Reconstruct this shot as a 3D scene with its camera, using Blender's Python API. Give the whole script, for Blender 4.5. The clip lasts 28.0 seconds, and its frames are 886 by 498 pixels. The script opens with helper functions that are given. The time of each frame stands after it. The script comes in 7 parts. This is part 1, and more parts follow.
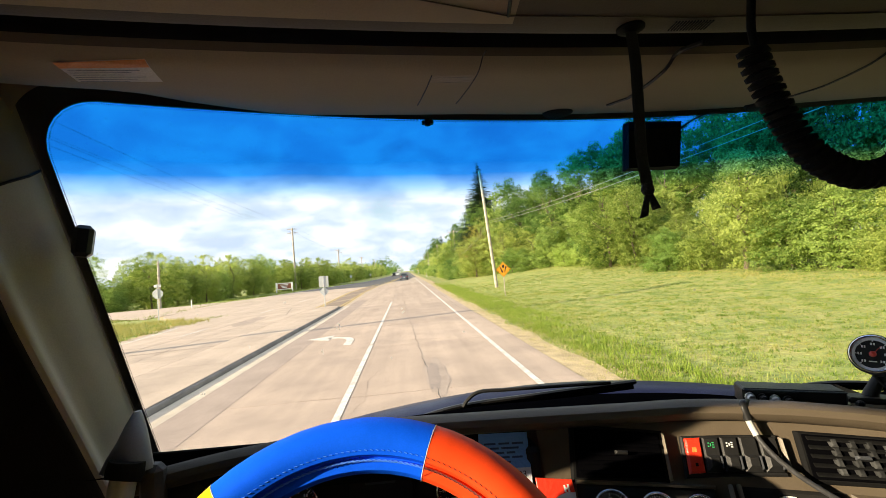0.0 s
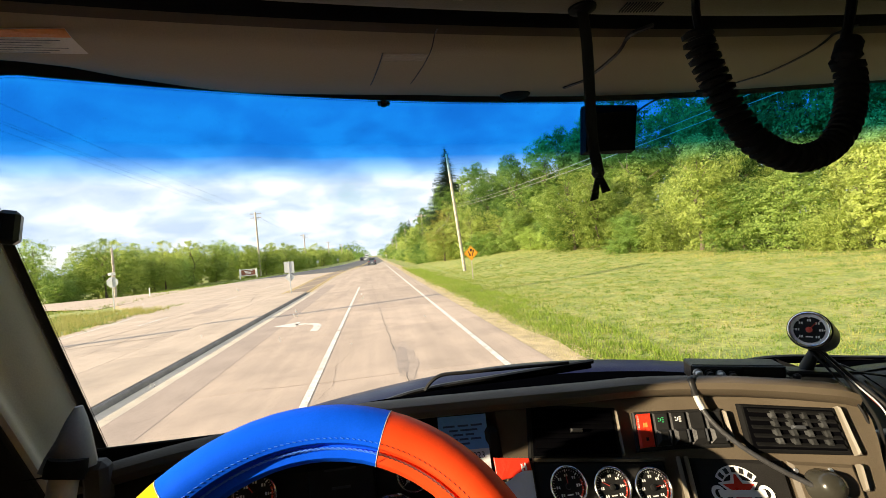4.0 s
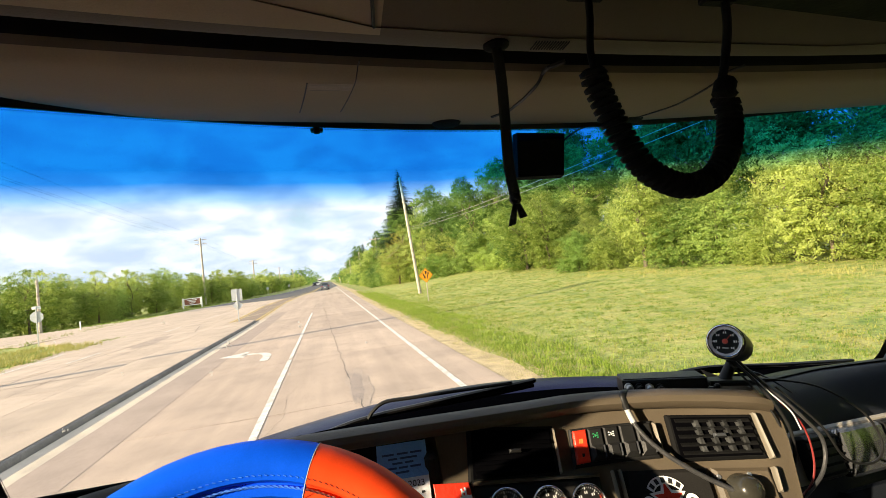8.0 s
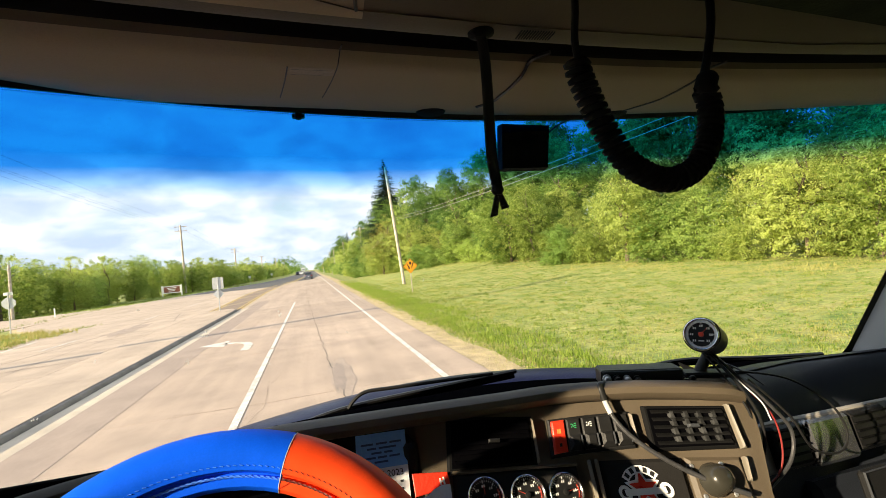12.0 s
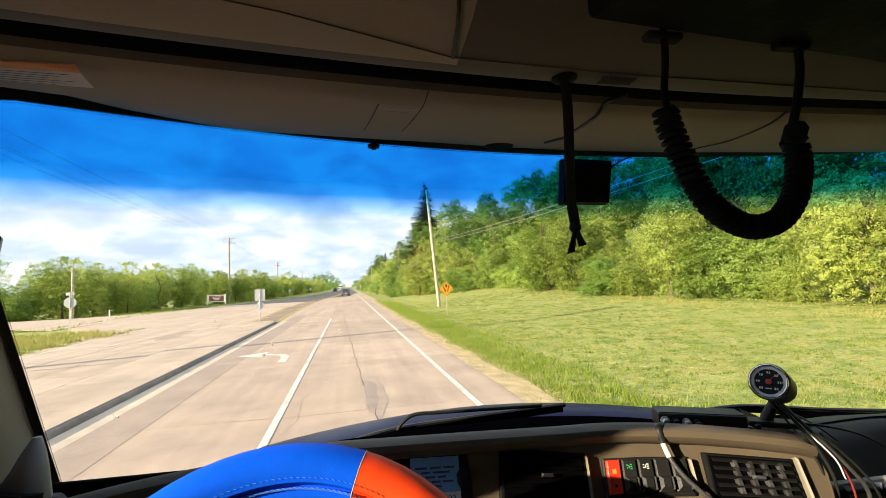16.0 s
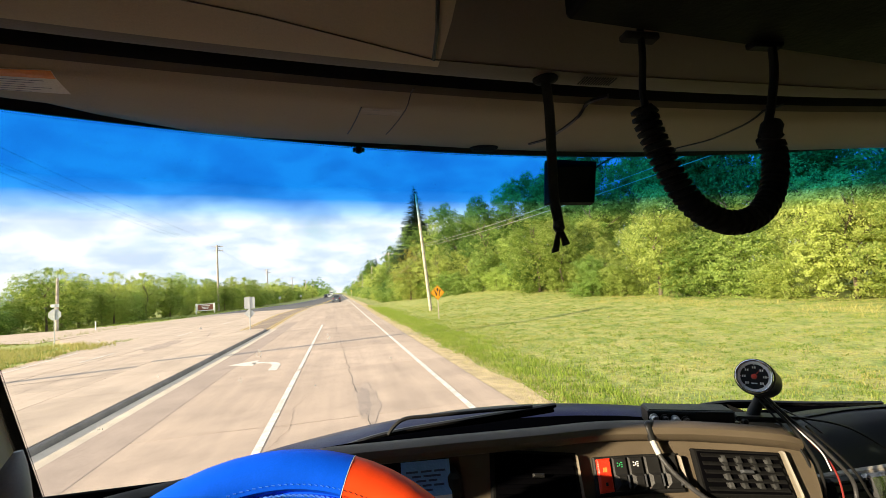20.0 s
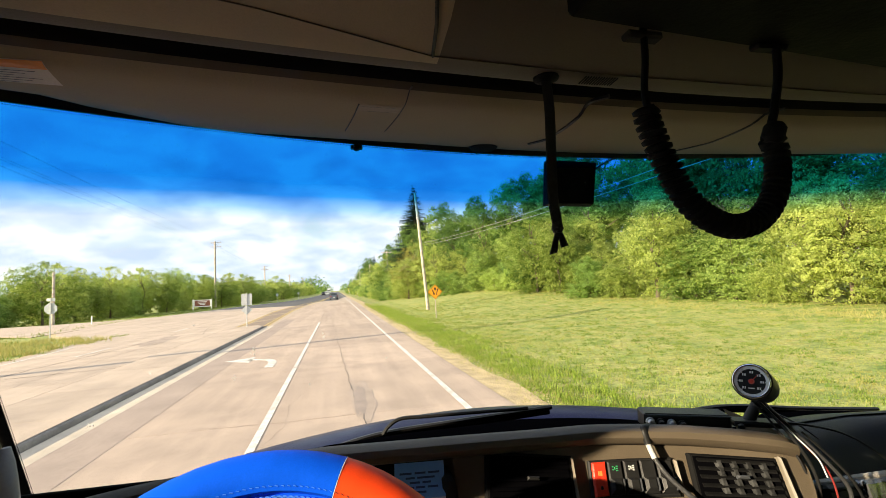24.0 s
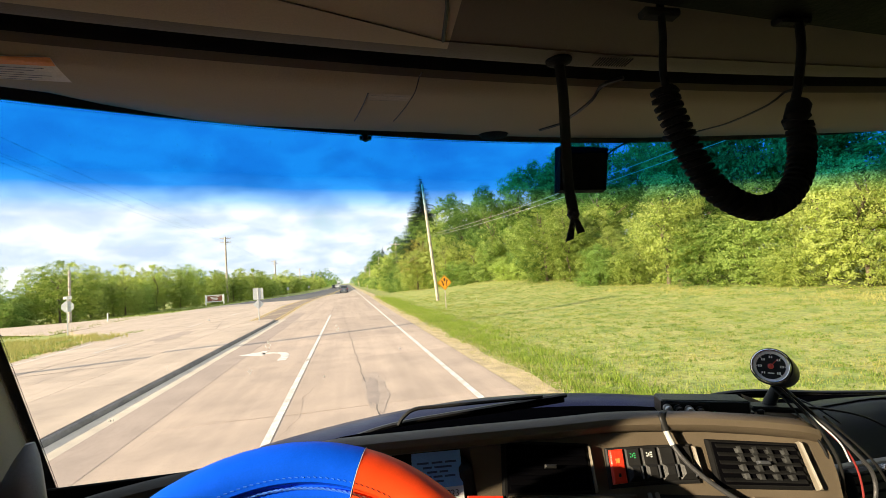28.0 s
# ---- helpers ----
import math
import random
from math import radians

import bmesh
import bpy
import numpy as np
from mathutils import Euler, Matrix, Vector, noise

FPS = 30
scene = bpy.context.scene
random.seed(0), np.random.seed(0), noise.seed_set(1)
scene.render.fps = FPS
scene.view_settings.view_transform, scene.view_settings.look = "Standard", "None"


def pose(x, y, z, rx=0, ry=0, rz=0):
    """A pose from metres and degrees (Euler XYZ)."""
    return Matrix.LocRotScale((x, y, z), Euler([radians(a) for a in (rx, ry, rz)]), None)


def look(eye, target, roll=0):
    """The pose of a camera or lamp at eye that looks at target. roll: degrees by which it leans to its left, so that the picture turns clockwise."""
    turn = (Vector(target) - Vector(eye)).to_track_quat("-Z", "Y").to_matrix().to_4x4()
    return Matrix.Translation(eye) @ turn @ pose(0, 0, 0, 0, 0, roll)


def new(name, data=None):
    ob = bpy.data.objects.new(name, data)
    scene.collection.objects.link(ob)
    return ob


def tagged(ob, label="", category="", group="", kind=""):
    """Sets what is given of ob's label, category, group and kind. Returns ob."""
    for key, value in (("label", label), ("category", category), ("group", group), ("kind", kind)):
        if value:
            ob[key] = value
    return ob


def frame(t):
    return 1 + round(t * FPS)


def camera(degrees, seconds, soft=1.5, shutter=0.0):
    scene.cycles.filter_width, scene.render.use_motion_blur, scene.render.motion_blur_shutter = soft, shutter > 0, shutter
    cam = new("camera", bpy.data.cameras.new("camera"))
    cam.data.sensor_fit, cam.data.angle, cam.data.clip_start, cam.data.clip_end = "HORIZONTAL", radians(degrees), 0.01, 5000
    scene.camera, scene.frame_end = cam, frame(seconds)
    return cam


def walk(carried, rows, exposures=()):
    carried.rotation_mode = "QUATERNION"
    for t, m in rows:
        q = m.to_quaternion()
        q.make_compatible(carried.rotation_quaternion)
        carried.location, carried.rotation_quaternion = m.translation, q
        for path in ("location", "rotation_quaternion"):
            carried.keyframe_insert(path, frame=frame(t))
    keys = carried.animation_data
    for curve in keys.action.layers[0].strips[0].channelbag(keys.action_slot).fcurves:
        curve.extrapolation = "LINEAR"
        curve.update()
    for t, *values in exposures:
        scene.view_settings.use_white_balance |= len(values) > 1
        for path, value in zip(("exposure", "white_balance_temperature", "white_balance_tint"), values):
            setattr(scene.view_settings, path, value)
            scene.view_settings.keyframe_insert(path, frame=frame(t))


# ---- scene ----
cam = camera(88.3, 28.0, soft=0.8)
# seconds, eye, yaw to the left, pitch up, lean to the left: the driver's view from inside the standing truck
PATH = [
    (0, 0.0361, -0.0131, 2.2299, -3.229, 3.857, -3.981),
    (0.5, 0.0374, -0.0037, 2.2645, -3.604, 1.804, -4.858),
    (1, 0.0391, -0.0045, 2.2263, -4.095, 1.410, -3.449),
    (1.5, 0.0307, 0.0109, 2.2112, -4.435, 0.468, -3.406),
    (2, 0.0408, 0.0007, 2.2259, -4.812, 0.446, -3.855),
    (2.5, 0.0488, -0.0124, 2.2412, -5.735, 1.278, -4.994),
    (4.5, 0.0533, -0.0051, 2.2270, -7.504, 1.799, -4.486),
    (5, 0.0543, -0.0081, 2.2325, -7.982, 2.623, -4.739),
    (5.5, 0.0539, -0.0081, 2.2305, -8.548, 2.455, -4.782),
    (6, 0.0369, -0.0207, 2.2382, -8.975, 2.941, -3.806),
    (6.5, 0.0718, -0.0150, 2.2278, -10.425, 2.707, -4.760),
    (7, 0.0635, -0.0105, 2.2269, -11.051, 3.409, -5.711),
    (7.5, 0.0510, -0.0197, 2.2404, -11.418, 5.086, -4.839),
    (8, 0.0813, -0.0174, 2.2298, -12.967, 3.818, -6.158),
    (8.5, 0.0507, -0.0139, 2.2374, -11.665, 5.659, -3.627),
    (9, 0.0847, -0.0184, 2.2413, -7.154, 5.610, -1.935),
    (9.3, 0.0661, -0.0098, 2.2323, -5.488, 6.575, -2.141),
    (9.5, -0.0061, -0.0461, 2.2433, -2.548, 6.125, -1.548),
    (9.7, -0.0388, -0.0464, 2.2259, -1.660, 6.472, -0.997),
    (10, 0.0237, -0.0461, 2.2503, -3.921, 5.669, -1.066),
    (10.5, 0.0425, -0.0262, 2.2429, -7.173, 5.221, -1.478),
    (11, 0.0712, -0.0235, 2.2382, -10.778, 4.300, -2.670),
    (11.5, 0.0730, -0.0180, 2.2368, -13.460, 2.880, -3.958),
    (12, 0.0857, -0.0147, 2.2286, -14.759, 2.518, -5.368),
    (12.5, 0.0654, -0.0213, 2.2374, -14.148, 3.337, -5.116),
    (14.5, 0.0957, -0.0164, 2.2309, -13.591, 4.103, -6.356),
    (15, 0.0349, -0.0234, 2.2424, -10.997, 5.691, -2.736),
    (15.5, 0.0517, -0.0257, 2.2413, -11.538, 5.482, -3.555),
    (16, 0.0415, -0.0257, 2.2380, -10.314, 5.744, -2.134),
    (16.5, 0.0478, -0.0224, 2.2392, -9.759, 5.986, -1.593),
    (17, 0.0282, -0.0201, 2.2331, -9.252, 5.113, -0.448),
    (17.5, 0.0756, 0.0015, 2.2216, -9.604, 4.118, -1.149),
    (18, 0.0461, 0.0000, 2.2216, -9.448, 3.670, -1.404),
    (18.5, 0.0723, -0.0094, 2.2321, -10.483, 3.833, -2.700),
    (19, 0.0501, -0.0169, 2.2440, -11.928, 5.727, -2.989),
    (19.5, 0.0444, -0.0308, 2.2426, -11.799, 5.896, -2.986),
    (20, 0.0471, -0.0266, 2.2355, -11.526, 6.167, -3.335),
    (20.5, 0.0401, -0.0346, 2.2466, -11.714, 5.558, -2.971),
    (21, 0.0647, -0.0252, 2.2406, -12.529, 5.781, -3.134),
    (21.5, 0.0495, -0.0234, 2.2408, -12.905, 5.881, -3.366),
    (23.5, 0.0562, -0.0149, 2.2350, -12.608, 6.161, -2.842),
    (24, 0.0500, -0.0203, 2.2367, -11.746, 6.074, -2.535),
    (24.5, 0.0692, 0.0007, 2.2337, -12.870, 4.604, -4.275),
    (25, 0.0400, -0.0109, 2.2319, -11.530, 4.582, -2.152),
    (25.5, 0.0708, -0.0160, 2.2338, -13.593, 4.939, -5.088),
    (26, 0.0579, -0.0138, 2.2350, -12.855, 4.782, -4.526),
    (26.5, 0.0657, -0.0066, 2.2291, -12.506, 4.417, -4.811),
    (27, 0.0648, -0.0020, 2.2285, -12.167, 4.602, -4.634),
    (27.5, 0.0640, -0.0061, 2.2364, -11.522, 4.385, -4.493),
    (28, 0.0455, -0.0136, 2.2360, -10.614, 4.974, -3.664),
]


def seen_from(x, y, z, yaw, pitch, roll):
    a, b = radians(yaw), radians(pitch)
    return look((x, y, z), (x - math.sin(a) * math.cos(b), y + math.cos(a) * math.cos(b), z + math.sin(b)), roll)


# how the truck sits on the road: nosing and leaning a little, headed slightly to the verge
TRUCK = pose(0.096, -18.49, 0.022, -1.468, 0.595, -1.522)
EXPOSURE = 1.08
walk(cam, [(t, TRUCK @ seen_from(*row)) for t, *row in PATH], [(0, EXPOSURE, 7000, 10), (28, EXPOSURE, 7000, 10)])

# ---------------------------------------------------------------- light
SUN_FROM, SUN_UP = radians(109.5), radians(18)      # bearing counter-clockwise from +y, height
sun_way = Vector((-math.sin(SUN_FROM) * math.cos(SUN_UP), math.cos(SUN_FROM) * math.cos(SUN_UP), math.sin(SUN_UP)))
sun = new("sun", bpy.data.lights.new("sun", "SUN"))
sun.data.energy, sun.data.angle, sun.data.color = 5.0, radians(0.6), (1.0, 0.86, 0.64)
sun.matrix_world = look((0, 0, 60), Vector((0, 0, 60)) - sun_way)

world = bpy.data.worlds.new("world")
scene.world = world
world.use_nodes = True
wt = world.node_tree
wt.nodes.clear()


def node(tree, kind, **kw):
    n = tree.nodes.new(kind)
    for k, v in kw.items():
        if k == "operation":
            n.operation = v
        elif k == "blend_type":
            n.data_type, n.blend_type = "RGBA", v
        elif k == "sky_type":
            n.sky_type = v
        else:
            n.inputs[k.replace("_", " ")].default_value = v
    return n


def wire(tree, *links):
    for a, b in links:
        tree.links.new(a, b)


def ramp(tree, stops):
    r = tree.nodes.new("ShaderNodeValToRGB")
    while len(r.color_ramp.elements) < len(stops):
        r.color_ramp.elements.new(0.5)
    for e, (p, c) in zip(r.color_ramp.elements, stops):
        e.position = p
        e.color = (*c, 1) if len(c) == 3 else c
    return r


sky = node(wt, "ShaderNodeTexSky", sky_type="NISHITA")
sky.sun_disc, sky.sun_elevation, sky.sun_rotation = False, SUN_UP, -SUN_FROM
sky.air_density, sky.dust_density, sky.ozone_density = 1.0, 0.6, 2.0
tc = node(wt, "ShaderNodeTexCoord")
sep = node(wt, "ShaderNodeSeparateXYZ")
high = node(wt, "ShaderNodeMath", operation="MAXIMUM")
high.inputs[1].default_value = 0.0
lift = node(wt, "ShaderNodeMath", operation="ADD")
lift.inputs[1].default_value = 0.34
dx, dy = node(wt, "ShaderNodeMath", operation="DIVIDE"), node(wt, "ShaderNodeMath", operation="DIVIDE")
flat = node(wt, "ShaderNodeCombineXYZ")
cloud = node(wt, "ShaderNodeTexNoise", Scale=2.6, Detail=8.0, Roughness=0.5, Distortion=0.15)
cover = ramp(wt, [(0.22, (0, 0, 0)), (0.46, (1, 1, 1))])
shade = node(wt, "ShaderNodeTexNoise", Scale=4.2, Detail=7.0, Roughness=0.5, Distortion=0.3)
tone = ramp(wt, [(0.34, (3.0, 3.8, 5.1)), (0.48, (3.8, 4.5, 5.6)), (0.60, (5.1, 5.5, 6.2))])
mix = node(wt, "ShaderNodeMix", blend_type="MIX")
low = node(wt, "ShaderNodeMapRange", From_Min=0.0, From_Max=0.10, To_Min=0.75, To_Max=0.0)
most = node(wt, "ShaderNodeMath", operation="MAXIMUM")
back = node(wt, "ShaderNodeBackground", Strength=0.105)
wout = node(wt, "ShaderNodeOutputWorld")
wire(wt, (tc.outputs["Generated"], sep.inputs[0]), (sep.outputs[2], high.inputs[0]), (high.outputs[0], lift.inputs[0]),
     (sep.outputs[0], dx.inputs[0]), (lift.outputs[0], dx.inputs[1]), (sep.outputs[1], dy.inputs[0]), (lift.outputs[0], dy.inputs[1]),
     (dx.outputs[0], flat.inputs[0]), (dy.outputs[0], flat.inputs[1]), (flat.outputs[0], cloud.inputs["Vector"]), (flat.outputs[0], shade.inputs["Vector"]),
     (cloud.outputs["Fac"], cover.inputs[0]), (shade.outputs["Fac"], tone.inputs[0]), (sep.outputs[2], low.inputs["Value"]),
     (cover.outputs[0], most.inputs[0]), (low.outputs[0], most.inputs[1]), (most.outputs[0], mix.inputs[0]),
     (sky.outputs[0], mix.inputs[6]), (tone.outputs[0], mix.inputs[7]), (mix.outputs[2], back.inputs[0]), (back.outputs[0], wout.inputs[0]))


# ---------------------------------------------------------------- materials
def material(name, base, rough=0.6, metal=0.0, scale=8.0, vary=0.25, bump=0.15, fine=60.0, spec=0.5, per=0.0, dark=None, coat=0.0, island=False, streak=0.0, light=None):
    """A surface with broad stains, fine grain and relief. per: how far single pieces differ."""
    m = bpy.data.materials.new(name)
    m.use_nodes = True
    t = m.node_tree
    b = t.nodes["Principled BSDF"]
    b.inputs["Roughness"].default_value, b.inputs["Metallic"].default_value = rough, metal
    b.inputs["Specular IOR Level"].default_value, b.inputs["Coat Weight"].default_value = spec, coat
    co = node(t, "ShaderNodeTexCoord")
    n1 = node(t, "ShaderNodeTexNoise", Scale=scale, Detail=5.0, Roughness=0.6)
    n2 = node(t, "ShaderNodeTexNoise", Scale=fine, Detail=3.0, Roughness=0.7)
    dk = dark or tuple(c * (1 - vary) for c in base)
    lt = light or tuple(min(1, c * (1 + vary * 0.8)) for c in base)
    r1 = ramp(t, [(0.30, dk), (0.5, base), (0.72, lt)])
    g = node(t, "ShaderNodeMapRange", From_Min=0.25, From_Max=0.75, To_Min=1 - vary * 0.6, To_Max=1 + vary * 0.6)
    mul = node(t, "ShaderNodeMix", blend_type="MULTIPLY", Factor=1.0)
    bm = node(t, "ShaderNodeBump", Strength=bump, Distance=0.02)
    rr = node(t, "ShaderNodeMapRange", From_Min=0.3, From_Max=0.7, To_Min=max(0.02, rough - 0.08), To_Max=min(1, rough + 0.1))
    wire(t, (co.outputs["Object"], n1.inputs["Vector"]), (co.outputs["Object"], n2.inputs["Vector"]), (n1.outputs["Fac"], r1.inputs[0]),
         (n2.outputs["Fac"], g.inputs["Value"]), (r1.outputs[0], mul.inputs[6]), (g.outputs[0], mul.inputs[7]),
         (n2.outputs["Fac"], bm.inputs["Height"]), (bm.outputs[0], b.inputs["Normal"]), (n1.outputs["Fac"], rr.inputs["Value"]), (rr.outputs[0], b.inputs["Roughness"]))
    out = mul.outputs[2]
    if per:
        info = node(t, "ShaderNodeNewGeometry" if island else "ShaderNodeObjectInfo")
        pr = node(t, "ShaderNodeMapRange", To_Min=1 - per, To_Max=1 + per)
        m2 = node(t, "ShaderNodeMix", blend_type="MULTIPLY", Factor=1.0)
        wire(t, (info.outputs["Random Per Island" if island else "Random"], pr.inputs["Value"]), (out, m2.inputs[6]), (pr.outputs[0], m2.inputs[7]))
        out = m2.outputs[2]
    if streak:
        sc = node(t, "ShaderNodeMapping")
        sc.inputs["Scale"].default_value = (1.4, 0.06, 1.0)
        n3 = node(t, "ShaderNodeTexNoise", Scale=1.0, Detail=4.0, Roughness=0.65)
        sr = node(t, "ShaderNodeMapRange", From_Min=0.3, From_Max=0.7, To_Min=1 - streak, To_Max=1 + streak * 0.5)
        m3 = node(t, "ShaderNodeMix", blend_type="MULTIPLY", Factor=1.0)
        wire(t, (co.outputs["Object"], sc.inputs["Vector"]), (sc.outputs[0], n3.inputs["Vector"]), (n3.outputs["Fac"], sr.inputs["Value"]), (out, m3.inputs[6]), (sr.outputs[0], m3.inputs[7]))
        out = m3.outputs[2]
    wire(t, (out, b.inputs["Base Color"]))
    return m


def leaf_material(name, lo, hi, glow=0.6):
    m = bpy.data.materials.new(name)
    m.use_nodes = True
    t = m.node_tree
    t.nodes.clear()
    geo, info = node(t, "ShaderNodeNewGeometry"), node(t, "ShaderNodeObjectInfo")
    add = node(t, "ShaderNodeMath", operation="ADD")
    half = node(t, "ShaderNodeMath", operation="MULTIPLY")
    half.inputs[1].default_value = 0.5
    c = ramp(t, [(0.12, lo), (0.88, hi)])
    d = node(t, "ShaderNodeBsdfPrincipled", Roughness=0.55)
    d.inputs["Specular IOR Level"].default_value = 0.25
    tr = node(t, "ShaderNodeBsdfTranslucent")
    mx = node(t, "ShaderNodeMixShader", Fac=glow)
    o = node(t, "ShaderNodeOutputMaterial")
    wire(t, (geo.outputs["Random Per Island"], add.inputs[0]), (info.outputs["Random"], add.inputs[1]), (add.outputs[0], half.inputs[0]), (half.outputs[0], c.inputs[0]),
         (c.outputs[0], d.inputs["Base Color"]), (c.outputs[0], tr.inputs[0]), (d.outputs[0], mx.inputs[1]), (tr.outputs[0], mx.inputs[2]), (mx.outputs[0], o.inputs[0]))
    return m


def glass_material(name, tint, band=None):
    """Clear laminated glass; band: heights between which a blue shade band sets in."""
    m = bpy.data.materials.new(name)
    m.use_nodes = True
    t = m.node_tree
    t.nodes.clear()
    tr, gl = node(t, "ShaderNodeBsdfTransparent"), node(t, "ShaderNodeBsdfGlossy", Roughness=0.02)
    fr = node(t, "ShaderNodeFresnel", IOR=1.25)
    mx, o = node(t, "ShaderNodeMixShader"), node(t, "ShaderNodeOutputMaterial")
    tr.inputs[0].default_value = (*tint, 1)
    if band:
        co, se = node(t, "ShaderNodeTexCoord"), node(t, "ShaderNodeSeparateXYZ")
        no = node(t, "ShaderNodeTexNoise", Scale=9.0, Detail=2.0)
        wob = node(t, "ShaderNodeMath", operation="MULTIPLY_ADD")
        wob.inputs[1].default_value = 0.012
        slope = node(t, "ShaderNodeMath", operation="MULTIPLY_ADD")
        slope.inputs[1].default_value = -0.012
        mr = node(t, "ShaderNodeMapRange", From_Min=band[0] + 0.006, From_Max=band[1] + 0.006)
        rp = ramp(t, [(0.0, tint), (0.35, (0.38, 0.66, 0.95)), (0.7, (0.02, 0.31, 0.82)), (1.0, (0.0, 0.225, 0.72))])
        wire(t, (co.outputs["Object"], se.inputs[0]), (co.outputs["Object"], no.inputs["Vector"]), (no.outputs["Fac"], wob.inputs[0]), (se.outputs[0], slope.inputs[0]), (se.outputs[2], slope.inputs[2]), (slope.outputs[0], wob.inputs[2]),
             (wob.outputs[0], mr.inputs["Value"]), (mr.outputs[0], rp.inputs[0]), (rp.outputs[0], tr.inputs[0]))
    wire(t, (fr.outputs[0], mx.inputs[0]), (tr.outputs[0], mx.inputs[1]), (gl.outputs[0], mx.inputs[2]), (mx.outputs[0], o.inputs[0]))
    return m


def lamp_material(name, col, strength):
    m = material(name, col, 0.3)
    b = m.node_tree.nodes["Principled BSDF"]
    b.inputs["Emission Color"].default_value, b.inputs["Emission Strength"].default_value = (*col, 1), strength
    return m


CONCRETE = material("concrete", (0.495, 0.387, 0.30), 0.85, scale=0.7, vary=0.18, bump=0.22, fine=34, per=0.075, streak=0.12)
WORNCONCRETE = material("worn_concrete", (0.455, 0.347, 0.270), 0.85, scale=0.7, vary=0.18, bump=0.22, fine=34, per=0.075, streak=0.16)
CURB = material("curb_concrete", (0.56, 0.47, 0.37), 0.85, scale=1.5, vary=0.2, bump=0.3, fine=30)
# Curb face: shade mixed into a darker, mottled concrete tone.
CURBFACE = material("shaded_curb", (0.22, 0.20, 0.18), 0.9, scale=2, vary=0.35, bump=0.3, fine=25)
JOINT = material("tar", (0.17, 0.135, 0.11), 0.8, scale=3, vary=0.4)
ASPHALT = material("asphalt", (0.105, 0.10, 0.098), 0.85, scale=0.5, vary=0.2, bump=0.4, fine=40, streak=0.2)
OLDASPHALT = material("old_asphalt", (0.27, 0.20, 0.15), 0.9, scale=0.8, vary=0.25, bump=0.4, fine=25)
WHITEPAINT = material("white_road_paint", (0.66, 0.62, 0.56), 0.75, scale=4, vary=0.3, fine=25, dark=(0.45, 0.39, 0.32))
YELLOWPAINT = material("yellow_road_paint", (0.60, 0.42, 0.09), 0.75, scale=5, vary=0.3, fine=30)
GRAVEL = material("gravel", (0.53, 0.405, 0.225), 0.95, scale=2.5, vary=0.35, bump=0.8, fine=30)
TURF = material("turf", (0.29, 0.315, 0.085), 0.95, scale=0.9, vary=0.85, bump=1.0, fine=7, dark=(0.12, 0.20, 0.03), light=(0.39, 0.345, 0.12))
GRASS = leaf_material("grass_blades", (0.15, 0.235, 0.03), (0.44, 0.41, 0.11), 0.35)
GREENGRASS = leaf_material("green_blades", (0.15, 0.24, 0.035), (0.42, 0.45, 0.12), 0.35)
DARKGRASS = leaf_material("dark_blades", (0.06, 0.14, 0.02), (0.26, 0.34, 0.07), 0.35)
LUSHGRASS = leaf_material("lush_blades", (0.19, 0.29, 0.035), (0.50, 0.56, 0.12), 0.4)
PALEYELLOW = material("pale_yellow_paint", (0.62, 0.52, 0.30), 0.75, scale=4, vary=0.3, fine=25)
DRYGRASS = leaf_material("dry_grass", (0.27, 0.27, 0.066), (0.47, 0.43, 0.15), 0.3)
LEAF = leaf_material("leaves_green", (0.10, 0.20, 0.035), (0.61, 0.73, 0.21))
LEAFDARK = leaf_material("leaves_dark", (0.045, 0.12, 0.025), (0.34, 0.49, 0.12))
LEAFGOLD = leaf_material("leaves_yellowing", (0.15, 0.24, 0.035), (0.61, 0.67, 0.20))
LEAFDRY = leaf_material("leaves_browning", (0.14, 0.19, 0.035), (0.42, 0.38, 0.11))
NEEDLES = leaf_material("needles", (0.018, 0.05, 0.018), (0.05, 0.10, 0.03), 0.15)
BARK = material("bark", (0.16, 0.12, 0.085), 0.95, scale=6, vary=0.4, bump=0.8, fine=30)
POLEWOOD = material("pole_wood", (0.46, 0.40, 0.33), 0.9, scale=3, vary=0.42, bump=0.7, fine=28)
GALV = material("galvanised_steel", (0.55, 0.56, 0.57), 0.45, 0.7, scale=12, vary=0.15)
DULLMETAL = material("sign_back", (0.50, 0.52, 0.53), 0.5, 0.35, scale=6, vary=0.12)
ORANGE = material("orange_sign_sheet", (0.85, 0.34, 0.02), 0.45, scale=5, vary=0.08)
SIGNYELLOW = material("yellow_sign_sheet", (0.85, 0.66, 0.03), 0.45, scale=5, vary=0.08)
SIGNGREEN = material("green_sign_sheet", (0.02, 0.25, 0.14), 0.45, scale=5, vary=0.08)
SIGNBROWN = material("brown_sign_sheet", (0.20, 0.07, 0.04), 0.5, scale=5, vary=0.1)
SIGNWHITE = material("white_sign_sheet", (0.78, 0.78, 0.76), 0.5, scale=5, vary=0.06)
BLACKPRINT = material("black_print", (0.015, 0.015, 0.015), 0.5, vary=0.1)
REDPAINT = material("red_paint", (0.52, 0.05, 0.025), 0.45, scale=9, vary=0.15)
YELLOWGUARD = material("yellow_plastic", (0.75, 0.55, 0.03), 0.5, scale=5, vary=0.15)
CABLE = material("weathered_cable", (0.36, 0.35, 0.32), 0.5, vary=0.15)
WIRE = material("black_cable", (0.02, 0.02, 0.02), 0.5, vary=0.1)
PORCELAIN = material("porcelain", (0.25, 0.22, 0.2), 0.3, vary=0.1)
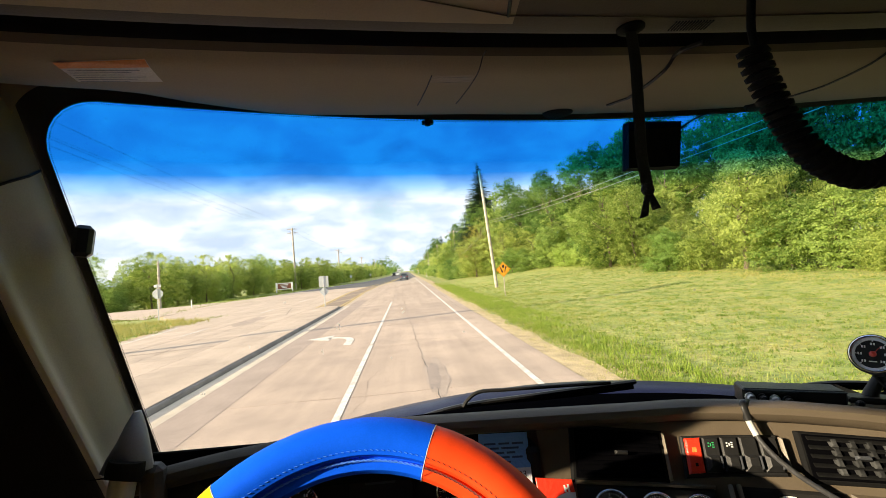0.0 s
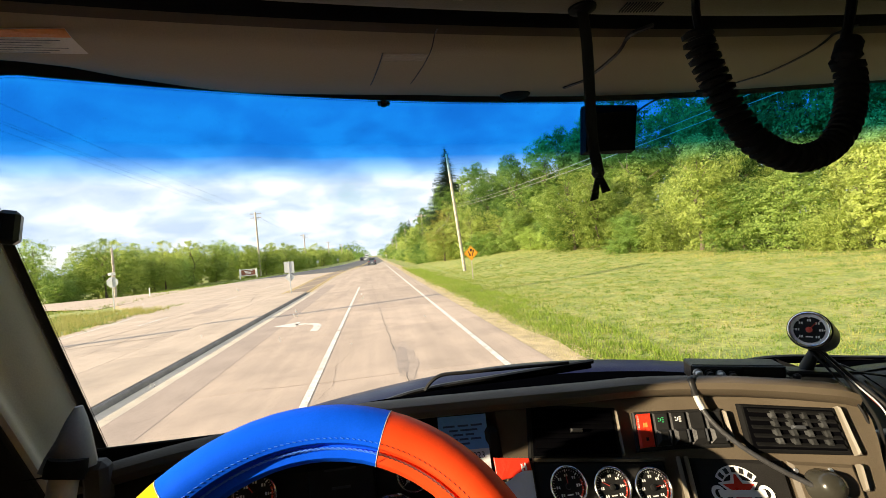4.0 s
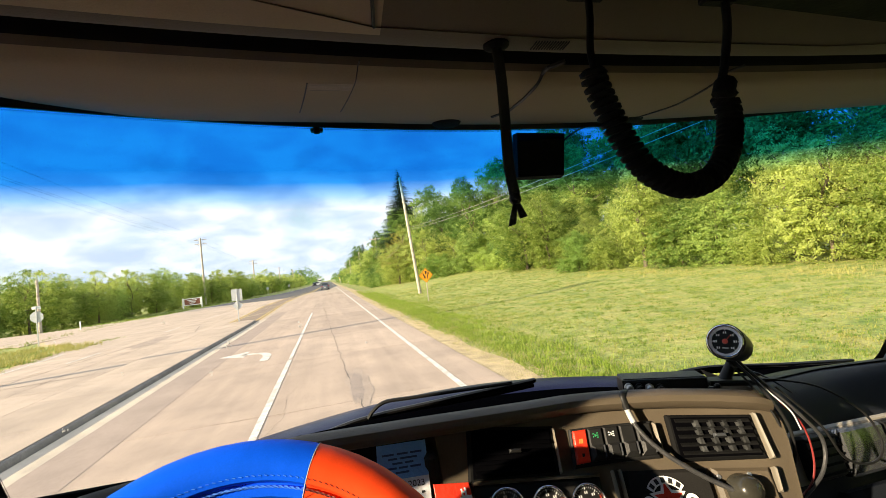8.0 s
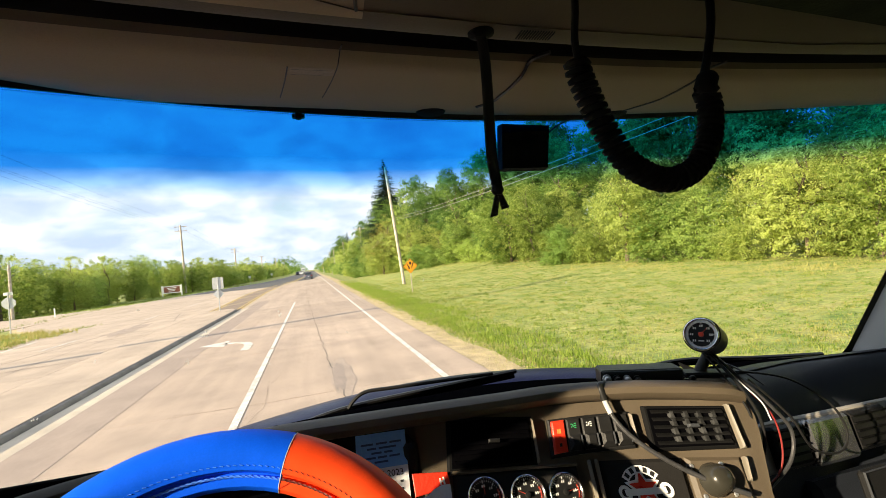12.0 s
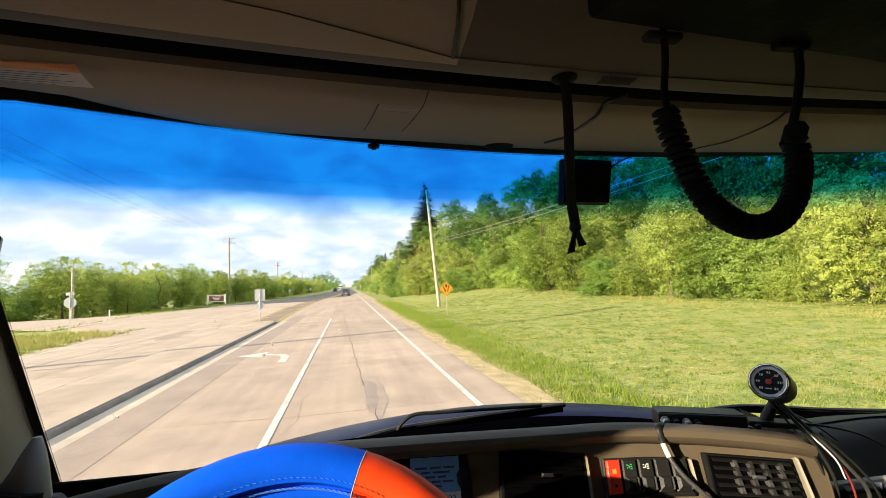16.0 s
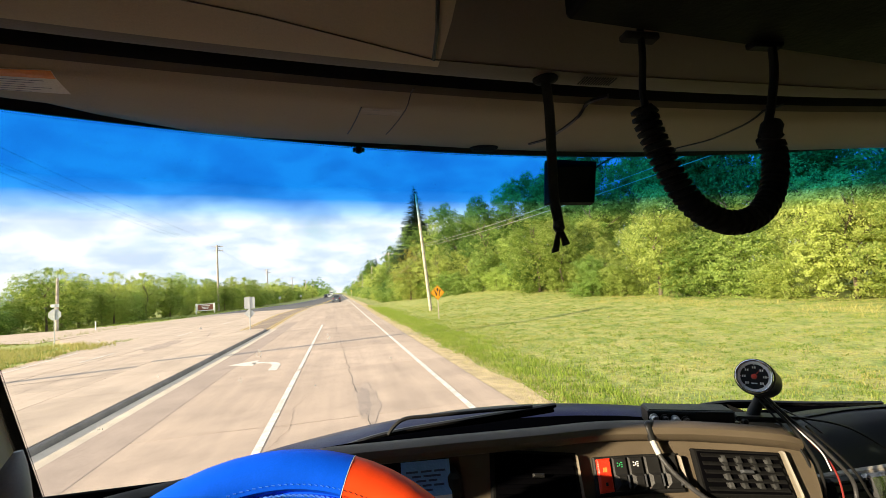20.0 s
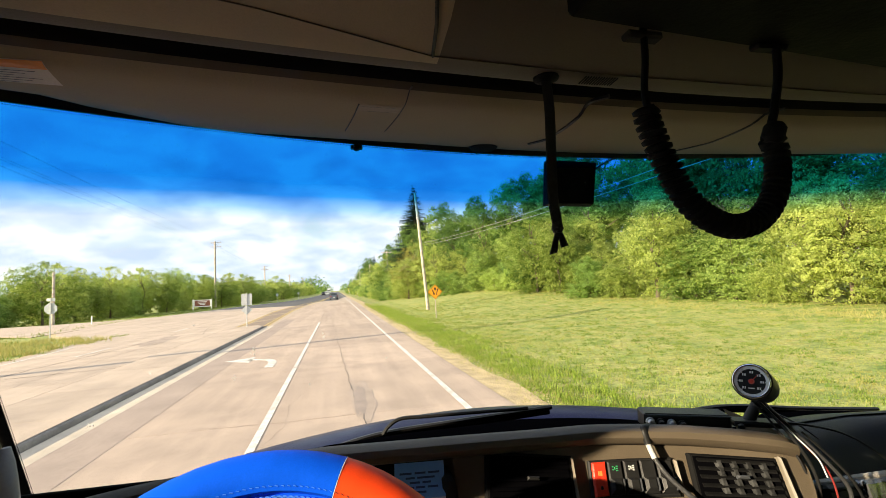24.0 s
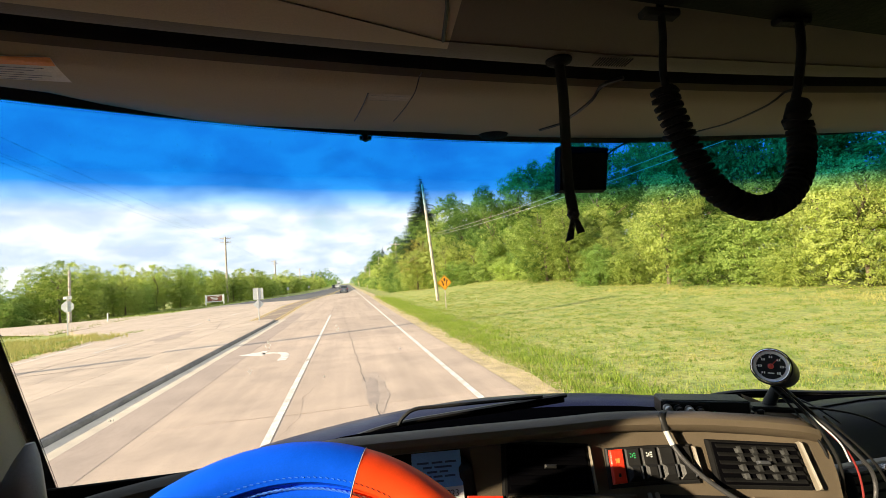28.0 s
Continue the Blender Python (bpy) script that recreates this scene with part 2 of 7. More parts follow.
# the truck's inside
LINER = material("headliner_plastic", (0.305, 0.237, 0.145), 0.75, scale=5, vary=0.10, bump=0.12, fine=420)
PILLARCOVER = material("pillar_cover", (0.17, 0.135, 0.088), 0.75, scale=5, vary=0.12, bump=0.1, fine=400)
PILLAR = material("grey_trim", (0.42, 0.385, 0.33), 0.65, scale=6, vary=0.10, bump=0.1, fine=380)
DASH = material("dash_vinyl", (0.108, 0.084, 0.056), 0.55, scale=7, vary=0.12, bump=0.16, fine=450)
DASHDARK = material("dash_black", (0.022, 0.021, 0.02), 0.8, scale=7, vary=0.2, bump=0.15, fine=420, spec=0.08)
DASHGREY = material("dash_grey", (0.055, 0.059, 0.066), 0.5, scale=7, vary=0.15, bump=0.15, fine=420, spec=0.22)
BLACKPL = material("black_plastic", (0.018, 0.018, 0.018), 0.4, scale=20, vary=0.2, bump=0.05, fine=300, spec=0.22)
CUBBYBLACK = material("cubby_black", (0.005, 0.005, 0.005), 0.6, scale=20, vary=0.2, bump=0.1, fine=200, spec=0.03)
RUBBER = material("rubber", (0.009, 0.009, 0.009), 0.7, scale=20, vary=0.25, bump=0.15, fine=200, spec=0.06)
CHROME = material("chrome", (0.88, 0.88, 0.89), 0.14, 1.0, scale=30, vary=0.05, bump=0.0)
BLUELEATHER = material("blue_leather", (0.0, 0.105, 0.92), 0.55, scale=16, vary=0.10, bump=0.035, fine=520, spec=0.04)
REDLEATHER = material("red_leather", (0.92, 0.075, 0.018), 0.45, scale=16, vary=0.08, bump=0.035, fine=520, spec=0.10)
YELLOWLEATHER = material("yellow_leather", (0.80, 0.52, 0.02), 0.45, scale=16, vary=0.08, bump=0.035, fine=520, spec=0.10)
BLACKLEATHER = material("black_leather", (0.02, 0.02, 0.02), 0.35, scale=16, vary=0.2, bump=0.4, fine=260, spec=0.35)
BLUETHREAD = material("blue_thread", (0.06, 0.26, 1.0), 0.7, vary=0.1)
DARKTHREAD = material("dark_thread", (0.16, 0.03, 0.02), 0.7, vary=0.1)
CARDBLUE = material("blue_card", (0.16, 0.40, 0.80), 0.55, scale=20, vary=0.05)
CARDWHITE = material("white_card", (0.72, 0.73, 0.76), 0.6, scale=20, vary=0.05)
INK = material("ink_blue", (0.03, 0.07, 0.2), 0.6, vary=0.1)
LABELGREY = material("label_grey", (0.285, 0.215, 0.14), 0.5, scale=20, vary=0.06)
LABELPAPER = material("label_paper", (0.62, 0.55, 0.46), 0.6, scale=20, vary=0.06)
LABELORANGE = material("label_orange", (0.70, 0.24, 0.05), 0.6, scale=20, vary=0.06)
REDPL = material("red_plastic", (0.85, 0.045, 0.02), 0.35, scale=20, vary=0.08)
NEEDLERED = lamp_material("red_needle", (0.5, 0.05, 0.03), 0.03)
GREENLED = lamp_material("green_indicator", (0.03, 0.35, 0.12), 0.12)
DIALWHITE = material("dial_print", (0.88, 0.88, 0.87), 0.5, vary=0.05)
TRUCKPAINT = material("truck_blue_paint", (0.004, 0.006, 0.035), 0.38, 0.0, scale=5, vary=0.15, bump=0.02, spec=0.10)
DASHTOP = material("dash_top_black", (0.0022, 0.0022, 0.0028), 0.95, scale=7, vary=0.2, bump=0.1, fine=420, spec=0.0)
DASHNAVY = material("dash_navy", (0.022, 0.026, 0.034), 0.42, scale=7, vary=0.15, bump=0.1, fine=420, spec=0.16)
KNOB = material("olive_knob", (0.04, 0.038, 0.03), 0.22, scale=20, vary=0.15, bump=0.02)
LITTRIM = material("lit_trim", (0.56, 0.57, 0.57), 0.6, scale=6, vary=0.08, bump=0.08, fine=380)
PALESLEEVE = material("pale_sleeve", (0.50, 0.50, 0.49), 0.35, scale=30, vary=0.2)
GRIP = material("grip_grey", (0.34, 0.33, 0.32), 0.35, scale=15, vary=0.15, bump=0.05)
CAPGREY = material("cap_grey", (0.17, 0.175, 0.185), 0.5, scale=15, vary=0.12, bump=0.08, fine=300)
SATIN = material("satin_silver", (0.20, 0.175, 0.135), 0.5, 0.0, scale=20, vary=0.12, bump=0.02)
FIN = material("pale_fin", (0.036, 0.037, 0.037), 0.6, scale=60, vary=0.5, bump=0.05, per=0.35, spec=0.08)
BEZEL = material("bright_bezel", (0.80, 0.81, 0.83), 0.3, 0.1, scale=20, vary=0.06, bump=0.0)
GLOSSPLATE = material("gloss_plate", (0.42, 0.43, 0.45), 0.2, 0.85, scale=10, vary=0.08, bump=0.01)
DARKCABLE = material("dark_sheath", (0.05, 0.05, 0.052), 0.35, scale=30, vary=0.15)
REDWIRE = material("red_wire", (0.22, 0.025, 0.022), 0.5, vary=0.1)
WHITEWIRE = material("white_wire", (0.7, 0.7, 0.7), 0.5, vary=0.1)
STRAP = material("webbing", (0.012, 0.012, 0.012), 0.85, scale=60, vary=0.3, bump=0.5, fine=700)
FRIT = material("ceramic_frit", (0.012, 0.013, 0.015), 0.5, vary=0.1)
WINDSHIELD = glass_material("windshield_glass", (0.97, 0.98, 0.97), (2.371, 2.428))
SIDEGLASS = glass_material("side_glass", (0.9, 0.93, 0.92))
CARGLASS = material("car_glass", (0.02, 0.025, 0.03), 0.08, scale=3, vary=0.1, bump=0.0, spec=0.8)
TYRE = material("tyre_rubber", (0.025, 0.025, 0.026), 0.85, scale=10, vary=0.25, bump=0.4, fine=80)
RIM = material("alloy_rim", (0.5, 0.5, 0.52), 0.3, 0.9, scale=10, vary=0.1)
HEADLAMP = material("headlamp_lens", (0.75, 0.77, 0.8), 0.1, vary=0.05)
TAILLAMP = material("tail_lamp", (0.45, 0.01, 0.01), 0.2, vary=0.05)
SIDING = material("white_siding", (0.75, 0.74, 0.71), 0.7, scale=1.5, vary=0.07)
ROOFING = material("roof_shingle", (0.18, 0.16, 0.15), 0.9, scale=2, vary=0.25)
TANKSTEEL = material("tank_steel", (0.62, 0.64, 0.66), 0.4, 0.5, scale=1, vary=0.12)


# ---------------------------------------------------------------- mesh building
class Shape:
    """Collects corners and faces of one part."""

    def __init__(self):
        self.v, self.f, self.n = [], [], []

    def add(self, verts, faces, slot=0):
        k = len(self.v)
        self.v += [tuple(p) for p in verts]
        self.f += [tuple(k + i for i in f) for f in faces]
        self.n += [slot] * len(faces)
        return self

    def box(self, c, s, m=None, bevel=0.0, slot=0):
        """A box about c of size s, turned by m, with chamfered edges."""
        hx, hy, hz = (a / 2 for a in s)
        m = m or Matrix.Identity(3)
        c = Vector(c)
        b = min(bevel, hx * 0.9, hy * 0.9, hz * 0.9)
        if b <= 0:
            p = [c + m @ Vector((x, y, z)) for x in (-hx, hx) for y in (-hy, hy) for z in (-hz, hz)]
            return self.add(p, [(0, 1, 3, 2), (4, 6, 7, 5), (0, 4, 5, 1), (2, 3, 7, 6), (0, 2, 6, 4), (1, 5, 7, 3)], slot)
        pts, ids = [], {}
        for sx in (-1, 1):
            for sy in (-1, 1):
                for sz in (-1, 1):
                    for ax in range(3):
                        q = [hx - b, hy - b, hz - b]
                        q[ax] = (hx, hy, hz)[ax]
                        ids[sx, sy, sz, ax] = len(pts)
                        pts.append(c + m @ Vector((sx * q[0], sy * q[1], sz * q[2])))
        fs = []
        for ax in range(3):
            o = [a for a in range(3) if a != ax]
            for s0 in (-1, 1):
                loop = []
                for s1, s2 in ((-1, -1), (1, -1), (1, 1), (-1, 1)):
                    k = [0, 0, 0]
                    k[ax], k[o[0]], k[o[1]] = s0, s1, s2
                    loop.append(ids[(*k, ax)])
                fs.append(tuple(loop if s0 > 0 else loop[::-1]))
            for s1 in (-1, 1):
                for s2 in (-1, 1):
                    a, bb = [0, 0, 0], [0, 0, 0]
                    a[o[0]], a[o[1]], a[ax] = s1, s2, -1
                    bb[o[0]], bb[o[1]], bb[ax] = s1, s2, 1
                    fs.append((ids[(*a, o[0])], ids[(*bb, o[0])], ids[(*bb, o[1])], ids[(*a, o[1])]))
        for sx in (-1, 1):
            for sy in (-1, 1):
                for sz in (-1, 1):
                    fs.append(tuple(ids[sx, sy, sz, a] for a in range(3)))
        return self.add(pts, fs, slot)

    def rod(self, a, b, r, r2=None, n=10, caps=True, slot=0):
        return self.sweep([a, b], [r, r if r2 is None else r2], n, caps, slot=slot)

    def sweep(self, pts, r, n=8, caps=True, flat=1.0, up=None, slot=0):
        """A tube along pts; r one radius or one a point; flat: thickness across up as a share of its width."""
        pts = [Vector(p) for p in pts]
        rs = r if isinstance(r, (list, tuple)) else [r] * len(pts)
        ref = Vector(up) if up else None
        rings = []
        last = None
        for i, p in enumerate(pts):
            d = (pts[min(i + 1, len(pts) - 1)] - pts[max(i - 1, 0)]).normalized()
            if ref:
                s = d.cross(ref).normalized()
            elif last is None:
                s = d.cross(Vector((0, 0, 1)) if abs(d.z) < 0.9 else Vector((1, 0, 0))).normalized()
            else:
                s = (last - d * last.dot(d)).normalized()
            last = s
            w = d.cross(s)
            rings.append([p + (s * math.cos(a) + w * math.sin(a) * flat) * rs[i] for a in (2 * math.pi * k / n for k in range(n))])
        fs = [(i * n + k, i * n + (k + 1) % n, (i + 1) * n + (k + 1) % n, (i + 1) * n + k) for i in range(len(pts) - 1) for k in range(n)]
        if caps:
            fs += [tuple(range(n))[::-1], tuple((len(pts) - 1) * n + k for k in range(n))]
        return self.add([q for ring in rings for q in ring], fs, slot)

    def lathe(self, o, axis, prof, n=24, slot=0):
        """Turns (radius, height) pairs round an axis that starts at o."""
        o, ax = Vector(o), Vector(axis).normalized()
        s = ax.cross(Vector((0, 0, 1)) if abs(ax.z) < 0.9 else Vector((1, 0, 0))).normalized()
        w = ax.cross(s)
        vs = [o + ax * h + (s * math.cos(2 * math.pi * k / n) + w * math.sin(2 * math.pi * k / n)) * r for r, h in prof for k in range(n)]
        fs = [(i * n + k, i * n + (k + 1) % n, (i + 1) * n + (k + 1) % n, (i + 1) * n + k) for i in range(len(prof) - 1) for k in range(n)]
        return self.add(vs, fs, slot)

    def grid(self, fn, us, vs, slot=0):
        k = len(vs)
        return self.add([fn(u, v) for u in us for v in vs], [(i * k + j, (i + 1) * k + j, (i + 1) * k + j + 1, i * k + j + 1) for i in range(len(us) - 1) for j in range(k - 1)], slot)

    def slab(self, poly, way, slot=0):
        """A plate: the outline poly pushed along way."""
        n, way = len(poly), Vector(way)
        poly = [Vector(p) for p in poly]
        fs = [tuple(range(n))[::-1], tuple(range(n, 2 * n))] + [(i, (i + 1) % n, n + (i + 1) % n, n + i) for i in range(n)]
        return self.add(poly + [p + way for p in poly], fs, slot)

    def loft(self, rings, caps=True, closed=True, slot=0):
        n = len(rings[0])
        fs = [(i * n + k, i * n + (k + 1) % n, (i + 1) * n + (k + 1) % n, (i + 1) * n + k) for i in range(len(rings) - 1) for k in range(n if closed else n - 1)]
        if caps:
            fs += [tuple(range(n))[::-1], tuple((len(rings) - 1) * n + k for k in range(n))]
        return self.add([p for ring in rings for p in ring], fs, slot)

    def mesh(self, name, mats, smooth=False):
        me = bpy.data.meshes.new(name)
        me.from_pydata(self.v, [], self.f)
        for m in mats if isinstance(mats, (list, tuple)) else [mats]:
            me.materials.append(m)
        if any(self.n):
            me.polygons.foreach_set("material_index", self.n)
        if smooth:
            me.polygons.foreach_set("use_smooth", [True] * len(me.polygons))
            me.set_sharp_from_angle(angle=radians(38))
        me.update()
        return me


def part(name, shape, mats, parent=None, label="", smooth=False, at=None):
    ob = new(name, shape.mesh(name, mats, smooth))
    ob.parent = parent
    if at is not None:
        ob.matrix_local = at
    return tagged(ob, label)


def thing(name, at, label, category, group="", kind=""):
    """An Empty at a thing's base. Parts under it are made in the world's metres minus this base."""
    ob = new(name)
    ob.empty_display_size = 0.1
    ob.matrix_world = at if isinstance(at, Matrix) else Matrix.Translation(at)
    return tagged(ob, label, category, group, kind)


def solo(name, shape, mats, label, category, group="", kind="", smooth=False):
    return tagged(part(name, shape, mats, None, "", smooth), label, category, group, kind)


def words(text, size, mat, parent, m, name="lettering", depth=0.0004, align="CENTER"):
    """Letters as a mesh, in the plane of m."""
    cu = bpy.data.curves.new(name, "FONT")
    cu.body, cu.size, cu.extrude, cu.align_x, cu.align_y, cu.resolution_u = text, size, depth, align, "CENTER", 3
    tmp = bpy.data.objects.new(name, cu)
    me = bpy.data.meshes.new_from_object(tmp)
    bpy.data.objects.remove(tmp)
    me.materials.append(mat)
    ob = new(name, me)
    ob.parent = parent
    ob.matrix_local = m
    return ob


def between(x, stops):
    return float(np.interp(x, [s[0] for s in stops], [s[1] for s in stops]))


def frange(a, b, n):
    return [a + (b - a) * i / n for i in range(n + 1)]

# ---------------------------------------------------------------- ground and road
RIGHT_EDGE = [(-500, 3.3), (30, 3.3), (60, 3.6), (140, 3.4), (170, 3.2), (700, 3.2)]
LEFT_EDGE = [(-500, -13.0), (2, -13.0), (8, -13.5), (13, -14.4), (16, -16.0), (19, -19), (22, -20.5), (45, -22), (80, -18), (110, -12.5), (150, -10.5), (240, -9), (700, -9)]
YELLOW_R = [(-300, -4.6), (15, -4.6), (40, -5.1), (58, -4.8), (76, -3.6), (95, -2.9), (130, -2.2), (210, -1.6), (700, -1.6)]
YELLOW_L = [(15, -6.7), (40, -7.5), (58, -7.0), (76, -5.2), (95, -3.9), (130, -2.5), (210, -1.9), (700, -1.9)]


def edge_r(y):
    return between(y, RIGHT_EDGE)


def edge_l(y):
    return between(y, LEFT_EDGE)


BANK_R = [(-60, 0.042), (-12, 0.027), (2, 0.028), (15, 0.044), (29, 0.088), (38, 0.145), (60, 0.14), (110, 0.06), (300, 0.042)]


def ground_z(x, y):
    """Height of the ground: level road, a shallow ditch and a gentle bank on either side."""
    r, l = x - edge_r(y), edge_l(y) - x
    wob = noise.noise(Vector((x * 0.09, y * 0.09, 0))) * 0.18 + noise.noise(Vector((x * 0.35, y * 0.35, 3))) * 0.05
    if r > 0:
        fade = min(1, r / 3)
        return -0.035 + fade * (-0.10 + wob) + max(0, min(r - 4, 22)) * between(y, BANK_R) + max(0, min(r, 3)) * -0.03
    if l > 0:
        fade = min(1, l / 3)
        return -0.035 + fade * (-0.05 + wob) + max(0, min(l - 5, 14)) * -0.03
    return -0.06


ys = [-1500, -900, -600] + frange(-450, -52, 50) + frange(-48, 80, 86) + frange(86, 330, 48) + frange(350, 700, 18) + [900, 1300, 1900, 2600]
offs_r = [0, 0.35, 0.8, 1.3, 2, 2.8, 3.6] + frange(4.6, 30, 22) + [36, 46, 70, 120, 260, 600, 1300, 2600]
offs_l = [0, 0.4, 0.9, 1.6, 2.6] + frange(4, 24, 14) + [30, 45, 80, 160, 400, 1000, 2600]
sh = Shape()


def ground_at(i, y):
    if i < len(offs_l):
        x = edge_l(y) - offs_l[::-1][i]
    else:
        x = edge_r(y) + offs_r[i - len(offs_l)]
    return (x, y, ground_z(x, y) if offs_l[0] != x else -0.06)


sh.grid(lambda y, i: ground_at(i, y), ys, list(range(len(offs_l) + len(offs_r))))
solo("ground", sh, TURF, "mown green roadside grass with dry patches", "ground", kind="structure", smooth=True)

# gravel verge beside the concrete
sh = Shape()
vy = frange(-200, 80, 190) + frange(84, 420, 84)
sh.grid(lambda y, u: (edge_r(y) + u * (0.72 + 0.30 * noise.noise(Vector((y * 0.4, 0, 0))) + 0.12 * noise.noise(Vector((y * 2.1, 3, 0))) + (0.5 if y > 55 else 0)), y, -0.012 - 0.05 * u + 0.012 * noise.noise(Vector((y * 2, u * 3, 1)))), vy, [-0.02, 0.25, 0.5, 0.75, 1.0])
solo("gravel_shoulder", sh, GRAVEL, "narrow tan gravel verge along the concrete", "shoulder", kind="structure")
sh = Shape()
sh.grid(lambda y, u: (edge_l(y) - u * 0.9, y, -0.012 - 0.05 * u), vy, [-0.02, 0.5, 1.0])
solo("gravel_shoulder", sh, GRAVEL, "gravel strip beside the far lanes", "shoulder", kind="structure")

road = thing("road", (0, 0, 0), "worn tan concrete highway with joints, cracks and lane markings", "road", kind="structure")
ASPHALT_FROM = 62.0
# far and rear sheet of the carriageway
sh = Shape()
sh.grid(lambda y, u: (edge_l(y) + (edge_r(y) - edge_l(y)) * u, y, -0.014), frange(-500, -52, 44) + frange(-48, ASPHALT_FROM, 50), frange(0, 1, 8))
part("bedding", sh, JOINT, road)
sh = Shape()
sh.grid(lambda y, u: (edge_l(y) + (edge_r(y) - edge_l(y)) * u, y, 0.0), frange(-500, -50, 40), frange(0, 1, 8))
part("carriageway", sh, CONCRETE, road)
sh = Shape()
ay = frange(ASPHALT_FROM, 140, 39) + frange(146, 700, 70)
wedge = [(62, -5.2), (82, -4.0), (90, 0.2), (92, 0.6), (100, 0.6), (118, 1.6), (135, 3.2), (700, 3.2)]
sh.grid(lambda y, u: (edge_l(y) + (min(between(y, wedge), edge_r(y)) - edge_l(y)) * u, y, 0.006), ay, frange(0, 1, 8))
part("asphalt_surface", sh, ASPHALT, road, "dark newer asphalt")
sh = Shape()
sh.grid(lambda y, u: (min(between(y, wedge), edge_r(y)) - 0.1 + (edge_r(y) - min(between(y, wedge), edge_r(y)) + 0.1) * u, y, 0.0), frange(ASPHALT_FROM, 140, 39), [0, 1])
part("concrete_strip", sh, CONCRETE, road, "tan concrete strip left beside the asphalt")

# side street that joins across the far lanes
sh = Shape()
sh.slab([(-21, 20, -0.03), (-21, 47, -0.03), (-30, 40, -0.03), (-90, 40, -0.2), (-90, 28, -0.2), (-30, 27, -0.03)], (0, 0, 0.026))
solo("side_street", sh, CONCRETE, "tan concrete side street joining the highway", "road", kind="structure")

# slabs, cast in lanes, with open joints
lanes = [(-1.15, None), (-4.25, -1.15), (-10.6, -6.9), (None, -10.6)]
random.seed(5)
for li, (a, b) in enumerate(lanes):
    y = -50.0 + li * 1.7
    while y < ASPHALT_FROM:
        y2 = min(y + 5.6 + random.uniform(-0.5, 0.5), ASPHALT_FROM)
        y1 = max(y, -50.0)
        g = 0.005
        n = 4
        poly_a = [((edge_l(v) if a is None else a) + g, v) for v in frange(y1 + g, y2 - g, n)]
        poly_b = [((edge_r(v) if b is None else b) - g, v) for v in frange(y1 + g, y2 - g, n)]
        s = Shape()
        tilt = random.uniform(-0.002, 0.002)
        s.loft([[(p[0], p[1], -0.014), (p[0], p[1], tilt), (q[0], q[1], -tilt), (q[0], q[1], -0.014)] for p, q in zip(poly_a, poly_b)])
        part("slab", s, WORNCONCRETE if li < 2 else CONCRETE, road)
        y = y2
# lane next to the median and the strip beyond it, with the flush hatched median in old asphalt
s = Shape()
s.grid(lambda y, u: (-4.62 + 0.47 * u, y, 0.005), frange(-50, 15.6, 12), [0, 1])
part("gutter", s, CURB, road, "pale concrete gutter beside the median")
s = Shape()
s.grid(lambda y, u: (between(y, YELLOW_L) + (between(y, YELLOW_R) - between(y, YELLOW_L)) * u, y, 0.004), frange(15.7, ASPHALT_FROM, 12), [0, 1])
part("median_infill", s, OLDASPHALT, road, "brown worn asphalt of the flush median")
s = Shape()
s.grid(lambda y, u: (between(y, YELLOW_R) - 0.02 + (-4.24 - between(y, YELLOW_R) + 0.02) * u, y, 0.0), frange(15.7, ASPHALT_FROM, 12), [0, 1])
part("concrete_strip", s, CONCRETE, road)
s = Shape()
s.grid(lambda y, u: (-6.88 + (between(y, YELLOW_L) + 6.88) * u, y, 0.0), frange(15.7, ASPHALT_FROM, 12), [0, 1])
part("concrete_strip", s, CONCRETE, road)


def line(path, y0, y1, w, mat, off=0.0, z=0.008, step=3.0, name="lane_line"):
    s = Shape()
    n = max(1, int((y1 - y0) / step))
    wear = random.uniform(0, 50)
    s.grid(lambda y, u: (path(y) + off + (u - 0.5) * w * (1 + 0.12 * noise.noise(Vector((y * 1.3, wear, u)))), y, z), frange(y0, y1, n), [0, 1])
    return part(name, s, mat, road)


def fog_r(y):
    return between(y, [(-500, 2.45), (62, 2.45), (100, 2.35), (140, 2.2), (250, 2.2), (700, 2.2)])


line(fog_r, -48, 60, 0.12, WHITEPAINT, step=1)
line(fog_r, 60, 600, 0.12, WHITEPAINT, z=0.012, step=6)
line(lambda y: edge_l(y) + 0.9, 60, 600, 0.12, WHITEPAINT, z=0.012, step=6)
line(lambda y: edge_l(y) + 0.6, -48, 9, 0.12, WHITEPAINT)
line(lambda y: -1.12, -48, -3.9, 0.12, WHITEPAINT, step=1)
line(lambda y: -1.12, -3.7, 16.4, 0.11, WHITEPAINT, step=1)
for k in range(9):
    line(lambda y: -10.6, -44 + 12 * k, -41 + 12 * k, 0.11, WHITEPAINT)
for off in (0.0, 0.26):
    line(lambda y: between(y, YELLOW_R), 15.9, ASPHALT_FROM, 0.095, YELLOWPAINT, -off, step=1.5)
    line(lambda y: between(y, YELLOW_L), 15.9, ASPHALT_FROM, 0.095, YELLOWPAINT, off, step=1.5)
    line(lambda y: between(y, YELLOW_R), ASPHALT_FROM, 600, 0.12, YELLOWPAINT, -off * 0.9, z=0.012, step=5)
    line(lambda y: between(y, YELLOW_L), ASPHALT_FROM, 132, 0.12, YELLOWPAINT, off * 0.9, z=0.012, step=5)
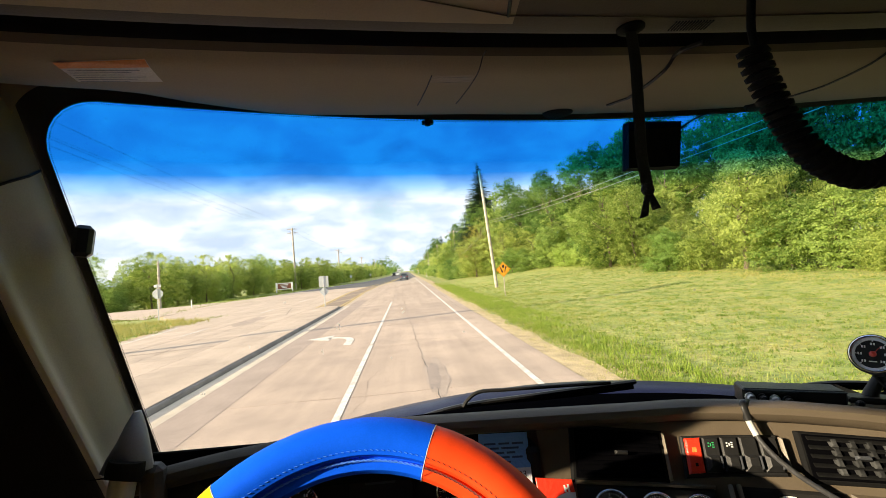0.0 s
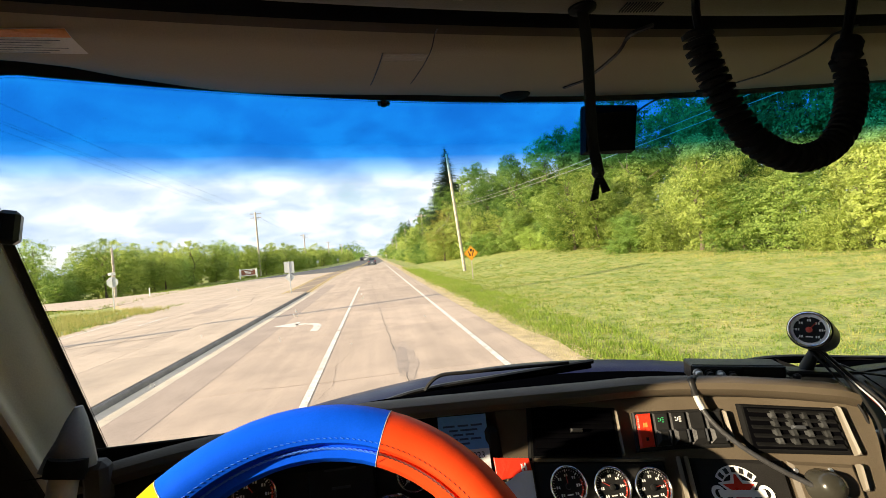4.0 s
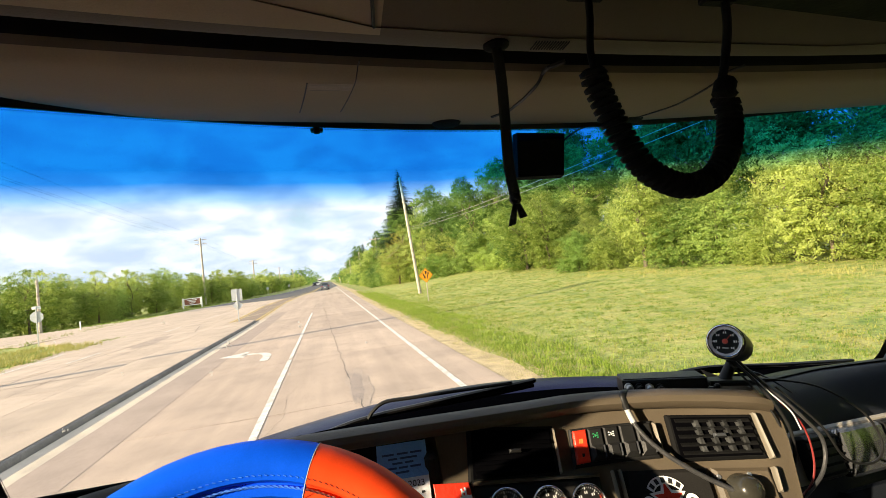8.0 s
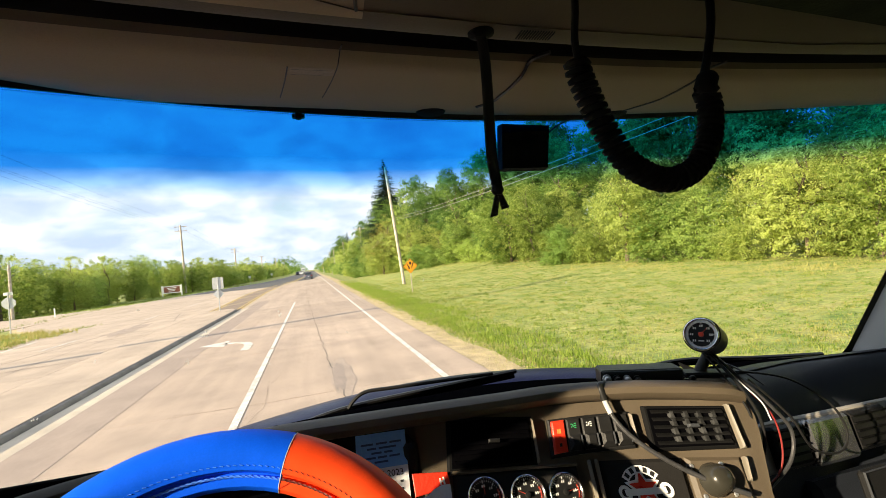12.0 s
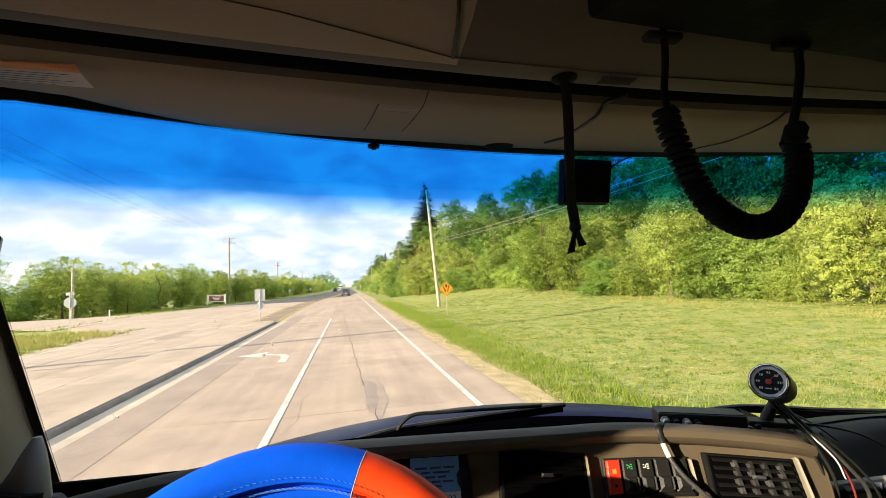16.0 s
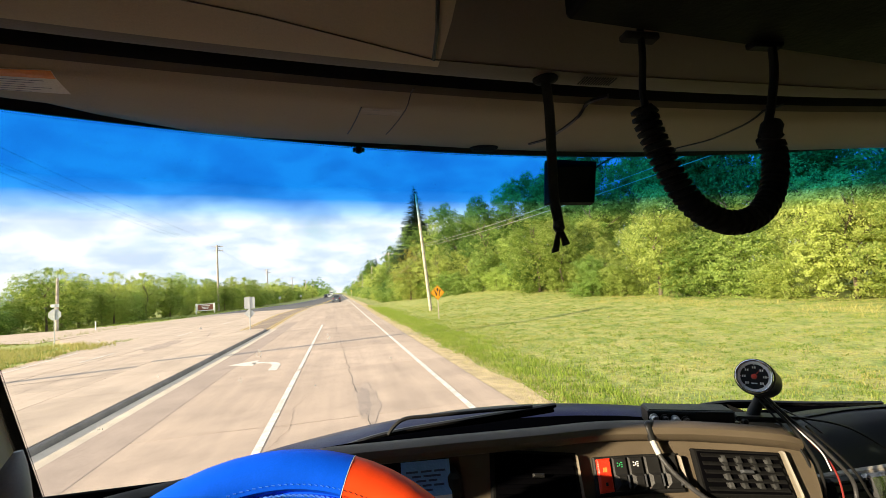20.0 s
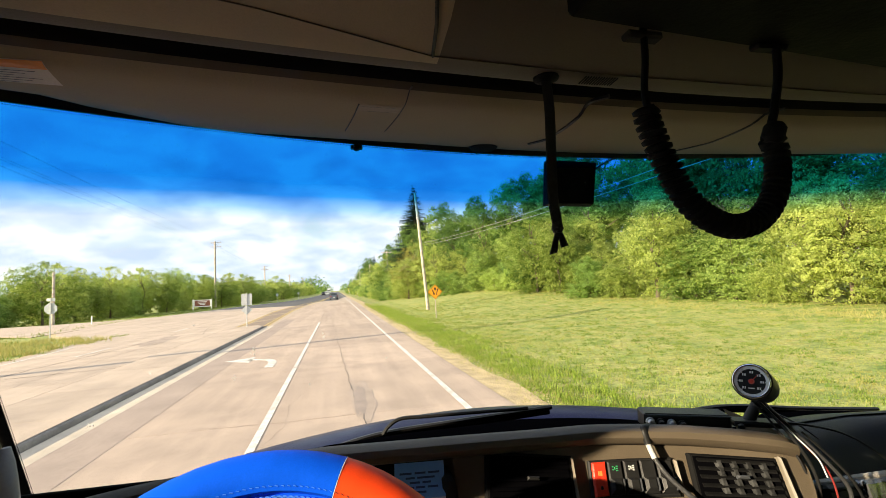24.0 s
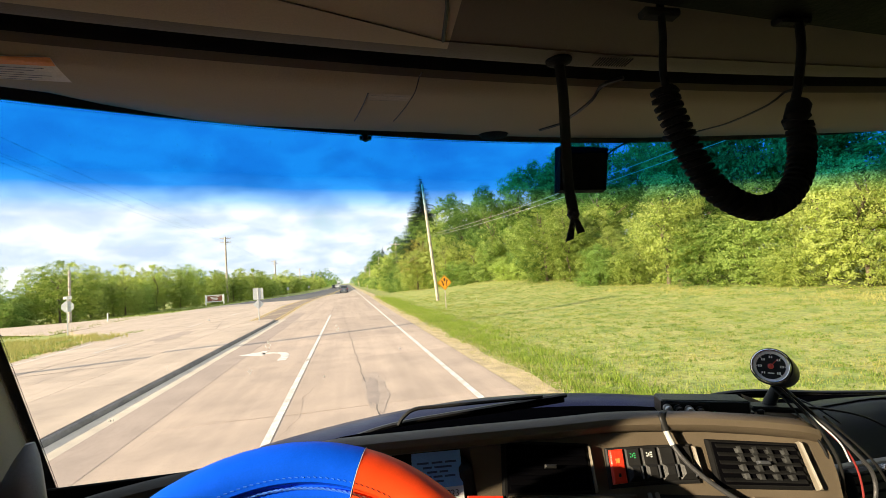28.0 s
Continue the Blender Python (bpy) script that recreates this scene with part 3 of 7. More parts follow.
for k in range(4):   # hatching bars
    y = 21.0 + 10.5 * k
    x0, x1 = between(y, YELLOW_L) + 0.3, between(y + 4.5, YELLOW_R) - 0.3
    s = Shape()
    s.slab([(x0, y, 0.006), (x0 + 0.05, y + 0.45, 0.006), (x1, y + 4.85, 0.006), (x1, y + 4.4, 0.006)], (0, 0, 0.004))
    part("hatching_bar", s, PALEYELLOW, road)
# turn arrow in the lane beside the median
s = Shape()
stem = [(-1.95, -3.3), (-1.95, -2.3), (-2.08, -1.75), (-2.40, -1.42), (-2.85, -1.30)]
for (xa, ya), (xb, yb) in zip(stem, stem[1:]):
    d = Vector((yb - ya, xa - xb, 0)).normalized() * 0.13
    s.slab([(xa - d.x, ya - d.y, 0.005), (xa + d.x, ya + d.y, 0.005), (xb + d.x, yb + d.y, 0.005), (xb - d.x, yb - d.y, 0.005)], (0, 0, 0.003))
s.slab([(-2.75, -1.95, 0.005), (-2.75, -0.62, 0.005), (-3.62, -1.28, 0.005)], (0, 0, 0.003))
part("turn_arrow", s, WHITEPAINT, road)


def crack(pts, w, mat=JOINT, seed=0, wander=0.07):
    """A sealed crack: a thin ragged ribbon of tar."""
    s = Shape()
    dense = []
    for (x0, y0), (x1, y1) in zip(pts, pts[1:]):
        n = max(2, int(math.hypot(x1 - x0, y1 - y0) / 0.07))
        dense += [(x0 + (x1 - x0) * i / n, y0 + (y1 - y0) * i / n) for i in range(n)]
    dense.append(pts[-1])
    k = len(dense)
    vs = []
    for i, (x, y) in enumerate(dense):
        j = min(i, k - 2)
        d = Vector((dense[j + 1][0] - dense[j][0], dense[j + 1][1] - dense[j][1], 0)).normalized()
        q = Vector((-d.y, d.x, 0))
        o = noise.noise(Vector((x * 1.3, y * 1.3, seed))) * wander + noise.noise(Vector((x * 6, y * 6, seed))) * wander * 0.28 + noise.noise(Vector((x * 17, y * 17, seed))) * wander * 0.10
        ww = w * (0.55 + 0.9 * abs(noise.noise(Vector((x * 3, y * 3, seed + 9)))))
        c = Vector((x, y, 0.0055)) + q * o
        vs += [c - q * ww / 2, c + q * ww / 2]
    s.add(vs, [(2 * i, 2 * i + 1, 2 * i + 3, 2 * i + 2) for i in range(k - 1)])
    part("crack", s, mat, road)


crack([(0.44, -7.2), (0.42, -6.9), (0.22, 0.0), (0.12, 3), (0.02, 8.1), (-0.09, 10.6), (-0.16, 14.7), (-0.25, 18)], 0.016, seed=1)
crack([(-0.25, 18), (-0.41, 23.3), (-0.5, 34), (-0.6, 52)], 0.014, seed=21)
crack([(-2.33, -9.6), (-0.8, -9.9), (0.4, -9.75)], 0.010, seed=13, wander=0.08)
crack([(-1.0, -11.0), (-0.75, -10.2), (-0.82, -8.6), (-0.62, -7.6)], 0.007, seed=14, wander=0.12)
crack([(-4.1, -3.0), (-1.2, -3.4), (2.9, -3.9)], 0.012, seed=15)
crack([(-12.5, -9), (-10.6, -2), (-9.9, 6), (-9.6, 14)], 0.05, seed=16, wander=0.15)
crack([(-12.9, -3.0), (-9.8, -1.2), (-7.0, -0.6)], 0.05, seed=17, wander=0.12)
crack([(-12.9, 4.0), (-9.8, 5.2), (-7.0, 5.6)], 0.04, seed=18, wander=0.12)
crack([(-2.6, 7.0), (-2.16, 7.5), (-1.77, 8.75), (-1.70, 10.4), (-1.79, 14.5)], 0.013, seed=2, wander=0.16)
crack([(-3.6, 6), (-3.1, 7.6), (-2.4, 8.6)], 0.012, seed=3, wander=0.12)
crack([(-1.8, 16.3), (-0.26, 15.75), (1.2, 15.1), (2.7, 14.2)], 0.016, seed=4, wander=0.1)
crack([(-4.0, 18.8), (-1.2, 18.5)], 0.014, seed=5)
crack([(-11.5, 17), (-8.0, 22), (-7.4, 30)], 0.05, seed=6)
crack([(-15, 23), (-10.8, 25), (-8, 24.5)], 0.05, seed=7)
crack([(-0.2, 30.5), (3.0, 30.9)], 0.04, seed=8)
crack([(2.9, 6), (2.95, 14), (3.0, 26), (3.0, 50)], 0.028, seed=9, wander=0.05)
crack([(-7.8, 12), (-9.0, 18), (-8.9, 26)], 0.04, seed=10)
crack([(-4.3, 23), (-1.2, 24.5), (3.1, 25)], 0.018, seed=11)
crack([(-14, 33), (-9, 36), (-7.9, 36)], 0.05, seed=12)
crack([(0.645, -16), (0.60, -10.3), (0.44, -7.2)], 0.034, seed=1, wander=0.07)
crack([(-1.0, 1.3), (0.3, 1.0), (1.3, 1.4), (2.9, 1.1)], 0.013, seed=33, wander=0.1)
crack([(-1.1, 8.6), (0.8, 9.0), (3.1, 8.7)], 0.014, seed=34, wander=0.1)
crack([(-4.1, 4.2), (-2.6, 4.5), (-1.2, 4.3)], 0.014, seed=36, wander=0.08)
crack([(-8.8, -14), (-8.6, -6), (-8.9, 2), (-8.7, 9)], 0.022, seed=37, wander=0.12)
crack([(-12.9, -7.5), (-10.0, -6.6), (-7.0, -6.9)], 0.03, seed=38, wander=0.1)
crack([(-4.2, 11.2), (-1.2, 11.5), (3.1, 12.0)], 0.018, seed=39, wander=0.08)
# grey stain round the opened crack
STAIN = material("oil_stain", (0.31, 0.245, 0.205), 0.8, scale=1.6, vary=0.22, fine=18)
OLDSTAIN = material("faded_stain", (0.385, 0.30, 0.24), 0.8, scale=1.6, vary=0.22, fine=18)
for cx, cy, rx, ry, sd, lift_, mat in ((0.60, -8.6, 0.25, 1.75, 0, 0.0045, OLDSTAIN), (0.56, -8.7, 0.13, 1.15, 3, 0.0056, STAIN), (0.66, -8.0, 0.06, 0.5, 4, 0.0062, STAIN), (-2.8, 12.5, 0.9, 0.35, 8, 0.0045, OLDSTAIN), (-9.2, 9.5, 0.5, 2.6, 5, 0.0045, OLDSTAIN)):
    s = Shape()
    s.add([(cx + rx * math.cos(a) * (1 + 0.5 * noise.noise(Vector((math.cos(a) * 2.5, math.sin(a) * 2.5, sd)))), cy + ry * math.sin(a) * (1 + 0.5 * noise.noise(Vector((math.cos(a) * 2.5, math.sin(a) * 2.5, sd + 2)))), lift_) for a in frange(0, 2 * math.pi * 35 / 36, 35)], [tuple(range(36))])
    part("stain", s, mat, road)
# pale joint between the lanes where the turn lane was widened
s = Shape()
s.grid(lambda y, u: (-4.25 + (0.95 - 0.0 * y) * u, y, 0.0035), frange(-50, 22, 16), [0, 1])
part("patched_strip", s, material("stained_concrete", (0.36, 0.28, 0.23), 0.9, scale=0.9, vary=0.18, fine=14), road, "browner strip of old concrete")

# raised median with its curb and rounded nose
med = thing("median", (0, 0, 0), "raised concrete median with a curb face in dark shade tone and rounded nose", "median", kind="structure")
ring = []
rows_y = [-120] + frange(-48, 13.0, 20)
right = [(-4.64, y) for y in rows_y] + [(-4.72, 14.4), (-5.0, 15.3), (-5.35, 15.65)]
left = [(-6.9, y) for y in rows_y] + [(-6.75, 14.2), (-6.3, 15.2), (-5.8, 15.6)]
outline = right + left[::-1]
top = [((x + 5.7) * 0.93 - 5.7, y - (0.1 if y > 13 else 0)) for x, y in outline]
s = Shape()
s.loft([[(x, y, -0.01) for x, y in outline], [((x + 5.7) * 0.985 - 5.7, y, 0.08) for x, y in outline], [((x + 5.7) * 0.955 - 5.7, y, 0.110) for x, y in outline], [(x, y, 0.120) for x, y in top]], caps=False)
part("curb", s, CURBFACE, med, "curb face with shade in its dark tone", smooth=True)
n = len(rows_y)
for k in range(n - 1):
    y0, y1 = rows_y[k], rows_y[k + 1]
    s = Shape()
    s.box((-5.77, (y0 + y1) / 2, 0.115), (2.06, y1 - y0 - 0.012, 0.016), bevel=0.004)
    part("slab", s, CONCRETE, med)
s = Shape()
s.slab([(x, y, 0.107) for x, y in top if y > 12.9], (0, 0, 0.016))
part("nose_slab", s, CONCRETE, med)


# ---------------------------------------------------------------- grass and weeds
def blades(name, count, place, h, w, mat, label, seed):
    rng = np.random.default_rng(seed)
    vs, fs = [], []
    while len(fs) < count:
        x, y = place(rng)
        z = ground_z(x, y) - 0.01
        for _ in range(3):
            a, hh = rng.uniform(0, 6.28), h * rng.uniform(0.5, 1.3)
            px, py = x + rng.normal(0, 0.05), y + rng.normal(0, 0.05)
            lx, ly = rng.normal(0, 0.35) * hh, rng.normal(0, 0.35) * hh
            c, s_ = math.cos(a) * w, math.sin(a) * w
            k = len(vs)
            vs += [(px - c, py - s_, z), (px + c, py + s_, z), (px + lx, py + ly, z + hh)]
            fs.append((k, k + 1, k + 2))
    s = Shape()
    s.add(vs, fs)
    return solo(name, s, mat, label, "grass", kind="stuff")


def verge(x0, x1, y0, y1, power=1.6):
    return lambda r: ((lambda y: (edge_r(y) + x0 + (x1 - x0) * r.random() ** power, y))(y0 + (y1 - y0) * r.random() ** 1.3))


def patchy(place):
    """Keeps to patches of ground."""
    def pick(r):
        while True:
            x, y = place(r)
            if noise.noise(Vector((x * 0.35, y * 0.35, 7))) > r.uniform(-0.1, 0.5):
                return x, y
    return pick


blades("grass", 90000, verge(0.9, 22, -16, 40), 0.06, 0.010, GRASS, "short green roadside grass with yellow tips", 1)
blades("grass", 18000, verge(0.7, 5.0, -16, 55, 1.3), 0.10, 0.012, GREENGRASS, "taller grass along the gravel edge", 2)
blades("dry_grass", 30000, patchy(verge(1.0, 21, -16, 45)), 0.05, 0.010, DRYGRASS, "dry straw-coloured grass among the green", 3)
def clumps(place, n, spread, seed):
    """Picks places in n small clumps."""
    rc = np.random.default_rng(seed)
    mid = [place(rc) + (rc.uniform(0.5, 1.5) * spread,) for _ in range(n)]

    def pick(r):
        x, y, q = mid[int(r.integers(n))]
        return x + r.normal(0, q), y + r.normal(0, q)
    return pick


blades("weeds", 16000, clumps(verge(0.9, 20, -16, 32, 1.2), 260, 0.16, 31), 0.06, 0.015, GREENGRASS, "dark green weed clumps scattered over the mown grass", 6)
blades("grass", 64000, clumps(verge(0.9, 22, -16, 34, 1.3), 4200, 0.075, 41), 0.062, 0.018, DARKGRASS, "small dark tufts all over the mown grass", 8)
blades("dry_grass", 42000, clumps(verge(0.9, 22, -16, 34, 1.3), 3800, 0.06, 42), 0.045, 0.015, DRYGRASS, "small straw-coloured tufts in the mown grass", 9)
blades("weeds", 9000, clumps(lambda r: (-13.6 - 9 * r.random() ** 1.3, -4 + 20 * r.random()), 240, 0.3, 43), 0.30, 0.02, DRYGRASS, "tall dry grass at the street corner", 10)
blades("weeds", 9000, clumps(lambda r: (-13.4 - 9 * r.random(), -8 + 24 * r.random()), 260, 0.3, 44), 0.16, 0.02, GREENGRASS, "green weeds at the street corner", 11)
blades("weeds", 26000, clumps(verge(0.95, 2.8, -17, 45, 1.3), 900, 0.14, 47), 0.13, 0.013, LUSHGRASS, "taller green grass along the gravel edge", 12)
blades("dry_grass", 12000, verge(0.25, 1.5, -16, 55, 1.0), 0.07, 0.010, DRYGRASS, "straw-yellow grass fringe along the gravel", 7)
blades("weeds", 5200, patchy(verge(16, 21, -20, 50, 1.0)), 0.20, 0.012, DRYGRASS, "tall dry weeds in front of the trees", 4)
blades("grass", 9000, lambda r: (edge_l(y := 20 + 90 * r.random() ** 1.2) - 0.8 - 12 * r.random(), y), 0.2, 0.03, GRASS, "rough grass beyond the far lanes", 5)

# loose stones on the gravel verge
PEBBLE = material("pebbles", (0.46, 0.37, 0.24), 0.9, scale=30, vary=0.3, island=True)
rng = np.random.default_rng(21)
vs, fs = [], []
for k in range(5200):
    y = -17 + 26 * rng.random() ** 1.4
    x, q = edge_r(y) + 0.06 + 0.95 * rng.random() ** 1.2, rng.uniform(0.006, 0.021)
    z = -0.012 - 0.05 * min(1.0, (x - edge_r(y)) / 0.72)
    a = rng.uniform(0, 6.28)
    ca, sa = math.cos(a) * q, math.sin(a) * q
    n = len(vs)
    vs += [(x + ca, y + sa, z), (x - sa * 0.8, y + ca * 0.8, z), (x - ca, y - sa, z), (x + sa * 0.7, y - ca * 0.7, z), (x + ca * 0.3, y + sa * 0.3, z + q * rng.uniform(0.5, 1.0))]
    fs += [(n, n + 1, n + 4), (n + 1, n + 2, n + 4), (n + 2, n + 3, n + 4), (n + 3, n, n + 4)]
solo("pebbles", Shape().add(vs, fs), PEBBLE, "loose tan stones scattered over the gravel verge", "gravel", kind="stuff")

# ---------------------------------------------------------------- trees
def crown_mesh(name, lobes, count, leaf, mat, seed, hang=0.0):
    """Leaf by leaf over and inside a set of lobes (x, y, z, rx, rz)."""
    r = np.random.default_rng(seed)
    vol = np.array([a[3] ** 2 * a[4] for a in lobes]) ** 0.7
    pick = r.choice(len(lobes), count, p=vol / vol.sum())
    L = np.array(lobes)[pick]
    d = r.normal(size=(count, 3))
    d /= np.linalg.norm(d, axis=1)[:, None]
    rad = r.uniform(0.0, 1.0, count) ** 0.33
    rad = np.where(r.random(count) < 0.7, 0.72 + 0.34 * r.random(count), rad)
    c = L[:, :3] + d * rad[:, None] * np.stack([L[:, 3], L[:, 3], L[:, 4]], 1)
    c += 0.25 * leaf * r.normal(size=(count, 3))
    # leaves in sprigs: gathered round shared twig ends, facing outwards with them
    tw = r.integers(0, count, max(8, count // 26))
    mine = tw[r.integers(0, len(tw), count)]
    use = r.random(count) < 0.86
    c = np.where(use[:, None], c[mine] + r.normal(size=(count, 3)) * leaf * np.array([1.7, 1.7, 1.1]), c)
    d = np.where(use[:, None], d[mine], d)
    nrm = d * 1.25 + r.normal(size=(count, 3)) * 0.38 + np.array([0, 0, 0.35])
    nrm /= np.linalg.norm(nrm, axis=1)[:, None]
    a = np.cross(nrm, r.normal(size=(count, 3)))
    a[:, 2] -= hang
    a /= np.linalg.norm(a, axis=1)[:, None]
    b = np.cross(nrm, a)
    b /= np.linalg.norm(b, axis=1)[:, None]
    size = leaf * r.uniform(0.6, 1.35, count)[:, None]
    v = np.stack([c - a * size, c + b * size * 0.5 + nrm * size * 0.18, c + a * size, c - b * size * 0.5 + nrm * size * 0.18], 1).reshape(-1, 3)
    me = bpy.data.meshes.new(name)
    k = np.arange(count) * 4
    me.from_pydata(v.tolist(), [], np.concatenate([np.stack([k, k + 1, k + 2], 1), np.stack([k, k + 2, k + 3], 1)]).tolist())
    me.materials.append(mat)
    return me


def trunk_mesh(name, h, r, seed, limbs=7, lean=0.12, low=0.25):
    rnd = random.Random(seed)
    s = Shape()
    pts = [Vector((rnd.uniform(-1, 1) * lean * i * h / 9, rnd.uniform(-1, 1) * lean * i * h / 9, h * i / 6)) for i in range(7)]
    s.sweep(pts, [r * (1.25 if i == 0 else 1 - i / 7.5) for i in range(7)], 7)
    for i in range(limbs):
        q = rnd.uniform(low, 0.85)
        k = min(5, int(q * 6))
        p = pts[k].lerp(pts[k + 1], q * 6 - k)
        a = rnd.uniform(0, 6.28)
        ln = h * rnd.uniform(0.18, 0.36) * (1.2 - q)+0.4
        way = Vector((math.cos(a), math.sin(a), rnd.uniform(0.4, 1.1))).normalized()
        mid = p + way * ln * 0.5 + Vector((0, 0, 0.05 * h * rnd.random()))
        s.sweep([p, mid, p + way * ln + Vector((0, 0, 0.06 * h))], [r * 0.45 * (1 - q * 0.5), r * 0.28, r * 0.08], 5)
    return s.mesh(name, BARK, True)


def lobes_of(h, w, n, seed, base=0.25):
    rnd = random.Random(seed)
    out = []
    for i in range(n):
        z = h * (base + (0.95 - base) * (i + 0.5) / n)
        k = math.sin(math.pi * min(0.98, max(0.12, 0.18 + 0.82 * (z / h - base) / (1 - base)))) ** 0.7
        a, o = rnd.uniform(0, 6.28), w * 0.32 * k * rnd.uniform(0.4, 1.2)
        rx = w * 0.5 * k * rnd.uniform(0.5, 0.8)
        out.append((o * math.cos(a), o * math.sin(a), z, rx, rx * rnd.uniform(0.7, 1.05)))
    return out


TREES = {}
for i, (kind, h, w, nl, cnt, leaf, mat, base, rr) in enumerate([
        ("broad", 11, 8.0, 17, 6500, 0.175, LEAF, 0.12, 0.17), ("broad", 13, 7.5, 17, 6500, 0.18, LEAFDARK, 0.18, 0.19), ("broad", 9, 6.5, 15, 5600, 0.155, LEAFGOLD, 0.06, 0.13),
        ("gold", 8, 6.0, 14, 5000, 0.15, LEAFGOLD, 0.06, 0.12), ("dry", 8, 6.5, 13, 3600, 0.15, LEAFDRY, 0.06, 0.13), ("tall", 16, 8.0, 17, 6500, 0.22, LEAFDARK, 0.3, 0.22),
        ("bush", 3.6, 4.6, 11, 4600, 0.12, LEAF, -0.02, 0.06), ("bush", 2.6, 3.8, 10, 3800, 0.11, LEAFGOLD, -0.02, 0.05), ("bush", 4.6, 4.6, 12, 4600, 0.13, LEAFDARK, -0.02, 0.06), ("bush", 5.4, 5.0, 13, 5000, 0.135, LEAF, -0.02, 0.07)]):
    lobes = lobes_of(h, w, nl, i + 40, base)
    TREES.setdefault(kind, []).append((trunk_mesh("trunk", h * 0.82, rr, i, 9 if kind != "bush" else 6, 0.12, 0.05 if kind == "bush" else 0.25),
                                       crown_mesh("crown", lobes, int(cnt * 2.9), leaf * 0.60, mat, i), crown_mesh("crown", lobes, int(cnt * 1.6), leaf * 0.76, mat, i + 60), crown_mesh("crown", lobes, cnt // 3, leaf * 1.65, mat, i + 20)))
LABELS = {"broad": ("leafy green deciduous tree at the wood's edge", "tree"), "gold": ("young tree with yellowing leaves", "tree"), "dry": ("tree with thin browning foliage", "tree"),
          "tall": ("tall dark-green tree standing above the others", "tree"), "bush": ("dense leafy shrub at the roadside", "shrub")}


def plant(kind, x, y, size, group, rnd, pick=None, z=None):
    tm, cm, cmid, cfar = TREES[kind][pick if pick is not None else rnd.randrange(len(TREES[kind]))]
    m = Matrix.LocRotScale((x, y, ground_z(x, y) - 0.08 if z is None else z), Euler((0, 0, rnd.uniform(0, 6.28))), (size * rnd.uniform(0.92, 1.1),) * 2 + (size,))
    if y > 125 or y < -28 or x < -70:
        cm = cfar
    elif y < -20 or y > 36 or not 0 < x < 32:
        cm = cmid
    ob = thing("shrub" if kind == "bush" else "tree", m, *LABELS[kind], group)
    for nm, me in (("trunk", tm), ("crown", cm)):
        p = new(nm, me)
        p.parent = ob
    return ob


rnd = random.Random(11)
WOOD_R = [(-400, 27), (-20, 26.5), (4, 25), (18, 23.5), (30, 21), (44, 16), (56, 11.5), (70, 10), (300, 9.2), (700, 9)]
for row, (dx0, sizes, kinds, step) in enumerate([(0.0, (0.8, 1.15), ["bush", "bush", "gold", "bush"], 3.3), (3.4, (0.75, 1.0), ["broad", "gold", "broad", "dry", "broad"], 4.4), (8.5, (0.9, 1.2), ["broad", "broad", "tall", "dry"], 6.2)]):
    y = -46.0 + row
    while y < 330:
        k = rnd.choice(kinds)
        far = 1 + max(0, y - 70) / 160
        x = between(y, WOOD_R) + dx0 + rnd.uniform(-1, 1.2)
        if k == "broad" and 60 < y < 80 and row == 1:
            k = "dry"
        size = rnd.uniform(*sizes) * (0.80 if row and 12 < y < 56 else 1.0)
        which = rnd.randrange(len(TREES[k]))
        plant(k, x, y, size, "trees along the wood's edge", rnd, 2 if k == "broad" and which == 1 and row == 1 else which)
        y += step * far * rnd.uniform(0.75, 1.25)
WOOD_L = [(-400, -34), (20, -44), (46, -37), (75, -32), (110, -24), (160, -20), (300, -17), (700, -16)]
for row, (dx0, sizes, kinds, step) in enumerate([(0.0, (0.8, 1.1), ["bush", "gold", "gold"], 3.6), (3.5, (0.62, 0.85), ["broad", "gold", "gold"], 5.0), (9, (0.7, 0.95), ["broad", "broad", "broad"], 7)]):
    y = 44.0 + row
    while y < 340:
        far = 1 + max(0, y - 120) / 160
        k = rnd.choice(kinds)
        plant(k, between(y, WOOD_L) - dx0 - rnd.uniform(0, 3), y, rnd.uniform(*sizes), "trees beyond the far lanes", rnd, {"broad": rnd.choice((0, 2)), "bush": rnd.choice((0, 1, 1, 3)), "gold": 0}[k])
        y += step * far * rnd.uniform(0.75, 1.25)
for k in range(16):   # farther trees left of the side street
    plant(rnd.choice(["broad", "gold", "broad"]), -62 - rnd.uniform(0, 30), 2 + 3.6 * k, rnd.uniform(0.6, 0.9), "trees beyond the far lanes", rnd)
for k in range(26):   # woods the truck has already passed
    y = -52 - 13 * k
    plant(rnd.choice(["broad", "gold", "bush", "broad"]), 27 + rnd.uniform(-2, 6) - (12 if k > 22 else 0), y, rnd.uniform(0.8, 1.1), "trees along the wood's edge", rnd)
    if k % 2:
        plant("broad", -38 - rnd.uniform(0, 8), y, rnd.uniform(0.6, 0.9), "trees beyond the far lanes", rnd)


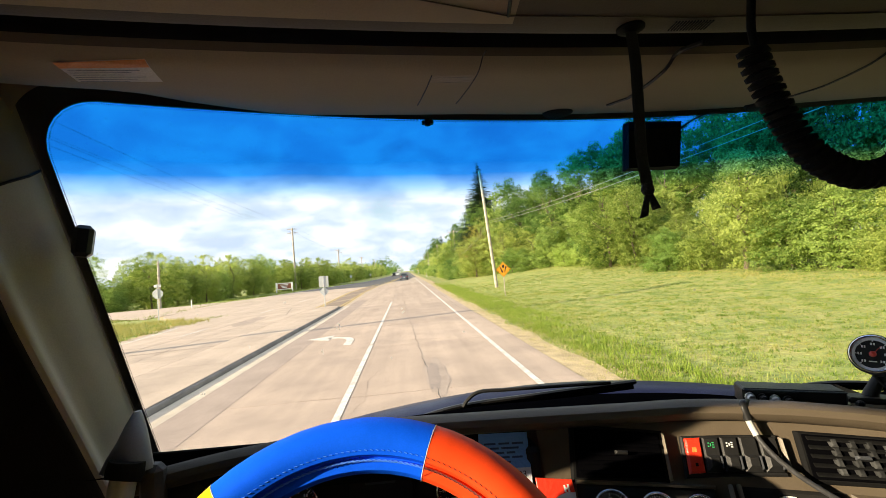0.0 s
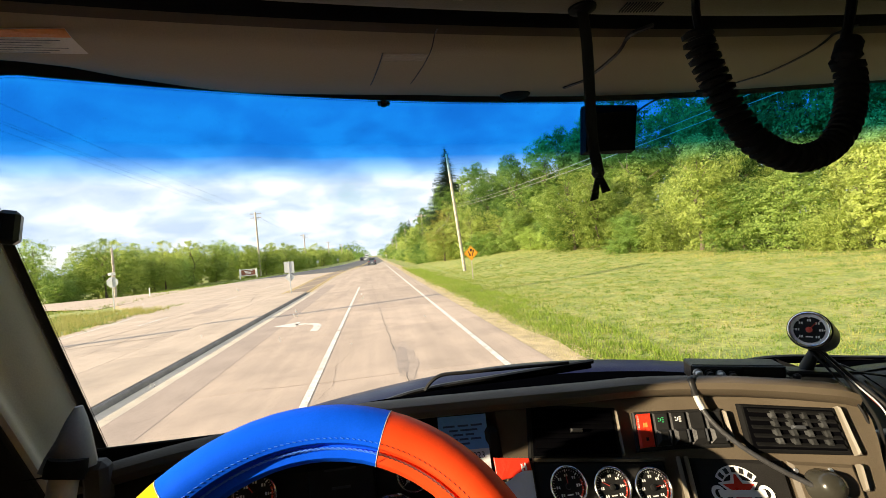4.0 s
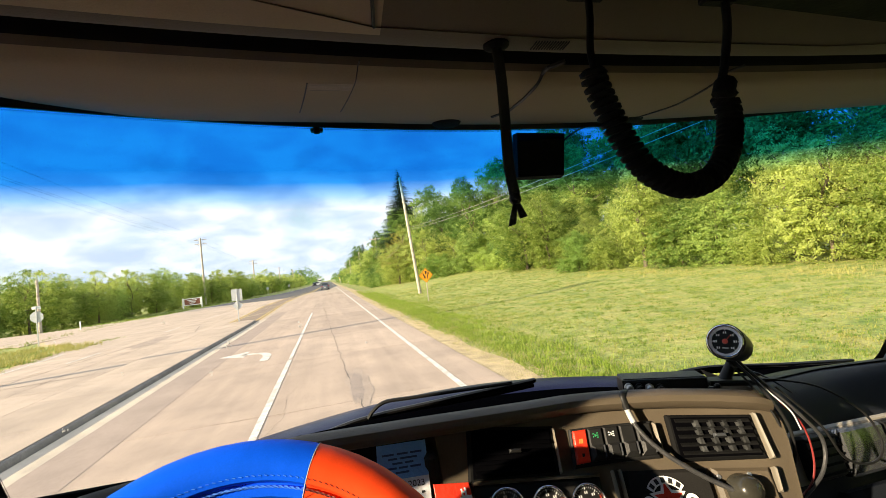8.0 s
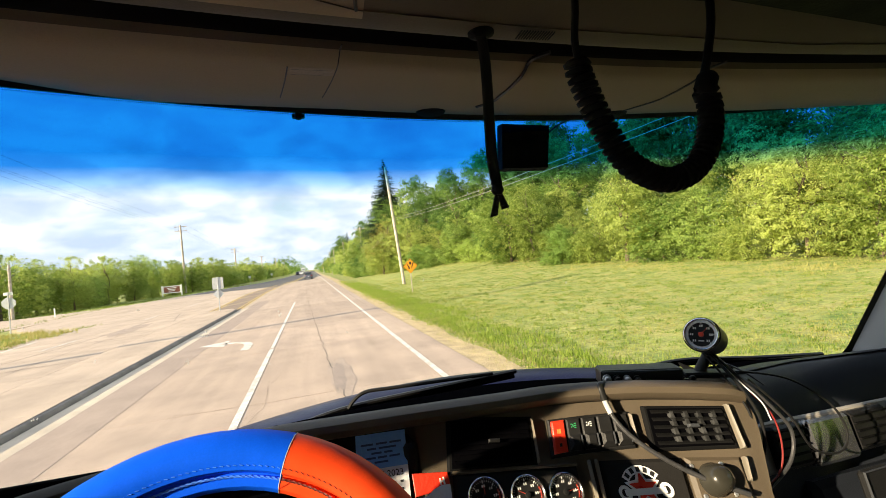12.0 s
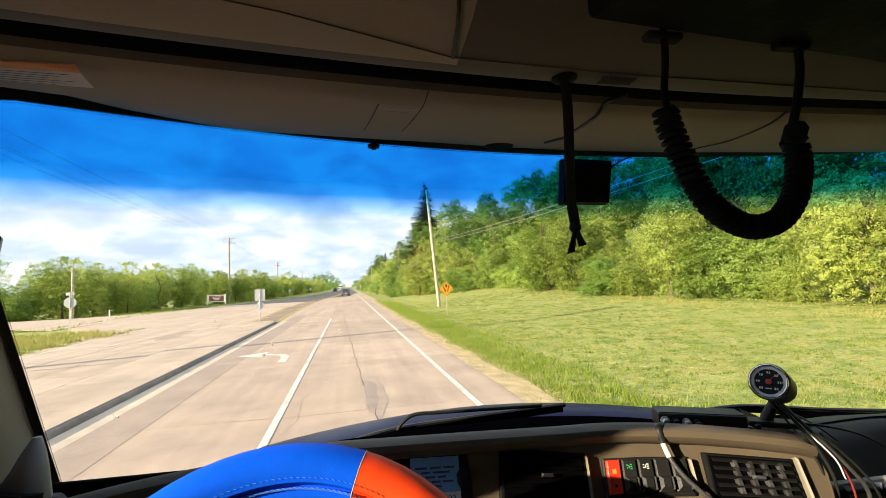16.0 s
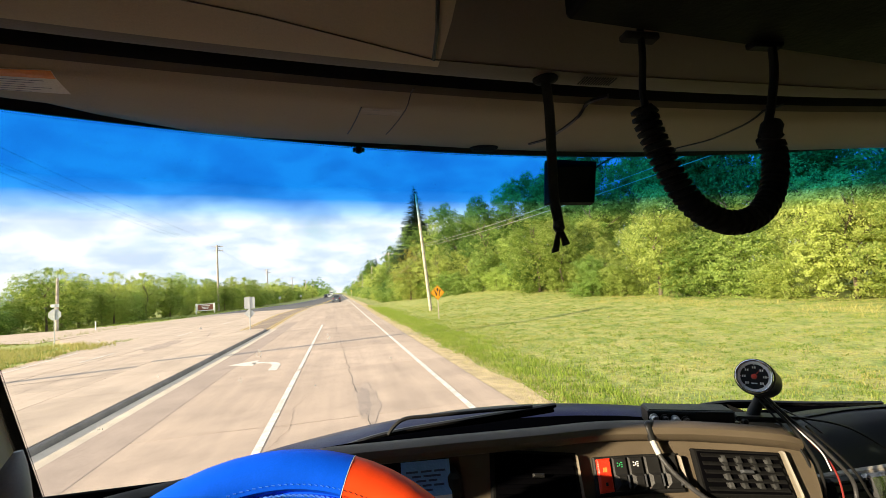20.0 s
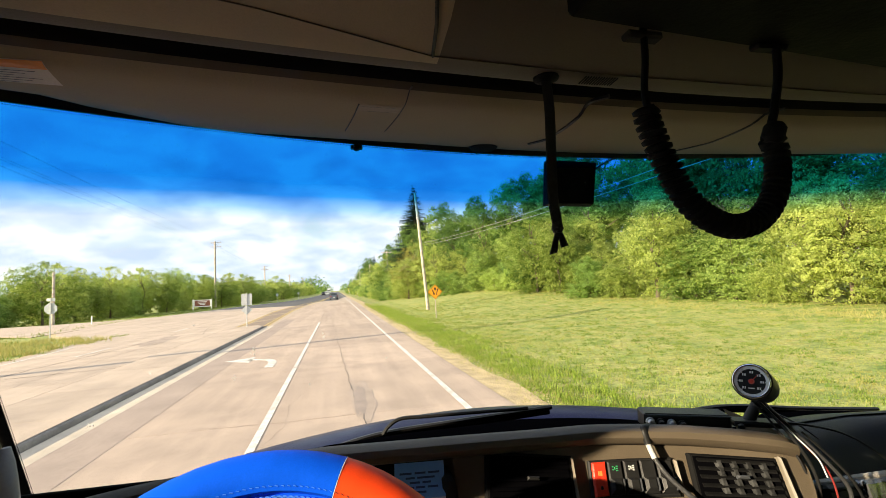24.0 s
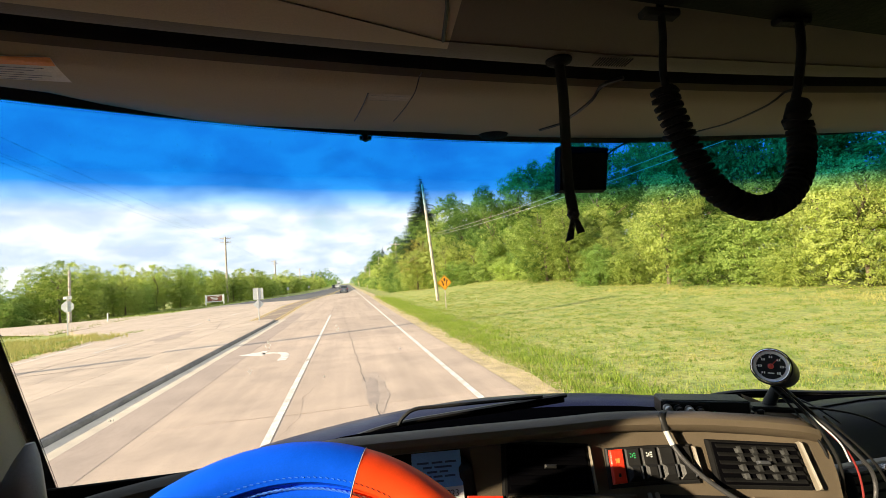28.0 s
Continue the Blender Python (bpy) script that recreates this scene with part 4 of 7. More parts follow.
def spruce(x, y, h):
    r = np.random.default_rng(int(h * 10))
    s = Shape()
    s.sweep([(0, 0, 0), (0.05, 0, h * 0.5), (0, 0, h)], [0.28, 0.16, 0.02], 8)
    t = thing("spruce", (x, y, ground_z(x, y) - 0.1), "tall dark spruce with drooping layered branches", "tree")
    part("trunk", s, BARK, t)
    vs, fs = [], []
    for i in range(46):
        z = h * (0.28 + 0.71 * i / 45)
        ln = (h - z) * 0.33 + 0.30
        for j in range(9):
            a = r.uniform(0, 6.28)
            tip = np.array([math.cos(a) * ln, math.sin(a) * ln, -0.22 * ln + 0.12 * r.normal()])
            side = np.array([-math.sin(a), math.cos(a), 0])
            for q in np.linspace(0.12, 1, 9):
                c = np.array([0, 0, z]) + tip * q + np.array([0, 0, 0.10 * ln * q * q])
                for sgn in (-1, 1):
                    w = 0.52 * ln * (1.1 - q * 0.75) * r.uniform(0.6, 1.2)
                    e = c + side * sgn * w + tip * 0.16 + np.array([0, 0, -0.22 * w])
                    k = len(vs)
                    vs += [tuple(c), tuple(c + tip * 0.09), tuple(e)]
                    fs.append((k, k + 1, k + 2))
    part("crown", Shape().add(vs, fs), NEEDLES, t)


spruce(14.8, 66, 20.9)
spruce(16.5, 74, 18)
spruce(17, 190, 17)
for x, y, k, sz in ((13.2, 58, "dry", 1.25), (14.5, 62, "broad", 1.0), (12.4, 66, "dry", 1.15), (16.5, 60, "broad", 1.15), (13, 74, "broad", 0.95), (12.3, 82, "dry", 1.1), (18, 52, "broad", 0.95), (15.5, 90, "broad", 1.1), (12.5, 98, "broad", 0.9)):
    plant(k, x, y, sz, "trees along the wood's edge", rnd)
for k in range(11):
    plant("tall", 35 + rnd.uniform(-1.5, 2.5), -8 + 5.6 * k, rnd.uniform(0.95, 1.2), "trees along the wood's edge", rnd)
for x, y, sz in ((20.5, 43, 0.86), (24.5, 41, 0.90), (28, 44, 1.02), (31.5, 40, 1.10), (36, 42, 1.08), (42, 40, 1.06), (47, 36, 1.0)):
    plant("tall", x, y, sz, "trees along the wood's edge", rnd)
for x, y, k, sz in ((30.5, 31, "broad", 0.85), (33.5, 37, "broad", 0.95), (27.0, 25.5, "bush", 1.3), (28.5, 28.5, "gold", 0.95), (26.5, 31, "broad", 0.72)):
    plant(k, x, y, sz, "trees along the wood's edge", rnd, 0)
plant("tall", 24, 58, 0.85, "trees along the wood's edge", rnd)
plant("tall", 30, 40, 0.8, "trees along the wood's edge", rnd)

# far woods on the horizon
lob = []
for k in range(260):
    side = 1 if k % 2 else -1
    y = 330 + 900 * rnd.random() ** 1.5
    lob.append((side * (18 + 260 * rnd.random() ** 1.5), y, 3.5 + rnd.uniform(0, 4), 9 + y / 200, 5.5 + rnd.uniform(0, 2)))
far = new("far_woods", crown_mesh("far_woods", lob, 26000, 1.1, LEAFDARK, 77))
tagged(far, "low line of distant green woods along the horizon", "woods", kind="stuff")
lob = [(-70 - 160 * rnd.random(), -300 + 640 * rnd.random(), 3, 8, 4.5) for _ in range(90)]
far = new("far_woods", crown_mesh("far_woods", lob, 14000, 0.8, LEAF, 78))
tagged(far, "distant green woods beyond the far side", "woods", kind="stuff")
lob = [(46 + 40 * rnd.random(), -300 + 560 * rnd.random(), 7.6, 7, 8.0) for _ in range(230)]
far = new("far_woods", crown_mesh("far_woods", lob, 60000, 0.55, LEAFDARK, 79))
tagged(far, "deep green woods behind the roadside trees", "woods", kind="stuff")


# ---------------------------------------------------------------- poles and wires
def sag(a, b, drop, n=14):
    a, b = Vector(a), Vector(b)
    return [a.lerp(b, i / n) - Vector((0, 0, drop * 4 * (i / n) * (1 - i / n))) for i in range(n + 1)]


def utility_pole(x, y, h, arms, group, lean=0.0, stout=1.0):
    z = ground_z(x, y) - 0.15
    t = thing("utility_pole", Matrix.Translation((x, y, z)) @ pose(0, 0, 0, 0, lean, 0), "weathered wooden utility pole" + (" with crossarms and insulators" if arms else " standing in the grass"), "utility pole", group)
    part("pole", Shape().sweep([(0, 0, 0), (0, 0, h * 0.5), (0, 0, h)], [0.165 * stout, 0.145 * stout, 0.12 * stout], 10), POLEWOOD, t, smooth=True)
    s = Shape()
    s.rod((0, 0, h), (0, 0, h + 0.03), 0.115, 0.09)
    part("cap", s, GALV, t)
    for k in range(arms):
        az = h - 0.35 - 0.95 * k
        a = part("crossarm", Shape().box((0, 0.12, az), (2.5, 0.1, 0.13), bevel=0.01), POLEWOOD, t)
        for dx1 in (-1.12, -0.5, 0.5, 1.12):
            part("insulator", Shape().lathe((dx1, 0.12, az + 0.06), (0, 0, 1), [(0.02, 0), (0.02, 0.05), (0.06, 0.06), (0.045, 0.10), (0.06, 0.11), (0.03, 0.18), (0, 0.19)], 8), PORCELAIN, a)
        for sx in (-1, 1):
            part("brace", Shape().rod((sx * 0.8, 0.1, az - 0.04), (0, 0.16, az - 0.6), 0.018, n=5), GALV, a)
    return t


ROW_L = [(-27, 96, 15.4), (-24, 150, 12.5), (-21, 205, 11), (-19, 262, 11), (-18, 330, 11), (-22.5, -4.6, 14.5), (-30, -66, 11.5), (-30, -120, 11.5), (-30, -175, 11.5), (-30, -230, 11.5), (-30, -285, 11.5)]
for x, y, h in ROW_L:
    utility_pole(x, y, h, 2 if y < 160 else 1, "poles beyond the far lanes", 0.0, 1.5)
order = sorted(ROW_L, key=lambda p: p[1])
for dx1, dz in ((-1.1, -0.1), (1.1, -0.1), (0.5, -1.1), (-0.5, -1.1)):
    s = Shape()
    for (xa, ya, ha), (xb, yb, hb) in zip(order, order[1:]):
        s.sweep(sag((xa + dx1, ya, ha + dz + ground_z(xa, ya)), (xb + dx1, yb, hb + dz + ground_z(xb, yb)), 0.7), 0.009, 4)
    solo("power_line", s, WIRE, "thin overhead power line sagging between poles", "power line", "power lines")
t = utility_pole(-30.5, 41, 6.2, 0, "poles beyond the far lanes")
ROW_R = [(8.8, 25.6, 11.7, -4.0), (10.5, 76, 10, 0), (10.5, 128, 10, 0), (10.2, 185, 10, 0), (11, 245, 11, 0), (11, 310, 11, 0), (10, -44, 11, -2), (10.5, -90, 11, -3), (9.5, -160, 11.5, -2), (13, -235, 11.5, 0), (11.5, -239, 12, -1)]
for x, y, h, lean in ROW_R:
    utility_pole(x, y, h, 1 if y in (-90, 245, 76) else 0, "poles beside the near lanes", lean)
order = sorted([p for p in ROW_R if p[0] < 12.5], key=lambda p: p[1])
for dz in (-5.2, -5.42):
    s = Shape()
    for (xa, ya, ha, _), (xb, yb, hb, _) in zip(order, order[1:]):
        s.sweep(sag((xa - 0.2, ya, ha + dz), (xb - 0.2, yb, hb + dz), 0.9), 0.0095, 4)
    solo("power_line", s, CABLE, "pale overhead cable strung along the roadside poles", "power line", "power lines")
for x, y in ((9.6, -158), (10.4, -157), (16, -236), (17.5, -234), (8, -245)):
    s = Shape()
    zz = ground_z(x, y)
    tip = Vector((x - 1.9, y - 1.2, zz + 2.6))
    s.rod((x, y, zz - 0.1), tip, 0.045, n=7)
    solo("guy_wire_guard", s, YELLOWGUARD, "bright yellow plastic guy-wire guard slanting from the grass", "guy wire")

# ---------------------------------------------------------------- signs


def post(t, h, r=0.03, mat=GALV, x=0.0, y=0.0, name="post"):
    part(name, Shape().box((x, y, h / 2 - 0.1), (r * 2, r * 1.3, h + 0.2), bevel=0.006), mat, t)


def diamond(a):
    return [(0, 0, -a), (a, 0, 0), (0, 0, a), (-a, 0, 0)]


def plate(t, outline, z, mat, y=-0.035, d=0.004, name="panel", x=0.0):
    s = Shape()
    s.slab([(p[0] + x, y, p[2] + z) for p in outline], (0, d, 0))
    return part(name, s, mat, t)


def rect(w, h, c=0.04):
    w, h = w / 2, h / 2
    return [(-w + c, 0, -h), (w - c, 0, -h), (w, 0, -h + c), (w, 0, h - c), (w - c, 0, h), (-w + c, 0, h), (-w, 0, h - c), (-w, 0, -h + c)]


def sign(x, y, label, turn=0, z=None):
    return thing("road_sign", Matrix.Translation((x, y, ground_z(x, y) if z is None else z)) @ pose(0, 0, 0, 0, 0, turn), label, "road sign")


t = sign(7.3, 15.0, "orange diamond warning sign with two black arrows on a wooden post", 3)
post(t, 2.25, 0.032, POLEWOOD)
p = plate(t, diamond(0.56), 1.96, ORANGE)
b = plate(t, [(q[0] * 0.93, 0, q[2] * 0.93) for q in diamond(0.56)], 1.96, BLACKPRINT, -0.038, 0.0025, "border")
c_ = plate(t, [(q[0] * 0.89, 0, q[2] * 0.89) for q in diamond(0.56)], 1.96, ORANGE, -0.041, 0.0025, "face")
for pts, nm in (([(-0.085, 0.27), (-0.06, 0.15), (-0.02, 0.08), (0.02, 0.08), (0.06, 0.15), (0.085, 0.27), (0.045, 0.33), (-0.045, 0.33)], "median_mark"),
                ([(-0.25, 0.16), (-0.19, 0.19), (-0.155, 0.09), (-0.065, -0.09), (-0.02, -0.07), (-0.06, -0.24), (-0.20, -0.16), (-0.14, -0.13), (-0.225, 0.06)], "arrow"),
                ([(0.075, -0.26), (0.135, -0.26), (0.14, -0.08), (0.21, 0.08), (0.215, 0.12), (0.265, 0.11), (0.20, 0.26), (0.10, 0.13), (0.15, 0.13), (0.145, 0.10), (0.08, -0.06)], "arrow")):
    plate(t, [(q[0], 0, q[1]) for q in pts], 1.96, BLACKPRINT, -0.0445, 0.003, nm)

t = sign(-5.75, 14.6, "two grey sign backs on a steel post in the median", 4, 0.12)
post(t, 2.25)
plate(t, rect(0.66, 0.78), 1.82, DULLMETAL, 0.024)
plate(t, diamond(0.34), 1.12, DULLMETAL, 0.024)
t = sign(-24, 74, "low white-framed brown board sign beside the grass", 8)
for sx in (-1.5, 1.5):
    post(t, 1.9, 0.11, SIGNWHITE, sx)
plate(t, rect(2.8, 1.3, 0.02), 1.15, SIGNWHITE, -0.05, 0.1)
plate(t, rect(2.5, 1.0, 0.02), 1.15, SIGNBROWN, -0.056, 0.004, "board")
for k in range(3):
    plate(t, rect(1.5 - 0.3 * k, 0.12, 0.01), 1.42 - 0.26 * k, SIGNWHITE, -0.060, 0.003, "writing_bar")
for x, y, w, h in ((-15.5, 112, 0.6, 0.7), (-13, 150, 0.6, 0.7)):
    t = sign(x, y, "small grey sign back on a thin post", 5)
    post(t, 2.2)
    plate(t, rect(w, h), 1.95, DULLMETAL, 0.035)
t = sign(-19.0, 18.4, "grey octagonal sign back below a small plate, on a steel post", 4)
post(t, 2.75, 0.035)
plate(t, [(0.40 * math.cos(math.pi * (k + 0.5) / 4), 0, 0.40 * math.sin(math.pi * (k + 0.5) / 4)) for k in range(8)], 2.0, DULLMETAL, 0.028)
plate(t, rect(0.5, 0.2, 0.02), 2.62, SIGNWHITE, 0.028, name="top_plate")
t = sign(-24.5, 36, "short white marker post in the grass")
post(t, 1.0, 0.05, SIGNWHITE)
# signs farther on and farther back along the road
t = sign(6.3, 224, "solar-powered school speed sign with an amber beacon", 2)
post(t, 4.2, 0.05)
plate(t, rect(0.62, 0.75), 2.1, SIGNWHITE)
plate(t, rect(0.62, 0.28), 2.64, SIGNYELLOW, name="top_panel")
plate(t, rect(0.62, 0.28), 1.56, SIGNYELLOW, name="bottom_panel")
words("SPEED\nLIMIT", 0.13, BLACKPRINT, t, pose(0, -0.037, 2.28, 90, 0, 0))
words("35", 0.34, BLACKPRINT, t, pose(0, -0.037, 1.94, 90, 0, 0))
part("beacon", Shape().lathe((0, -0.02, 3.1), (0, -1, 0), [(0.0, 0.0), (0.17, 0.0), (0.17, 0.12), (0.13, 0.16), (0.0, 0.17)], 16), SIGNYELLOW, t)
s = Shape().slab([(-0.35, 0.1, 3.5), (0.35, 0.1, 3.5), (0.35, -0.35, 4.1), (-0.35, -0.35, 4.1)], (0, 0.02, 0.02))
part("solar_panel", s, BLACKPRINT, t)
part("cabinet", Shape().box((0.28, -0.1, 1.0), (0.34, 0.26, 0.5), bevel=0.02), GALV, t)
t = sign(6.4, 288, "stack of green and brown guide signs on one post", 3)
post(t, 2.9)
for z, w, h, m in ((2.72, 1.0, 0.34, SIGNGREEN), (2.3, 0.95, 0.34, SIGNBROWN), (1.82, 0.7, 0.5, SIGNGREEN), (1.42, 0.5, 0.22, SIGNGREEN)):
    p = plate(t, rect(w, h), z, m)
    plate(t, rect(w * 0.7, 0.07, 0.005), z, SIGNWHITE, -0.039, 0.002, "writing_bar")
t = sign(9.5, -138, "large green guide sign with a white arrow on two posts", 2)
for sx in (-0.55, 0.55):
    post(t, 3.2, 0.035, GALV, sx)
plate(t, rect(1.9, 1.1, 0.06), 2.75, SIGNGREEN)
plate(t, rect(1.5, 0.2, 0.01), 3.0, SIGNWHITE, -0.039, 0.002, "writing_bar")
plate(t, [(-0.4, 0, 0), (-0.25, 0, -0.1), (-0.25, 0, -0.03), (0.4, 0, -0.03), (0.4, 0, 0.03), (-0.25, 0, 0.03), (-0.25, 0, 0.1)], 2.55, SIGNWHITE, -0.039, 0.002, "arrow")
t = sign(10.3, -228, "yellow diamond divided-highway warning sign", 2)
post(t, 2.3, 0.04, POLEWOOD)
plate(t, diamond(0.62), 2.2, SIGNYELLOW)
for sx in (-1, 1):
    plate(t, [(sx * 0.08, 0, -0.3), (sx * 0.16, 0, -0.3), (sx * 0.2, 0, 0.05), (sx * 0.08, 0, 0.3)], 2.2, BLACKPRINT, -0.039, 0.002, "symbol")
t = sign(-5.2, -243, "white traffic-divider sign above a yellow marker on a post", 2, 0.12)
post(t, 2.3)
plate(t, rect(0.62, 0.75), 1.95, SIGNWHITE)
plate(t, [(-0.2, 0, 0.25), (-0.2, 0, -0.05), (-0.08, 0, -0.25), (-0.08, 0, 0.25)], 1.95, BLACKPRINT, -0.039, 0.002, "symbol")
plate(t, [(0.0, 0, -0.28), (0.08, 0, -0.28), (0.16, 0, 0.0), (0.22, 0, 0.0), (0.14, 0, 0.28), (0.04, 0, 0.05), (0.08, 0, 0.05)], 1.95, BLACKPRINT, -0.039, 0.002, "arrow")
plate(t, diamond(0.34), 1.25, SIGNYELLOW)
for a in (-0.12, 0, 0.12):
    for b2 in (-0.12, 0, 0.12):
        part("reflector", Shape().lathe(((a + b2) * 1.0, -0.038, 1.25 + (a - b2)), (0, -1, 0), [(0, 0), (0.055, 0), (0.055, 0.004), (0, 0.005)], 10), BLACKPRINT, t)
for x, y in ((9.2, -226), (9.7, -225.5), (10.1, -226.4)):
    s = Shape().box((x, y, ground_z(x, y) + 0.45), (0.09, 0.04, 0.95), bevel=0.006).box((x, y - 0.041, ground_z(x, y) + 0.68), (0.46, 0.04, 0.09), bevel=0.006)
    solo("roadside_cross", s, SIGNWHITE, "small white wooden memorial cross in the grass", "cross", "roadside crosses")
t = thing("fire_hydrant", (14, -240, ground_z(14, -240)), "faded red cast-iron fire hydrant in the grass", "fire hydrant")
part("barrel", Shape().lathe((0, 0, -0.05), (0, 0, 1), [(0.16, 0), (0.16, 0.05), (0.11, 0.07), (0.11, 0.5), (0.14, 0.52), (0.14, 0.56), (0.1, 0.66), (0.04, 0.73), (0.03, 0.78), (0, 0.78)], 16), REDPAINT, t)
for a in (0, 90, 180):
    part("nozzle", Shape().rod((0, 0, 0.42), (0.2 * math.cos(radians(a)), 0.2 * math.sin(radians(a)), 0.42), 0.055), REDPAINT, t)
t = thing("mailbox", (7.0, 140, ground_z(7.0, 140)), "white roadside mailbox on a wooden post", "mailbox")
post(t, 1.05, 0.05, POLEWOOD)
part("box", Shape().loft([[(0.09 * math.cos(a), y0, 1.12 + 0.11 * math.sin(a)) for a in frange(0, math.pi, 8)] + [(-0.09, y0, 1.0), (0.09, y0, 1.0)] for y0 in (-0.25, 0.25)]), SIGNWHITE, t)
t = thing("house", Matrix.Translation((42, -300, ground_z(42, -300))) @ pose(0, 0, 0, 0, 0, 12), "white-sided house on a grassy rise behind trees", "house")
part("wall", Shape().box((0, 0, 1.9), (9, 14, 4.2), bevel=0.02), SIDING, t)
part("roof", Shape().slab([(-5.2, -7.5, 3.9), (0, -7.5, 6.4), (5.2, -7.5, 3.9), (5.2, -7.5, 4.05), (0, -7.5, 6.6), (-5.2, -7.5, 4.05)], (0, 15, 0)), ROOFING, t)
part("gable", Shape().slab([(-4.5, -7.0, 4.0), (4.5, -7.0, 4.0), (0, -7.0, 6.2)], (0, 14, 0)), SIDING, t)
for k in range(3):
    w = part("window", Shape().box((-4.52, -4 + 1.3 * k, 2.4), (0.06, 1.0, 1.0)), SIGNWHITE, t)
    part("pane", Shape().box((-4.56, -4 + 1.3 * k, 2.4), (0.02, 0.84, 0.84)), CARGLASS, w)
t = thing("storage_tanks", (-70, -150, -0.4), "group of pale steel storage tanks on a lot", "storage tank")
for k in range(4):
    part("tank", Shape().lathe((4.2 * k, 1.5 * (k % 2), 0), (0, 0, 1), [(1.8, 0), (1.8, 8.5), (1.2, 9.3), (0, 9.6)], 20), TANKSTEEL, t, smooth=True)


# ---------------------------------------------------------------- vehicles
def wheel_part(t, x, y, r, w):
    wh = part("wheel", Shape().lathe((x - w / 2, y, r), (1, 0, 0), [(r * 0.2, 0.02), (r * 0.58, 0.01), (r * 0.62, 0.03)], 18), RIM, t)
    part("tyre", Shape().lathe((x - w / 2, y, r), (1, 0, 0), [(r * 0.6, 0.02), (r * 0.66, 0), (r * 0.95, 0.0), (r, 0.03), (r, w - 0.03), (r * 0.95, w), (r * 0.66, w), (r * 0.6, w - 0.02)], 22), TYRE, wh, smooth=True)
    part("rim", Shape().lathe((x - w / 2, y, r), (1, 0, 0), [(0, w - 0.03), (r * 0.2, w - 0.02), (r * 0.55, w - 0.05), (r * 0.61, w - 0.02)], 18), RIM, wh, smooth=True)


def car(x, y, turn, paint, label, category, lower, upper, width, wheels, r, z=0.0):
    """A car from the side outlines of its lower body and its cabin (y along it, z up)."""
    t = thing(category.replace(" ", "_"), Matrix.Translation((x, y, z)) @ pose(0, 0, 0, 0, 0, turn), label, category)
    hw = width / 2
    s = Shape()
    inset = [(py * 0.985, pz * 0.98 + 0.012) for py, pz in lower]
    s.loft([[(-hw, a, b) for a, b in inset], [(-hw * 0.95, a, b) for a, b in lower], [(hw * 0.95, a, b) for a, b in lower], [(hw, a, b) for a, b in inset]])
    part("body", s, paint, t, smooth=True)
    zb = min(b for _, b in upper)
    zt = max(b for _, b in upper)
    def squeeze(b):
        return 1 - 0.22 * (b - zb) / (zt - zb)
    s = Shape()
    s.loft([[(sx * hw * 0.93 * squeeze(b), a, b) for a, b in upper] for sx in (-1, 1)])
    part("cabin", s, paint, t, smooth=True)
    cy = sum(a for a, _ in upper) / len(upper)
    s = Shape()
    mid = [(cy + (a - cy) * 0.86, zb + 0.04 + (b - zb) * 0.80) for a, b in upper]
    s.loft([[(sx * hw * 0.945 * squeeze(b), a, b) for a, b in mid] for sx in (-1, 1)])
    part("side_glass", s, CARGLASS, t)
    hi_y = max(a for a, _ in upper)
    for nm, pts in (("windscreen", sorted(upper)[-2:]), ("rear_glass", sorted(upper)[:2])):
        (a0, b0), (a1, b1) = pts
        off = 0.012 if nm == "windscreen" else -0.012
        q = []
        for a, b, f in ((a0, b0, -1), (a0, b0, 1), (a1, b1, 1), (a1, b1, -1)):
            mx_, mz_ = (a0 + a1) / 2, (b0 + b1) / 2
            a2, b2_ = mx_ + (a - mx_) * 0.8, mz_ + (b - mz_) * 0.8
            q.append((f * hw * 0.8 * squeeze(b2_), a2 + off, b2_ + 0.012))
        part(nm, Shape().slab(q, (0, off, 0.004)), CARGLASS, t)
    f_y, r_y = max(a for a, _ in lower), min(a for a, _ in lower)
    zl = max(b for _, b in lower) * 0.78
    for sx in (-1, 1):
        part("headlight", Shape().box((sx * hw * 0.72, f_y - 0.02, zl), (0.34, 0.12, 0.16), bevel=0.03), HEADLAMP, t)
        part("tail_light", Shape().box((sx * hw * 0.78, r_y + 0.02, zl + 0.05), (0.26, 0.1, 0.18), bevel=0.03), TAILLAMP, t)
        part("door_mirror", Shape().box((sx * (hw + 0.08), hi_y - 0.55, zb + 0.08), (0.2, 0.12, 0.14), bevel=0.03), BLACKPL, t)
    part("grille", Shape().box((0, f_y - 0.01, zl - 0.08), (hw * 0.9, 0.06, 0.2), bevel=0.02), BLACKPL, t)
    part("bumper", Shape().box((0, f_y - 0.02, 0.42), (hw * 1.8, 0.16, 0.22), bevel=0.05), paint, t)
    part("bumper", Shape().box((0, r_y + 0.02, 0.45), (hw * 1.8, 0.16, 0.22), bevel=0.05), paint, t)
    part("number_plate", Shape().box((0, r_y - 0.065, 0.62), (0.3, 0.01, 0.15)), SIGNWHITE, t)
    for wy in wheels:
        for sx in (-1, 1):
            wheel_part(t, sx * (hw - 0.12), wy, r, 0.24)
    return t


